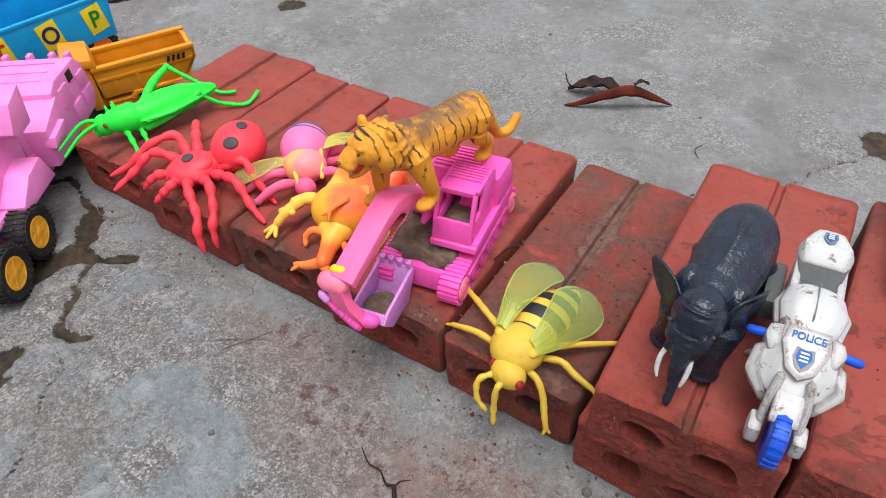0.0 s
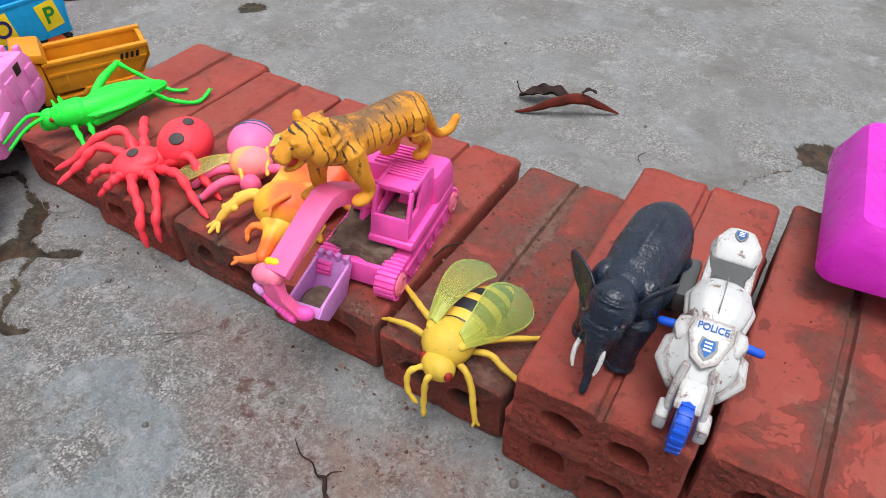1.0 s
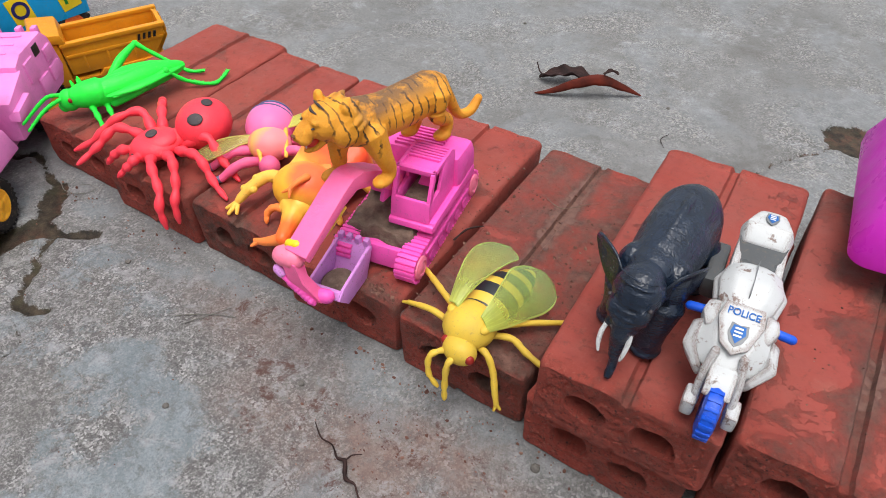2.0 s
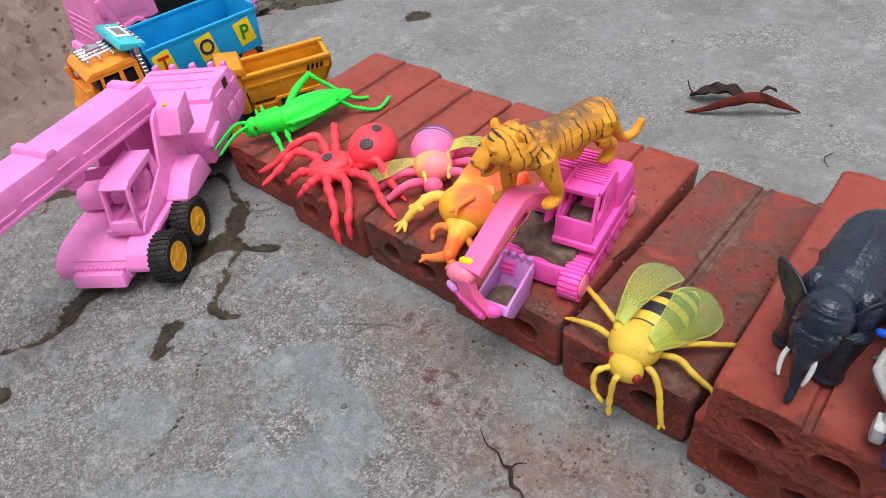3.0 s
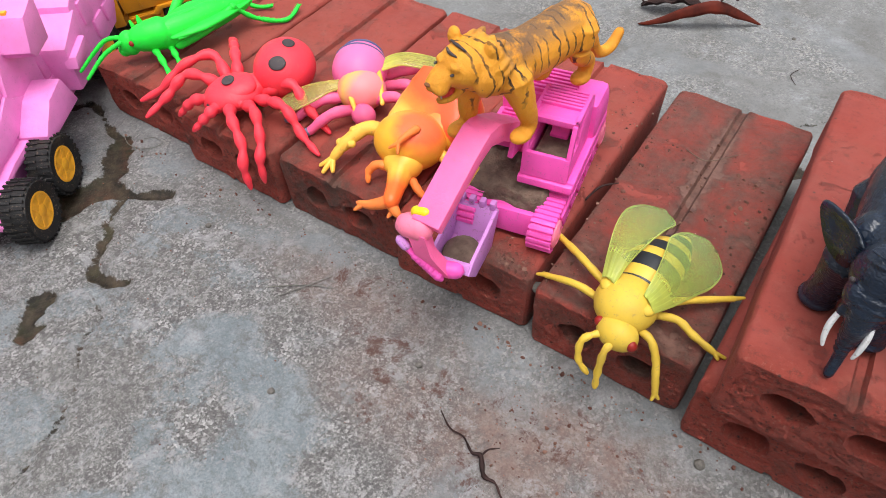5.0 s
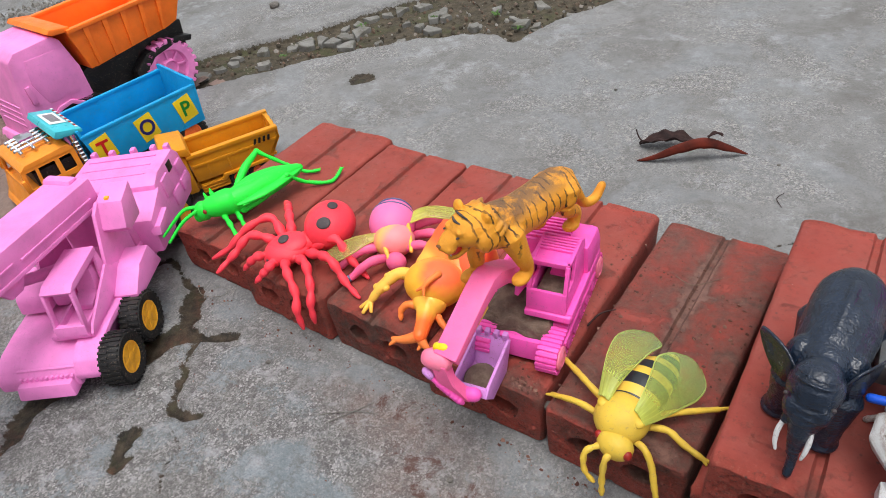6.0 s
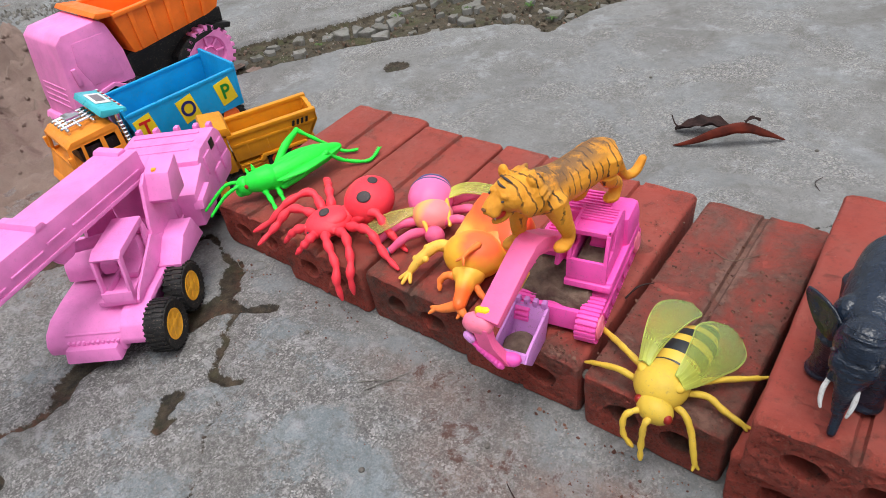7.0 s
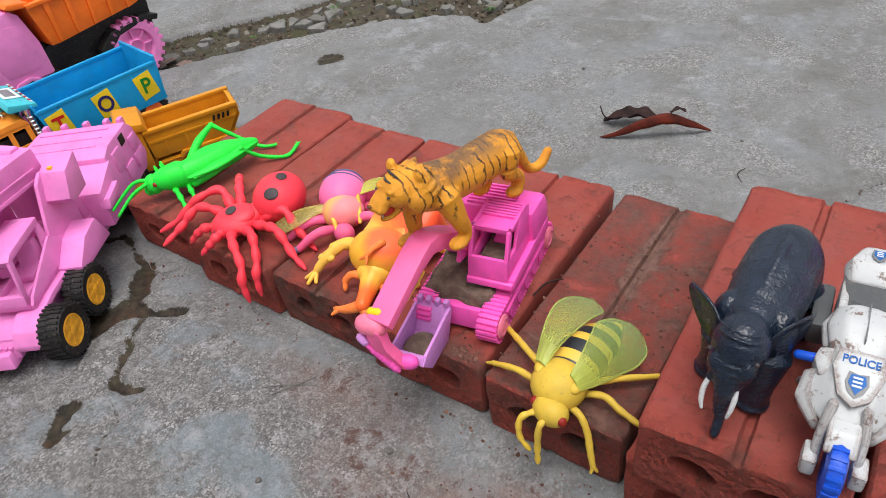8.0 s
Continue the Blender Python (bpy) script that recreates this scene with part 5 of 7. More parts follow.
def tiger():
    t = thing("toy_tiger", pose(-0.049, 0.070, 0.131, 0, 0, -101) @ Matrix.Diagonal((1, 1, 0.91, 1)), "amber plastic toy tiger with black stripes and worn back", "toy tiger")
    bm = B()
    tube(bm, [(-38, 0, 45), (-18, 0, 44), (8, 0, 45), (30, 0, 50), (44, 0, 55)], [14.5, 15.5, 15.5, 16.5, 13], 18, 6, 1.12)
    blob(bm, (30, 0, 58), (15, 10, 10))
    blob(bm, (-36, 0, 46), (14, 13.5, 14))
    blob(bm, (42, 0, 58), (15, 16, 17))
    blob(bm, (52, -3, 61), (14, 14, 13.5), (0, 0, -12))
    blob(bm, (47, 10, 54), (9, 6, 11))
    blob(bm, (49, -14, 54), (9, 6, 11))
    tube(bm, [(55, -4, 62), (64, -6, 58.5), (70, -7, 56)], [10.5, 8.2, 6.0], 14, 5, 0.82)
    blob(bm, (68, -10.5, 54), (5, 4, 4.2))
    blob(bm, (69, -3, 54), (5, 4, 4.2))
    tube(bm, [(54, -4, 50), (61, -5.5, 44), (66, -6.5, 42.5)], [7.5, 5.4, 3.8], 12, 5, 0.6)
    blob(bm, (60, -10, 67), (4.5, 3.4, 2.6))
    blob(bm, (61, 2, 67), (4.5, 3.4, 2.6))
    for y, x in ((9, 44), (-15, 47)):
        blob(bm, (x, y, 73), (3.0, 4.6, 5.2), (0, -15, -12))
        blob(bm, (x - 1, y, 70), (4.0, 4.6, 4.0))
    for i in range(16):
        a = radians(-35 + 18 * i)
        c = (40 + 3 * math.sin(i * 2.1), -1 + 16 * math.cos(a), 57 + 16 * math.sin(a))
        blob(bm, c, (6.5, 2.6, 2.6), (0, 25, 0), 10, 6)
    legs = [[(36, -10, 46), (40, -12, 24), (40, -13, 8), (46, -13, 3)], [(28, 12, 46), (24, 17, 26), (20, 18, 10), (26, 19, 4)],
            [(-36, 8, 46), (-34, 10, 28), (-46, 8, 16), (-43, 8, 3)], [(-32, -8, 46), (-26, -12, 28), (-34, -13, 14), (-30, -14, 3)]]
    for p in legs:
        tube(bm, p, [11, 7.0, 5.2, 4.8], 12, 6)
        e = p[-1]
        blob(bm, (e[0] + 2, e[1], e[2] + 1.5), (8, 6, 4.6))
    tube(bm, [(-46, 0, 50), (-55, 1, 30), (-62, 2, 13), (-69, 3, 8), (-77, 4, 9), (-85, 4, 17)], [6, 4.8, 4.3, 4.3, 4.2, 3.4], 10, 6)
    fused(part("body", bm, M_TIGER, t, "", 180), 1.0, 3)
    part("mouth", blob(B(), (63.5, -6.0, 49.5), (6.2, 5.6, 4.4), (0, 18, -10)), M_MOUTH, t, "open red mouth", 180)
    part("nose", blob(B(), (74.6, -7.6, 57.6), (1.3, 2.2, 1.1)), M_NOSE, t, "brown nose", 180)
    for c in ((62.8, -13.0, 63.5), (65, 1.8, 63.5)):
        part("eye", blob(B(), c, (1.5, 1.0, 0.8)), M_DOT, t, "dark eye", 180)
    for q in ([(57, -10, 72), (60, -5, 72.5), (60, 0, 72)], [(53, -11, 74), (55, -4, 75), (55, 2, 74)], [(50, -17, 60), (53, -17, 53), (50, -16, 47)], [(46, -18.5, 60), (47, -19, 53), (45, -17, 46)], [(52, 13, 60), (54, 13, 53)]):
        part("face_stripe", tube(B(), q, [0.5] + [1.1] * (len(q) - 2) + [0.5], 6, 5), M_DOT, t, "black painted face stripe", 180)
    for y in (-9.5, -3):
        part("fang", tube(B(), [(69.5, y, 51), (69.2, y, 47)], [0.9, 0.3], 8, 2), M_IVORY, t, "small white fang", 180)


def elephant():
    t = thing("toy_elephant", pose(0.158, 0.055, 0.1095, 0, 0, -91) @ Matrix.Diagonal((0.87, 0.87, 0.87, 1)), "dark blue-grey plastic toy elephant with white tusks", "toy elephant")
    bm = B()
    tube(bm, [(-50, 0, 52), (-38, 0, 57), (-10, 0, 56), (18, 0, 54), (34, 0, 57)], [16, 23, 23.5, 21, 17], 26, 6, 1.12)
    blob(bm, (-24, 0, 68), (30, 13, 15), (0, 6, 0))
    tube(bm, [(-46, 0, 74), (-22, 0, 82), (10, 0, 76), (26, 0, 71)], [3, 3.4, 3.4, 3.4], 10, 5)
    blob(bm, (22, 15, 52), (14, 10, 20))
    blob(bm, (22, -15, 52), (14, 10, 20))
    blob(bm, (-34, 14, 52), (14, 10, 20))
    blob(bm, (-34, -14, 52), (14, 10, 20))
    blob(bm, (46, 0, 61), (18, 16, 18))
    blob(bm, (43, 0, 66), (14, 13, 12))
    blob(bm, (52, 0, 62), (11, 12, 13))
    blob(bm, (57, 8, 54), (9, 6, 10))
    blob(bm, (57, -8, 54), (9, 6, 10))
    tube(bm, [(56, 0, 54), (63, 0, 40), (65, 0, 27), (67, 1, 14), (72, 1, 4)], [11.5, 6.8, 4.0, 3.2, 2.8], 14, 7)
    for p in ([(28, 13, 40), (34, 12, 20), (36, 11, 4)], [(24, -15, 40), (24, -17, 20), (23, -19, 4)], [(-34, 15, 40), (-38, 16, 20), (-36, 16, 4)], [(-32, -15, 40), (-26, -16, 20), (-24, -16, 4)]):
        tube(bm, p, [14, 10, 9.5], 14, 6)
        blob(bm, (p[-1][0], p[-1][1], 4), (11, 11, 5))
    tube(bm, [(-52, 0, 58), (-58, 1, 40), (-57, 2, 24)], [3, 2.4, 2], 8, 5)
    for s in (1, -1):
        tube(bm, [(52, 8 * s, 56), (58, 8 * s, 47), (62, (9.5 if s < 0 else 6) * s, 41)], [5, 3.6, 2.6], 10, 5)
    for i in range(9):
        f = i / 8
        c = (60 + 6 * f, 0, 48 - 30 * f)
        r = 8.6 - 5.2 * f
        ring = [(c[0] + r * 0.9 * math.cos(radians(a)), r * math.sin(radians(a)), c[2] + 1.5) for a in (-100, -50, 0, 50, 100)]
        tube(bm, ring, [0.9] * 5, 6, 4)
    for i in range(7):
        x, z = 53 + 1.6 * i, 78 - 4.2 * i
        tube(bm, [(x - 3, -12, z - 2), (x + 3, -5, z + 1), (x + 3.5, 5, z + 1), (x - 3, 12, z - 2)], [0.9] * 4, 6, 5)
    fused(part("body", bm, M_HIDE, t, "", 180), 0.9, 3)
    # ears: cupped flaps swung out from the head
    for s, rim in ((-1, [(43, 14, 68), (38, 20, 72), (32, 29, 74), (25, 38, 72), (23, 40, 66), (28, 34, 56), (34, 26, 49), (43, 16, 52)]),
                   (1, [(44, 13, 66), (38, 18, 73), (28, 24, 74), (15, 29, 70), (10, 29, 63), (17, 27, 52), (30, 21, 47), (42, 14, 52)])):
        bm = B()
        rim = [Vector((x, y * s, z)) * 0.001 for x, y, z in rim]
        loop = smooth_path(rim + [rim[0]], 4)[:-1]
        c = sum(rim, Vector()) / len(rim)
        front, back = [bm.verts.new(p) for p in loop], [bm.verts.new(p + Vector((-0.0022, 0, 0))) for p in loop]
        mid_f, mid_b = [bm.verts.new(c + (p - c) * 0.55 + Vector((-0.002, 0, 0))) for p in loop], [bm.verts.new(c + (p - c) * 0.55 + Vector((-0.0042, 0, 0))) for p in loop]
        cf, cb = bm.verts.new(c + Vector((-0.003, 0, 0))), bm.verts.new(c + Vector((-0.0052, 0, 0)))
        n = len(loop)
        for i in range(n):
            j = (i + 1) % n
            for q in ((front[i], front[j], mid_f[j], mid_f[i]), (mid_f[i], mid_f[j], cf), (back[j], back[i], mid_b[i], mid_b[j]), (mid_b[j], mid_b[i], cb), (front[j], front[i], back[i], back[j])):
                bm.faces.new(q)
        part("ear", bm, M_HIDE, t, "", 180)
    for s in (1, -1):
        w = 1.0 if s < 0 else 0.62
        limb("tusk", t, [(61.5, 9.5 * s * w, 42), (66, 11 * s * w, 35), (69.5, 10.5 * s * w, 28), (71.5, 9 * s * w, 23)], [1.5, 1.7, 1.5, 0.9], M_IVORY, "chipped white painted tusk", 0.0)
        part("eye", blob(B(), (60, 13 * s, 63), (1.4, 1.4, 1.4)), M_DOT, t, "small eye", 180)


for build in (spider, grasshopper, pink_bee, beetle, yellow_bee, tiger, elephant):
    build()


# ---- toy vehicles ----
def wheel(parent, x, y, z, r, w, side, hub, tread=22, hub_r=0.55, spokes=6, label=""):
    """A treaded tyre with a dished spoked hub; side +1 shows its face to +y."""
    m = Matrix.Translation(Vector((x, y, z)) * 0.001) @ Matrix.Rotation(radians(-90 * side), 4, "X")
    bm = lathe(B(), [(r * hub_r, -w / 2), (r * 0.9, -w / 2), (r * 0.97, -w / 2 + w * 0.14), (r * 0.97, w / 2 - w * 0.14), (r * 0.9, w / 2), (r * hub_r * 1.15, w / 2), (r * hub_r, w / 2 - 1.2)], 32, m)
    tyre = part("wheel", bm, M_TYRE, parent, label or "black rubber tyre", 40)
    bm = B()
    for i in range(tread):
        a = 2 * math.pi * i / tread
        q = m @ Matrix.Rotation(a, 4, "Z")
        half = r * math.pi / tread * 0.5
        for lo, hi, s in ((-w / 2 + 0.6, -0.3, 0.35), (0.3, w / 2 - 0.6, -0.35)):
            box(bm, r * 0.945, r * 1.01, -half * 0.8 + s * half, half * 0.8 + s * half, lo, hi, 0, m=q)
    tagged(part("tread", bm, M_TYRE, tyre, "", 40), kind="stuff")
    h = r * hub_r
    bm = lathe(B(), [(h * 1.0, -w / 2 + 1), (h * 1.02, w / 2 - 1.6), (h * 0.86, w / 2 - 0.6), (h * 0.80, w / 2 - 1.2), (h * 0.35, w / 2 - 1.1), (h * 0.30, w / 2 - 0.6), (0.01, w / 2 - 0.4)], 28, m)
    bars = B()
    for i in range(spokes):
        q = m @ Matrix.Rotation(2 * math.pi * i / spokes, 4, "Z")
        box(bars, h * 0.25, h * 0.85, -h * 0.16, h * 0.16, w / 2 - 3, w / 2 - 0.9, 0.3, m=q)
    part("hub", bm, hub, tyre, "", 40)
    tagged(part("spokes", bars, hub, tyre, "", 40), kind="stuff")
    return tyre


def loft(bm, sections):
    """Skin closed outlines of equal length, given in mm."""
    rings = [[bm.verts.new(Vector(q) * 0.001) for q in s] for s in sections]
    n = len(rings[0])
    for a, b in zip(rings, rings[1:]):
        for i in range(n):
            bm.faces.new((a[i], a[(i + 1) % n], b[(i + 1) % n], b[i]))
    bm.faces.new(rings[0][::-1])
    bm.faces.new(rings[-1])
    bmesh.ops.recalc_face_normals(bm, faces=bm.faces)
    return bm


# --- crane truck ---
def crane():
    t = thing("toy_crane_truck", pose(-0.416, -0.165, 0.0, 0, 0, -53), "bubblegum pink plastic toy crane truck with black wheels", "toy truck", "toy trucks")
    P = M_PINK
    part("chassis", box(B(), -262, 10, -40, 34, 22, 38, 2), P, t)
    # front deck: rolled nose, lower skirt over the wheels
    bm = prism(B(), [(-104, 34), (-104, 45), (-34, 46), (-8, 44.5), (7, 39), (15, 30), (16, 18), (8, 18), (2, 32)], -60, 20, "y", 3.5)
    part("hood", bm, P, t)
    bm = prism(B(), [(-104, 42), (-104, 52), (-30, 53), (-4, 50), (9, 43), (16, 32), (16, 26), (10, 32), (-4, 43), (-30, 47)], 18, 44, "y", 1.6)
    part("fender", bm, P, t)
    bumper = part("bumper", box(B(), 11, 26, -40, 16, 15, 29, 2.5, (0, -4, 2, -2)), P, t)
    for i in range(11):
        part("rib", box(B(), 11, 16, -37 + i * 5, -34.4 + i * 5, 29, 32.5, 0.5), P, bumper)
    # rear body: tapered box with lugs and panels
    bm = prism(B(), [(-262, 38), (-276, 52), (-268, 90), (-258, 101), (-206, 102), (-190, 96), (-182, 38)], -48, 54, "y", 3)
    rear = part("rear_body", bm, P, t)
    part("shoulder", prism(B(), [(-192, 38), (-194, 92), (-150, 78), (-146, 38)], -44, 56, "y", 3), P, rear)
    part("side_step", prism(B(), [(-176, 62), (-180, 74), (-150, 70), (-146, 60)], 50, 62, "y", 2), P, rear)
    for i in range(3):
        part("louvre", box(B(), -247 + i * 19, -244 + i * 19, -40, 40, 101.2, 102.6, 0.6), P, rear)
    for x0, x1, z0, z1 in ((-266, -244, 50, 66), (-238, -216, 48, 66), (-262, -246, 71, 86), (-222, -202, 70, 92)):
        part("side_panel", box(B(), x0, x1, 52, 56.5, z0, z1, 1.4), P, rear)
    for yy in (-46, -24, 2, 26, 42):
        part("lug", box(B(), -270, -261, yy, yy + 6, 92, 103, 1.8), P, rear)
    part("vent", box(B(), -241, -229, 53.6, 54.8, 86, 97, 0.3), M_BLACK, rear, "small dark opening")
    # boxes on the deck beside the boom
    part("side_box", prism(B(), [(-126, 44), (-116, 73), (-88, 71), (-61, 55), (-62, 46)], 26, 61, "y", 2.5), P, t)
    part("locker", prism(B(), [(-96, 50), (-98, 76), (-70, 77), (-58, 66), (-54, 50)], -58, -26, "y", 3), P, t)
    part("locker_lid", box(B(), -96, -62, -24, -4, 50, 63, 2.5), P, t)
    part("turntable", lathe(B(), [(40, 36), (40, 58), (36, 62)], 32, Matrix.Translation((-0.115, -0.002, 0))), P, t, "", 40)
    for x, r in ((-6, 26), (-60, 26), (-228, 26)):
        for s in (1, -1):
            inner = s < 0 and x > -100
            y = 53 if s > 0 and x > -200 else 42 * s
            wheel(t, x - (14 if inner else 0), y, r - 5.5 if inner else r + 0.5, r - 6 if inner else r, 20, s, M_HUB, 30, 0.62, 6)
    # slewing frame: leaning plates that carry the boom, winch box on top
    part("platform", box(B(), -150, -12, -6, 36, 50, 56, 2), P, t)
    for y0, y1 in ((-34, -30), (33, 37)):
        part("side_plate", prism(B(), [(-132, 56), (-138, 126), (-112, 132), (-100, 126), (-62, 56)], y0, y1, "y", 1), P, t)
    part("rear_plate", prism(B(), [(-150, 56), (-140, 124), (-134, 124), (-138, 56)], -32, 35, "y", 1), P, t)
    winch = part("winch_box", prism(B(), [(-131, 102), (-139, 137), (-112, 131), (-98, 108), (-104, 101)], 34, 61, "y", 1.8), P, t)
    part("bolt", box(B(), -119, -115, 43, 47, 130, 134, 0.3), M_HUB, winch, "small yellow bolt")
    # boom: flat girder turned aside over the bonnet
    lift = Matrix.Translation(Vector((-126, 12.7, 138)) * 0.001) @ Matrix.Rotation(radians(-16.9), 4, "Z") @ Matrix.Rotation(radians(-1), 4, "Y")
    def boom_part(name, bm, parent):
        bmesh.ops.transform(bm, matrix=lift, verts=bm.verts)
        return part(name, bm, P, parent)
    boom = boom_part("boom", box(B(), -6, 262, -25, 19, -13, 14, 2.6), t)
    for s in (1, -1):
        for x0, x1, z in ((4, 96, -3.5), (104, 126, -1), (132, 168, -4), (176, 258, -7)):
            boom_part("rail", box(B(), x0, x1, 22 * s - 4.2, 22 * s - 1.5, z - 1.1, z + 1.1, 0.5), boom)
        boom_part("flange", box(B(), 2, 258, 21 * s - 5, 21 * s - 0.8, -16, -12, 1), boom)
    boom_part("rib", prism(B(), [(116, 13), (119, 19), (127, 19), (130, 13)], -26, 20, "y", 2), boom)
    boom_part("rib", prism(B(), [(-4, 13), (-2, 17.5), (7, 17.5), (10, 13)], -25, 8, "y", 2), boom)
    boom_part("collar", box(B(), 258, 270, -27, 21, -17, 17, 3), boom)
    boom_part("foot", prism(B(), [(92, -14), (128, -14), (118, -32), (104, -32)], 4, 12, "y", 1.5), boom)
    part("boom_ram", tube(B(), [(-110, 2, 70), (-70, -14, 88), (-38, -24, 104)], [6, 6, 5], 14, 4), P, t)
    # open cab
    base = part("cab", box(B(), -84, -9, 4, 34, 54, 60, 1.6), P, t, "open pink driver's cab")
    part("roof", prism(B(), [(-77, 99), (-79, 106), (-28, 105), (-19, 101), (-20, 98)], 4, 34, "y", 1.2), P, base)
    for y in (4, 31):
        part("pillar", prism(B(), [(-26, 101), (-20, 101), (-9, 60), (-15, 60)], y, y + 3, "y", 0.7), P, base)
        part("pillar", prism(B(), [(-78, 100), (-72, 100), (-62, 60), (-80, 60)], y, y + 3, "y", 0.7), P, base)
        part("sill", prism(B(), [(-64, 58), (-9, 58), (-12, 66), (-62, 66)], y, y + 3, "y", 0.7), P, base)
    part("side_brace", prism(B(), [(-112, 57), (-10, 57), (-16, 63), (-74, 86), (-80, 80), (-106, 66)], 35, 38, "y", 0.7), P, base)
    part("dash", prism(B(), [(-14, 58), (-8, 58), (-10, 68), (-15, 68)], 4, 34, "y", 0.7), P, base)
    part("seat", prism(B(), [(-70, 60), (-40, 60), (-40, 67), (-56, 69), (-62, 92), (-70, 92)], 9, 29, "y", 2.5), P, base)


# --- amber dump truck ---
def dump_truck():
    t = thing("toy_dump_truck", pose(-0.5655, 0.141, 0.0, 0, 0, -117) @ Matrix.Diagonal((1.0, 1.22, 1.1, 1)), "amber yellow plastic toy dump truck", "toy truck", "toy trucks")
    Y = M_YELLOW
    part("chassis", box(B(), -70, 70, -14, 14, 10, 20, 1), Y, t)
    bm = B()
    for s in (1, -1):
        box(bm, -6, 30, 16 * s - 6, 16 * s + 6, 8, 20, 1.2)
        for i in range(3):
            box(bm, -4, 28, 16 * s - 7, 16 * s + 7, 9 + 4 * i, 10.4 + 4 * i, 0.3)
    part("side_tank", bm, Y, t)
    # tipper bed: open box with sloped tail and a lip over the cab
    bed = part("tipper_bed", box(B(), -74, 32, -21, 21, 24, 27, 0.5), Y, t)
    for s in (1, -1):
        part("bed_side", prism(B(), [(-72, 36), (-81, 46), (-80, 58), (32, 58), (30, 24), (-62, 24)], 20.5 * s - 1.8, 20.5 * s + 1.8, "y", 0.8), Y, bed)
        part("belt", prism(B(), [(-78, 43), (-79, 46.5), (31, 46.5), (31, 43)], 22 * s - 1.4, 22 * s + 1.4, "y", 0.6), Y, bed)
        part("rim", prism(B(), [(-84, 55.5), (-84, 60), (34, 60), (34, 55.5)], 21 * s - 3.2, 21 * s + 3.2, "y", 1.0), Y, bed)
        for x in (-44, -14, 12):
            part("rib", box(B(), x, x + 2.4, 21.5 * s - 1.8, 21.5 * s + 1.8, 26, 44, 0.5), Y, bed)
        part("tail_corner", prism(B(), [(-70, 26), (-84, 44), (-83, 58), (-77, 58), (-76, 44), (-64, 26)], 18 * s - 3, 18 * s + 3, "y", 1.0), Y, bed)
        part("fender", prism(B(), [(-66, 20), (-60, 25), (-2, 25), (4, 18), (0, 16), (-6, 21), (-56, 21), (-62, 16)], 20 * s - 5, 20 * s + 5, "y", 0.8), Y, t)
    part("tailgate", prism(B(), [(-70, 26), (-84, 44), (-83, 58), (-78, 58), (-78, 45), (-66, 26)], -21, 21, "y", 0.8), Y, bed)
    for y in (-12, 0, 12):
        part("rib", prism(B(), [(-83, 44), (-85.5, 46), (-84.5, 56), (-82, 56)], y - 1.2, y + 1.2, "y", 0.4), Y, bed)
    part("headboard", prism(B(), [(26, 26), (28, 62), (34, 62), (32, 26)], -22, 22, "y", 1.0), Y, bed)
    part("cab_guard", prism(B(), [(26, 59), (29, 70), (58, 74), (61, 70), (40, 62)], -24, 24, "y", 1.6), Y, bed)
    for s in (1, -1):
        for i in range(4):
            bm = prism(B(), [(-70 + i * 6, 47), (-67 + i * 6, 47), (-69 + i * 6, 53), (-72 + i * 6, 53)], 24 * s - 0.6, 24 * s + 0.6, "y", 0)
            part("slot", bm, M_BLACK, bed, "dark slanted slot")
    # cab
    bm = prism(B(), [(34, 12), (34, 58), (42, 63), (66, 62), (76, 56), (79, 34), (79, 12)], -22, 22, "y", 2.5)
    cab = part("cab", bm, Y, t)
    bm = prism(B(), [(77.6, 53), (79.8, 53), (81.0, 38), (79.4, 38)], -18, 18, "y", 0.4)
    part("windscreen", bm, M_BLACK, cab, "black windscreen")
    for i in range(4):
        part("grille_bar", box(B(), 78.8, 80.6, -15, 15, 20 + 4 * i, 22 + 4 * i, 0.4), M_BLACK, cab, "black grille bar")
    for s in (1, -1):
        bm = prism(B(), [(54, 40), (72, 40), (70, 53), (55, 53)], 22 * s - 0.7, 22 * s + 0.7, "y", 0.3)
        part("side_window", bm, M_BLACK, cab, "black side window")
        bm = prism(B(), [(41, 42), (49, 42), (49, 53), (41, 53)], 22 * s - 0.7, 22 * s + 0.7, "y", 0.3)
        part("side_window", bm, M_BLACK, cab, "black side window")
        part("mirror", box(B(), 73, 77, 22 * s - 3, 22 * s + 3, 36, 50, 1), Y, cab)
    part("bumper", box(B(), 74, 83, -23, 23, 9, 18, 2), Y, t)
    bm = box(B(), 66, 74, -14, 14, 60.2, 62.6, 0.5)
    plate = part("name_plate", bm, M_BLACK, cab, "black printed plate")
    lettering("print", "POWER", 6, M_STICKER, plate, facing((71, 0, 63.2), (0.2, 0, 1), (-1, 0, 0.2)))
    for s in (1, -1):
        lettering("print", "TRUCK", 6, M_BLACK, cab, facing((50, 22.4 * s, 57.5), (0, s, 0)))
    for x in (58, -18, -44):
        for s in (1, -1):
            wheel(t, x, 18 * s, 12.5, 12.3, 10, s, M_HUB_ORANGE if x < 0 else M_HUB, 18, 0.58, 6)


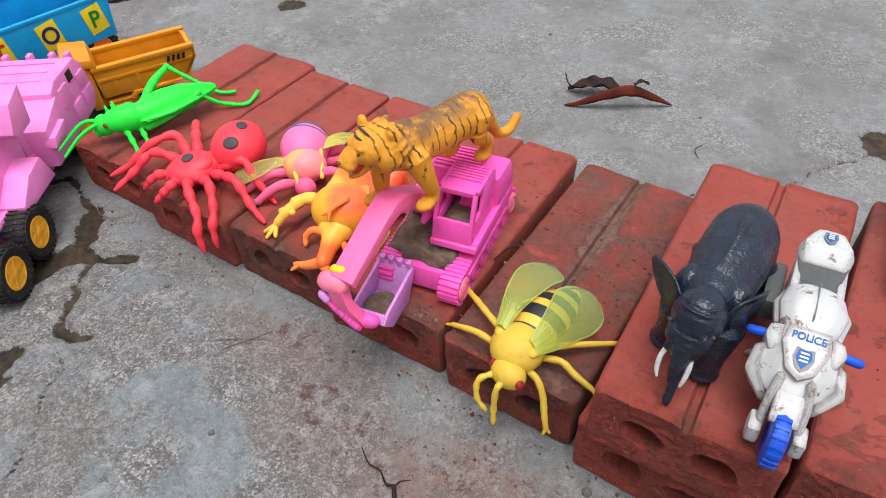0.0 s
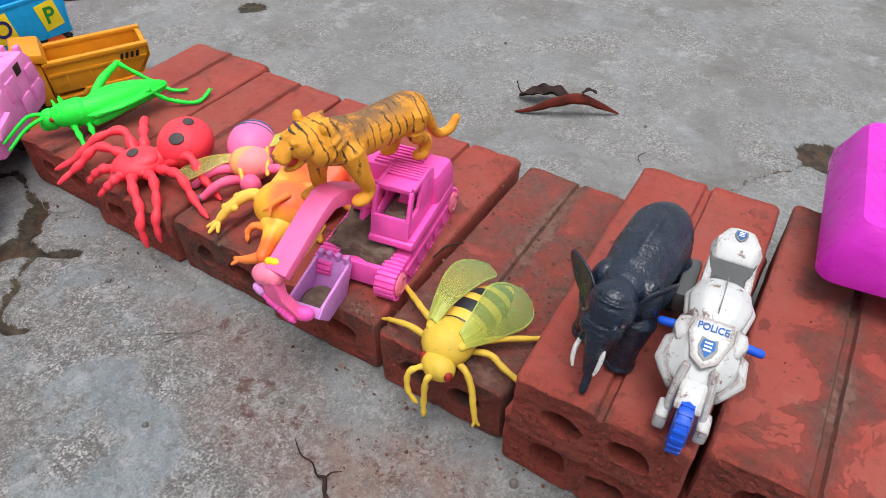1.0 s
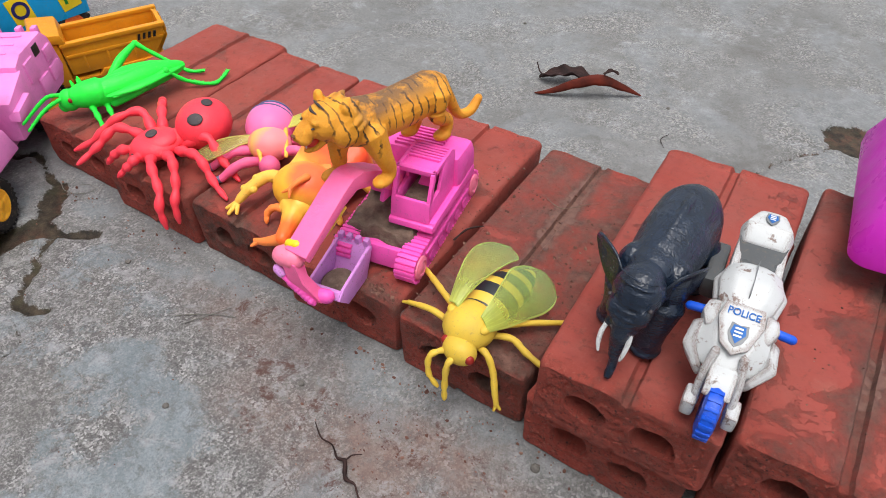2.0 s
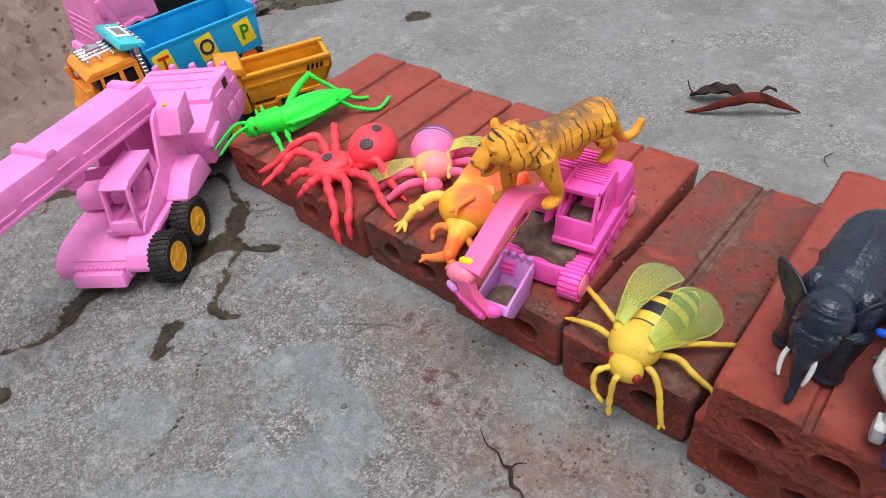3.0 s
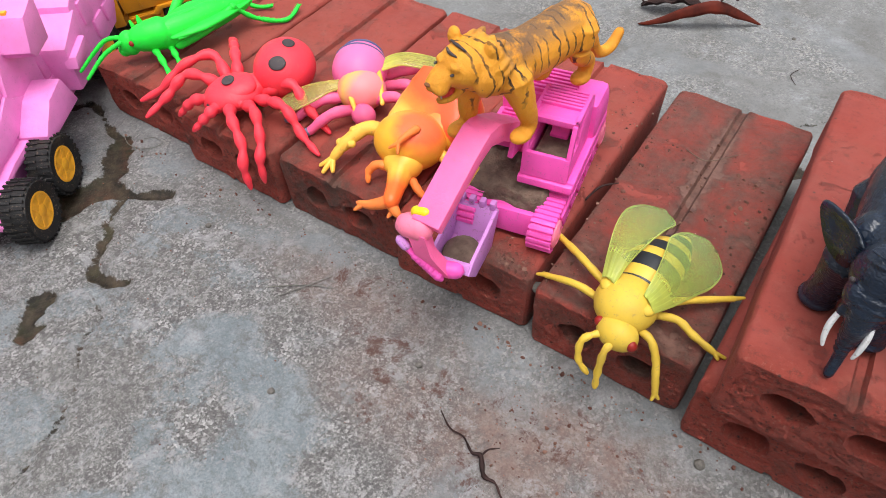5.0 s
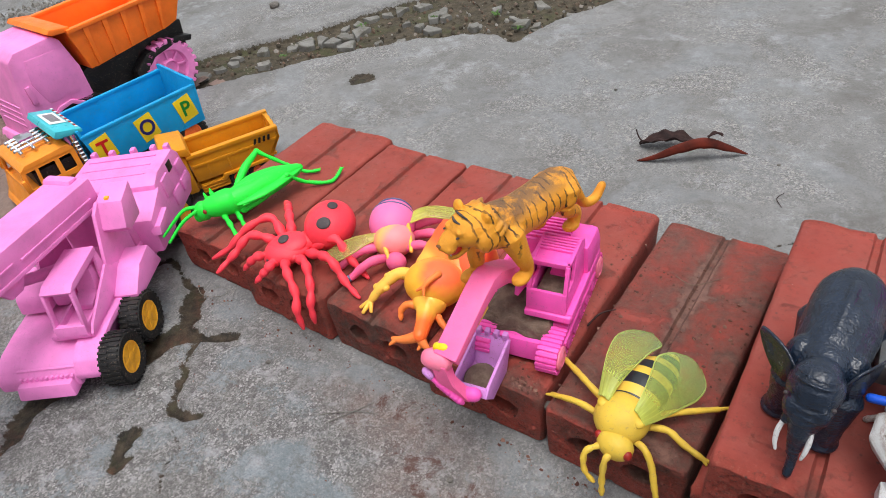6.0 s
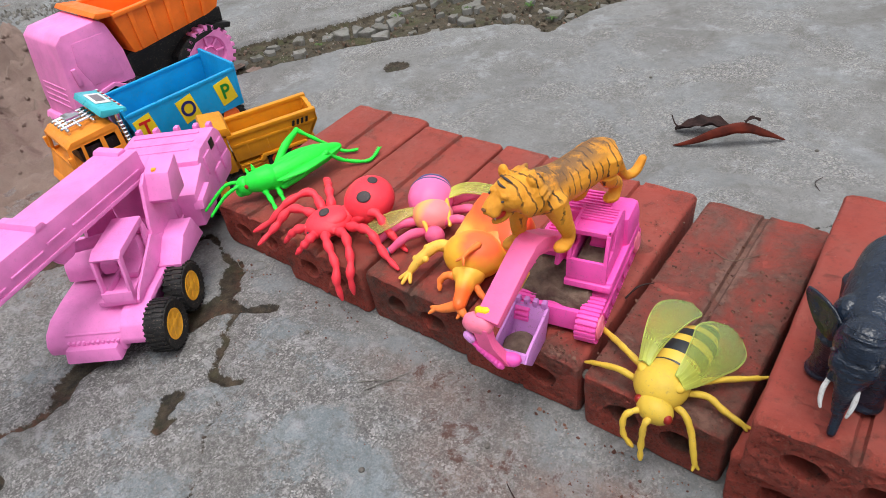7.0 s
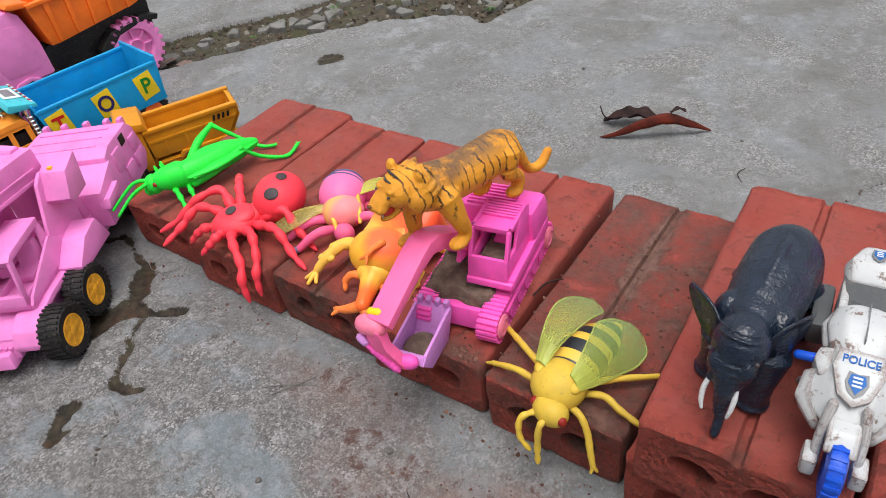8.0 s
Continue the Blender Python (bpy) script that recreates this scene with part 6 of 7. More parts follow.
# --- blue tipper with orange cab ---
def tipper():
    t = thing("toy_tipper_truck", pose(-0.736, 0.096, 0.0, 0, 0, -98) @ Matrix.Diagonal((1, 1, 1.09, 1)), "orange cab toy tipper truck with lettered blue bed", "toy truck", "toy trucks")
    part("chassis", box(B(), -112, 60, -34, 34, 20, 33, 1.5), M_BLACK, t, "black chassis")
    for s in (1, -1):
        tank = part("side_tank", box(B(), -24, 44, 42 * s - 7, 42 * s + 7, 14, 31, 1.8), M_BLACK, t, "black ribbed side tank")
        for i in range(4):
            part("rib", box(B(), -20 + i * 16, -9 + i * 16, 49.4 * s - 0.9, 49.4 * s + 0.9, 17, 28, 0.4), M_BLACK, tank)
    # bed
    bed = part("tipper_bed", box(B(), -118, 36, -50, 50, 34, 37, 0.5), M_BLUE, t)
    for s in (1, -1):
        part("bed_side", prism(B(), [(-120, 82), (-118, 34), (36, 34), (44, 82)], 50 * s - 1.8, 50 * s + 1.8, "y", 0.6), M_BLUE, bed)
        part("rim", box(B(), -122, 45, 50 * s - 3, 50 * s + 3, 80, 84, 1), M_BLUE, bed)
    part("tailgate", prism(B(), [(-117, 34), (-123, 90), (-119, 90), (-113, 34)], -52, 52, "y", 0.6), M_BLUE, bed)
    part("headboard", prism(B(), [(32, 36), (42, 92), (46, 92), (36, 36)], -52, 52, "y", 0.6), M_BLUE, bed)
    bm = prism(B(), [(36, 88), (36, 93), (66, 101), (71, 95), (68, 92)], -49, 49, "y", 1.4)
    guard = part("cab_guard", bm, M_AQUA, t, "aqua stickered cab guard")
    slope = Matrix.Translation(Vector((51, -4, 97.4)) * 0.001) @ Matrix.Rotation(radians(-15), 4, "Y")
    part("sticker", box(B(), -9, 11, -26, 22, 0, 0.7, 0.2, m=slope), M_CLEANWHITE, guard, "white printed sticker")
    part("sticker", box(B(), -5, 7, -18, 14, 0.7, 1.1, 0.1, m=slope), M_GREYWIN, guard, "grey printed sticker")
    for i in range(13):
        part("stripe", box(B(), -14, -11, -44 + i * 7.2, -40.4 + i * 7.2, 0, 0.7, 0.1, m=slope), M_PRINTRED if i % 2 else M_CLEANWHITE, guard, "hazard stripe")
    for x, ch, col in ((24, "T", M_PRINTRED), (-38, "O", M_PRINTNAVY), (-97, "P", M_PRINTGREEN)):
        bm = prism(B(), [(x - 15, 46), (x + 10, 42), (x + 15, 73), (x - 10, 77)], 51.4, 52.6, "y", 0.2)
        st = part("sticker", bm, M_STICKER, bed, "yellow letter sticker")
        lettering("letter", ch, 27, col, st, facing((x, 53.0, 59), (0, 1, 0)), "printed letter")
    # cab with real window openings
    O = M_CAB
    cab = part("cab", prism(B(), [(56, 14), (56, 48), (128, 48), (137, 24), (134, 12), (120, 12), (114, 34), (102, 46), (84, 46), (70, 34), (64, 14)], -48, 48, "y", 2.5), O, t)
    part("roof", prism(B(), [(55, 76), (60, 82), (116, 80), (124, 74), (55, 73)], -46, 46, "y", 2.5), O, cab)
    def lean_side(s):
        return lambda u, v, d: (56 + u + (u / 72.0) * (-0.16 * v), s * (48 - v * 0.10 - d), 47 + v)
    for s in (1, -1):
        bm = panel(B(), lean_side(s), 72, 28, 2.4, [(6, 22, 6, 24), (28, 50, 6, 24), (54, 67, 4, 24)])
        part("side_panel", bm, O, cab)
        part("emblem", box(B(), 92, 122, 48.3 * s - 0.6, 48.3 * s + 0.6, 38, 44, 0.2), M_GREYWIN, cab, "silver printed emblem")
        part("mirror", box(B(), 124, 129, 50 * s - 3, 50 * s + 3, 52, 66, 1.2), O, cab)
    bm = panel(B(), lambda u, v, d: (128 - 0.18 * v - d, (-47 + u) * (1 - v * 0.0018), 47 + v), 94, 28, 2.4, [(6, 88, 5, 24)])
    part("front_panel", bm, O, cab)
    part("rear_panel", box(B(), 55, 58, -45, 45, 47, 76, 0.5), O, cab)
    part("interior", box(B(), 61, 112, -42, 42, 46, 66, 1), M_BLACK, cab, "dark interior")
    part("bumper", prism(B(), [(116, 10), (116, 22), (136, 27), (142, 17), (134, 8)], -50, 50, "y", 2.5), O, t)
    # chrome roof rack and stacks
    rack = part("roof_rack", box(B(), 82, 102, -16, 6, 78, 94, 2), M_CHROME, t, "chrome roof rack")
    for x in (74, 92, 108):
        part("bar", tube(B(), [(x, -30, 86), (x, 24, 86)], [2.2, 2.2], 8, 3), M_CHROME, rack, "", 180)
    for y in (-22, -10, 2, 14):
        part("lamp", tube(B(), [(70, y, 88), (112, y, 87)], [2.6, 2.6], 8, 3), M_CHROME, rack, "", 180)
    for x in (74, 108):
        for y in (-26, 20):
            part("foot", box(B(), x - 2, x + 2, y - 2, y + 2, 78, 87, 0.5), M_CHROME, rack)
    for s in (1, -1):
        bm = tube(B(), [(49, 44 * s, 30), (49, 44 * s, 84), (46, 44 * s, 92)], [4.4, 4.4, 3.8], 12, 4)
        for i in range(10):
            lathe(bm, [(4.5, 34 + i * 5), (5.5, 35.2 + i * 5), (4.5, 36.4 + i * 5)], 12, Matrix.Translation((0.049, 0.044 * s, 0)))
        part("exhaust_stack", bm, M_CHROME, t, "chrome exhaust stack")
    for x in (92, -50, -94):
        for s in (1, -1):
            wheel(t, x, 42 * s, 23.5, 23, 18, s, M_HUB_ORANGE, 22, 0.60, 10)


# --- big pink truck with orange bed ---
def big_truck():
    t = thing("toy_truck", pose(-0.922, 0.200, 0.0, 0, 0, -92), "large pink plastic toy truck with orange tipper bed", "toy truck", "toy trucks")
    R = M_PINK_TRUCK
    part("chassis", prism(B(), [(-140, 56), (-146, 106), (-124, 110), (24, 100), (60, 84), (60, 40)], -44, 44, "y", 3), M_BLACK, t, "black chassis")
    for s in (1, -1):
        bm = prism(B(), [(-30, 42), (-34, 66), (-60, 84), (-118, 90), (-146, 82), (-142, 74), (-114, 80), (-72, 74), (-52, 58), (-44, 40)], 46 * s - 16, 46 * s + 16, "y", 2)
        part("rear_fender", bm, M_BLACK, t, "black rear fender")
        bm = prism(B(), [(10, 26), (20, 52), (40, 66), (74, 68), (96, 62), (110, 46), (114, 26), (108, 26), (98, 48), (74, 60), (46, 54), (30, 26)], 44 * s - 14, 44 * s + 14, "y", 1)
        part("wheel_arch", bm, M_BLACK, t, "black wheel arch")
    bm = prism(B(), [(40, 34), (40, 110), (50, 154), (60, 163), (116, 161), (128, 152), (143, 62), (147, 18), (118, 18), (112, 46), (98, 66), (76, 70), (56, 58), (48, 34)], -58, 58, "y", 7)
    cab = part("cab", bm, R, t)
    for i in range(4):
        part("grille_bar", box(B(), 134, 144.5 - i * 1.4, -40, 40, 56 + i * 9, 59.5 + i * 9, 1.2), R, cab)
    part("bumper", prism(B(), [(136, 12), (138, 36), (151, 36), (156, 26), (151, 10)], -60, 60, "y", 3), R, t)
    for s in (1, -1):
        part("mirror", box(B(), 118, 126, 58 * s - 4, 58 * s + 4, 88, 114, 2), R, cab)
        part("door", prism(B(), [(56, 78), (104, 80), (114, 114), (108, 146), (58, 144)], 58 * s - 0.8, 58 * s + 0.8, "y", 0.8), R, cab)
        part("arch_lip", prism(B(), [(48, 40), (58, 62), (76, 73), (98, 70), (114, 50), (120, 30), (115, 30), (108, 48), (95, 64), (77, 67), (64, 57), (54, 40)], 58 * s - 3, 58 * s + 3, "y", 1), R, cab)
    # orange bed
    bm = prism(B(), [(-116, 110), (-114, 114), (28, 105), (26, 101)], -64, 64, "y", 1)
    bed = part("tipper_bed", bm, M_ORANGE, t, "bright orange ribbed tipper bed")
    for s in (1, -1):
        bm = prism(B(), [(-128, 114), (-150, 152), (-158, 160), (-148, 166), (30, 164), (40, 162), (30, 104), (20, 101), (-110, 110)], 64 * s - 2.2, 64 * s + 2.2, "y", 1)
        part("bed_side", bm, M_ORANGE, bed)
        part("rim", box(B(), -150, 40, 66 * s - 5, 66 * s + 5, 159, 165, 1.5), M_ORANGE, bed)
        for i in range(5):
            bm = prism(B(), [(-104 + i * 29, 110 - i * 1.6), (-99 + i * 29, 110 - i * 1.6), (-107 + i * 31, 162), (-115 + i * 31, 162)], 67 * s - 2.5, 67 * s + 2.5, "y", 1)
            part("rib", bm, M_ORANGE, bed)
    part("tailgate", prism(B(), [(-118, 111), (-142, 148), (-136, 150), (-112, 113)], -65, 65, "y", 1), M_ORANGE, bed)
    part("headboard", prism(B(), [(23, 101), (32, 166), (39, 166), (29, 101)], -65, 65, "y", 1), M_ORANGE, bed)
    part("cab_guard", prism(B(), [(32, 160), (32, 167), (60, 173), (66, 168), (60, 164)], -66, 66, "y", 2), M_ORANGE, bed)
    for x in (80, -92):
        for s in (1, -1):
            m = Matrix.Translation(Vector((x, (40 if x > 0 else 47) * s, 46)) * 0.001) @ Matrix.Rotation(radians(-90 * s), 4, "X")
            bm = lathe(B(), [(0.01, 8), (10, 8), (12, 13), (15, 6), (27, 7), (30, 14), (40, 15), (43.5, 11), (43.5, -12), (36, -14), (10, -14)], 40, m)
            disc = part("wheel", bm, R, t, "pink moulded wheel with block tread", 40)
            blocks, bars = B(), B()
            for i in range(22):
                q = m @ Matrix.Rotation(2 * math.pi * i / 22, 4, "Z")
                box(blocks, 38, 47, -3.2, 3.2, -13, 15, 1.2, m=q)
            for i in range(8):
                q = m @ Matrix.Rotation(2 * math.pi * i / 8, 4, "Z")
                box(bars, 13, 28, -1.6, 1.6, 4, 11, 0.6, m=q)
            tagged(part("tread", blocks, R, disc, "", 40), kind="stuff")
            tagged(part("spokes", bars, R, disc, "", 40), kind="stuff")


# --- pink excavator ---
def excavator():
    t = thing("toy_excavator", pose(-0.044, 0.076, 0.055, 0, 0, -79), "hot pink plastic toy excavator with sand on it", "toy excavator")
    H = M_HOTPINK
    x0, x1 = -62, 44
    for s, c in ((1, 22), (-1, -31)):
        pts = [(x1 + 11.5 * math.cos(radians(90 - 15 * i)), 12 + 11.5 * math.sin(radians(90 - 15 * i))) for i in range(13)]
        pts += [(x0 + 11.5 * math.cos(radians(270 - 15 * i)), 12 + 11.5 * math.sin(radians(270 - 15 * i))) for i in range(13)]
        bm = prism(B(), pts, c - 7.5, c + 7.5, "y", 0.8)
        track = part("track", bm, H, t, "ribbed pink track")
        lugs = bmesh.new()
        for i in range(26):
            x = x0 + (x1 - x0) * i / 25
            box(lugs, x - 1.3, x + 1.3, c - 8.2, c + 8.2, 22.5, 24.6, 0.4)
            box(lugs, x - 1.3, x + 1.3, c - 8.2, c + 8.2, 0, 1.2, 0.3)
        for e, xe in ((1, x1), (-1, x0)):
            for i in range(1, 9):
                q = Matrix.Translation(Vector((xe, 0, 12)) * 0.001) @ Matrix.Rotation(radians(e * i * 20), 4, "Y")
                box(lugs, -1.4, 1.4, c - 8.2, c + 8.2, 11, 13.2, 0.3, m=q)
        tagged(part("tread", lugs, H, track), kind="stuff")
        turn = Matrix.Rotation(radians(-90 * s), 4, "X")
        for x in (x0, x1):
            bm = lathe(B(), [(9.6, 0), (9.4, 1.2), (6.5, 2.4), (4.6, 1.6), (2.2, 2.4), (0.01, 2.4)], 18, Matrix.Translation(Vector((x, c + 7.7 * s, 12)) * 0.001) @ turn)
            part("sprocket", bm, M_SALMON, track, "salmon pink sprocket", 40)
        for i in range(5):
            x = x0 + 20 + 16.5 * i
            bm = lathe(B(), [(4.6, 0), (4.6, 1.2), (0.01, 1.4)], 14, Matrix.Translation(Vector((x, c + 7.7 * s, 8)) * 0.001) @ turn)
            part("roller", bm, H, track, "", 40)
        part("rail", box(B(), x0 + 12, x1 - 10, c + 7.5 * s - 0.8, c + 7.5 * s + 1.6, 14, 18, 0.4), H, track)
    bm = box(B(), -54, 42, -27, 15, 7, 20, 1)
    prism(bm, [(40, 5), (40, 22), (44, 22), (47, 5)], -27, 15, "y", 0.8)
    part("undercarriage", bm, H, t)
    bm = box(B(), -50, 38, -41, 20, 19.5, 28, 2, (6, -5, 6, -4))
    bmesh.ops.subdivide_edges(bm, edges=bm.edges, cuts=14, use_grid_fill=True)
    for v in bm.verts:
        if v.co.z > 0.022:
            v.co.z += 0.0035 * noise.noise(v.co * 130) + 0.0022 * noise.noise(v.co * 420)
        v.co.x += 0.004 * noise.noise(v.co * 90 + Vector((5, 0, 0)))
        v.co.y += 0.003 * noise.noise(v.co * 90 + Vector((0, 9, 0)))
    part("sand", bm, M_SOIL, t, "damp sand lying on the deck", 180)
    part("turret", lathe(B(), [(16, 24), (16, 33)], 24, Matrix.Translation((-0.02, -0.006, 0))), H, t)
    # house: body, engine cover, open cab
    bm = B()
    prism(bm, [(-64, 31), (-68, 50), (-60, 65), (-22, 66), (-20, 31)], -33, 31, "y", 5)
    box(bm, -22, 6, -33, -3, 32, 50, 2.5)
    house = part("house", bm, H, t)
    for i in range(7):
        part("louvre", box(B(), -58 + i * 5, -55.5 + i * 5, -22, 14, 64.5, 68, 0.5), H, house)
    for i in range(5):
        part("louvre", box(B(), -18 + i * 5, -15.4 + i * 5, -29, -7, 49.5, 52, 0.5), H, house)
    cab = part("cab", box(B(), -24, 38, -3, 27, 34, 40, 1.5), H, t, "open hot pink cab frame")
    for y in (-3, 24):
        part("side", prism(B(), [(-24, 38), (-24, 58), (34, 53), (38, 38)], y, y + 3, "y", 1.2), H, cab)
        part("pillar", prism(B(), [(29, 52), (35.5, 52), (23, 75), (16, 75)], y, y + 3, "y", 0.8), H, cab)
        part("pillar", prism(B(), [(2, 50), (7, 50), (-4, 74), (-9, 74)], y, y + 3, "y", 0.7), H, cab)
        quarter = [(-26, 50), (-26, 73), (-14, 73), (-6, 56), (14, 51)] if y < 0 else [(-26, 50), (-26, 74), (0, 74), (15, 51)]
        part("quarter", prism(B(), quarter, y + 0.4, y + 3.2, "y", 0.8), H, cab)
        part("pillar", prism(B(), [(-24, 52), (-18, 52), (-16, 74), (-22, 74)], y, y + 3, "y", 0.8), H, cab)
        part("top_rail", box(B(), -22, 21, y, y + 3, 71.5, 76, 1), H, cab)
    part("front", prism(B(), [(33, 38), (31, 55), (34.5, 55), (39, 38)], -3, 27, "y", 1), H, cab)
    part("top_rail", box(B(), 16, 21, -3, 27, 71.5, 76, 1), H, cab)
    roof = part("roof", box(B(), -22, 19, -2, 26, 71, 74.5, 1), H, cab)
    for i in range(6):
        part("rib", box(B(), -20.5 + i * 4, -18 + i * 4, -1, 25, 74, 76.6, 0.6), H, roof)
    part("side_skirt", prism(B(), [(-62, 31), (-62, 40), (37, 39), (40, 33), (38, 31)], 26.5, 31.5, "y", 1.2), H, cab)
    part("front_lip", prism(B(), [(35, 32), (36, 38), (41, 37), (42, 32)], -4, 31, "y", 1.2), H, cab)
    part("seat", prism(B(), [(-14, 44), (2, 44), (2, 51), (-4, 52), (-8, 62), (-14, 62)], 6, 18, "y", 2), H, cab)
    part("sand", box(B(), -20, 30, 1, 23, 39.6, 49, 2, (2, -3, 1, -1)), M_SOIL, cab, "sand on the cab floor")
    for upper in (house, cab):
        upper.matrix_basis = Matrix.Translation((-0.007, 0, 0)) @ Matrix.Diagonal((0.80, 1.05, 0.98, 1))
    # boom and stick
    aim = Matrix.Rotation(radians(-10), 4, "Z")
    bm = prism(B(), [(-2, 46), (2, 60), (22, 76), (42, 88), (54, 89), (66, 84), (110, 60), (107, 53), (66, 74), (52, 78), (38, 72), (20, 57), (6, 44)], -22, -3, "y", 1.2, m=aim)
    boom = part("boom", bm, M_BOOM, t, "bright pink boom")
    part("bracket", prism(B(), [(-10, 46), (-8, 66), (18, 62), (24, 46)], -9, -5, "y", 1, m=aim), H, boom)
    part("joint", tube(B(), [(103, -45, 51), (104, -34, 52)], [7.6, 7.6], 18, 3), M_SALMON, boom, "salmon pink joint", 60)
    part("pin", tube(B(), [(99, -40, 60), (99, -33, 61)], [3.6, 3.6], 12, 3), M_STICKER, boom, "yellow pin", 180)
    stick = part("stick", loft(B(), [[(98, -44, 52), (110, -42, 54), (111, -30, 53), (99, -32, 51)], [(101, -40, 38), (112, -37, 39), (112, -26, 38), (102, -28, 37)], [(98, -30, 17), (107, -28, 16), (107, -17, 17), (98, -19, 18)]]), M_BOOM, t, "bright pink stick", 30)
    part("knob", tube(B(), [(103, -27, 19), (101, -15, 19)], [5.4, 5.4], 16, 3), H, stick, "", 60)
    part("cylinder", tube(B(), [(110, -44, 40), (110, -34, 30), (109, -22, 17)], [2.0, 2.2, 2.0], 12, 8, 1.0, 0.0), H, stick, "", 60)
    for i in range(7):
        f = 0.3 + 0.1 * i
        a, b = Vector((110, -44, 40)), Vector((109, -22, 17))
        c, d = a.lerp(b, f), (b - a).normalized() * 0.9
        part("rib", tube(B(), [tuple(c - d), tuple(c + d)], [3.0, 3.0], 12, 1), H, stick, "", 60)
    part("cap", tube(B(), [(109, -47, 43), (110, -43, 40)], [3.2, 3.2], 12, 2), M_LILAC, stick, "lilac cap", 60)
    part("hose", tube(B(), [(62, -17, 70), (80, -22, 60), (95, -27, 52)], [1.6, 1.6, 1.6], 10, 5), M_CREAM, stick, "yellow hose", 180)
    # bucket: open scoop lying below the stick
    bm = prism(B(), [(60, 1), (58, 4), (88, 3.6), (88, 0.6)], -36, -9, "y", 0.5)
    bucket = part("bucket", bm, M_LILAC, t, "lilac pink open bucket")
    for y in (-36, -9):
        part("side", prism(B(), [(47, 23), (51, 25), (92, 19), (99, 14), (88, 0.6), (60, 0.6)], y - 1.2, y + 1.2, "y", 0.6), M_LILAC, bucket)
    part("back", prism(B(), [(46, 23), (49, 25), (62, 3), (59, 1)], -36, -9, "y", 0.5), M_LILAC, bucket)
    part("front", prism(B(), [(87, 0.8), (99, 14), (95, 19), (92, 18), (95, 14), (85, 3)], -36, -9, "y", 0.5), M_LILAC, bucket)
    for i in range(4):
        part("tooth", box(B(), 45, 50, -35.5 + i * 7.2, -31.6 + i * 7.2, 22, 29, 0.8), M_LILAC, bucket)
    part("sand", blob(B(), (77, -22.5, 7), (14, 12.5, 6)), M_SOIL, bucket, "sand in the bucket", 180)


# --- police motorbike ---
def motorbike():
    t = thing("toy_motorbike", pose(0.2045, 0.047, 0.1095, 0, 0, -84) @ Matrix.Diagonal((0.97, 0.88, 0.97, 1)), "scuffed white toy police motorbike with blue wheels", "toy motorbike")
    W = M_WHITE
    for x in (57, -44):
        m = Matrix.Translation(Vector((x, 2, 17)) * 0.001) @ Matrix.Rotation(radians(-90), 4, "X")
        bm = lathe(B(), [(4, -4.6), (12, -5.2), (15.6, -3.6), (16.6, 0), (15.6, 3.6), (12, 5.2), (4, 4.6)], 32, m)
        disc = part("wheel", bm, M_BLUEPART, t, "royal blue plastic wheel", 40)
        bm = B()
        for i in range(20):
            q = m @ Matrix.Rotation(2 * math.pi * i / 20, 4, "Z")
            box(bm, 14.6, 16.9, -1.1, 1.1, -4, 4, 0.3, m=q)
        tagged(part("tread", bm, M_BLUEPART, disc, "", 40), kind="stuff")
    for s in (1, -1):
        bm = tube(B(), [(54, 2 + 10 * s, 14), (46, 2 + 10 * s, 30), (38, 2 + 8 * s, 42)], [2.7, 2.7, 2.7], 10, 4)
        leg = part("fork_leg", bm, W, t, "", 60)
        part("axle_lug", box(B(), 46, 60, 2 + 12 * s - 4, 2 + 12 * s + 4, 8, 20, 2.4), W, leg)
    bm = prism(B(), [(34, 30), (40, 37), (50, 36), (59, 30), (57, 27), (48, 31)], -6, 10, "y", 2.5)
    part("front_mudguard", bm, W, t)
    # faceted fairing
    def sec(x, top_h, top_w, mid_h, mid_w, low_h, low_w, c=2):
        return [(x, c - top_w, top_h), (x, c + top_w, top_h), (x, c + mid_w, mid_h), (x, c + low_w, low_h), (x, c - low_w, low_h), (x, c - mid_w, mid_h)]
    bm = loft(B(), [sec(4, 50, 9, 44, 15, 28, 9), sec(16, 51, 11, 42, 21, 26, 12), sec(28, 46, 12, 37, 23, 24, 12), sec(37, 40, 9, 32, 18, 24, 8), sec(44, 36, 5, 30, 8, 26, 4)])
    bevelled(bm, bm.faces, 0.0012, 2)
    fairing = part("fairing", bm, W, t, "scuffed white front fairing", 30)
    for s in (1, -1):
        y = 2 + 20 * s
        bm = loft(B(), [[(20, y, 44), (20, y + 5 * s, 40), (20, y + 2 * s, 30), (20, y - 6 * s, 30)], [(34, y + 1 * s, 40), (34, y + 7 * s, 35), (34, y + 3 * s, 26), (34, y - 6 * s, 27)], [(43, y - 7 * s, 32), (43, y - 3 * s, 29), (43, y - 6 * s, 23), (43, y - 11 * s, 25)]])
        bevelled(bm, bm.faces, 0.001, 2)
        part("cheek", bm, W, fairing, "", 30)
        bm = loft(B(), [[(9, 2 + 13 * s, 50), (9, 2 + 20 * s, 48), (9, 2 + 20 * s, 42), (9, 2 + 13 * s, 42)], [(17, 2 + 13 * s, 50), (17, 2 + 22 * s, 48), (17, 2 + 22 * s, 40), (17, 2 + 13 * s, 40)], [(24, 2 + 14 * s, 45), (24, 2 + 18 * s, 44), (24, 2 + 18 * s, 39), (24, 2 + 14 * s, 39)]])
        bevelled(bm, bm.faces, 0.0012, 2)
        part("mirror", bm, W, fairing, "", 30)
    panel_pose = Matrix.Translation((0.0235, 0.002, 0.0500)) @ Matrix.Rotation(radians(24), 4, "Y")
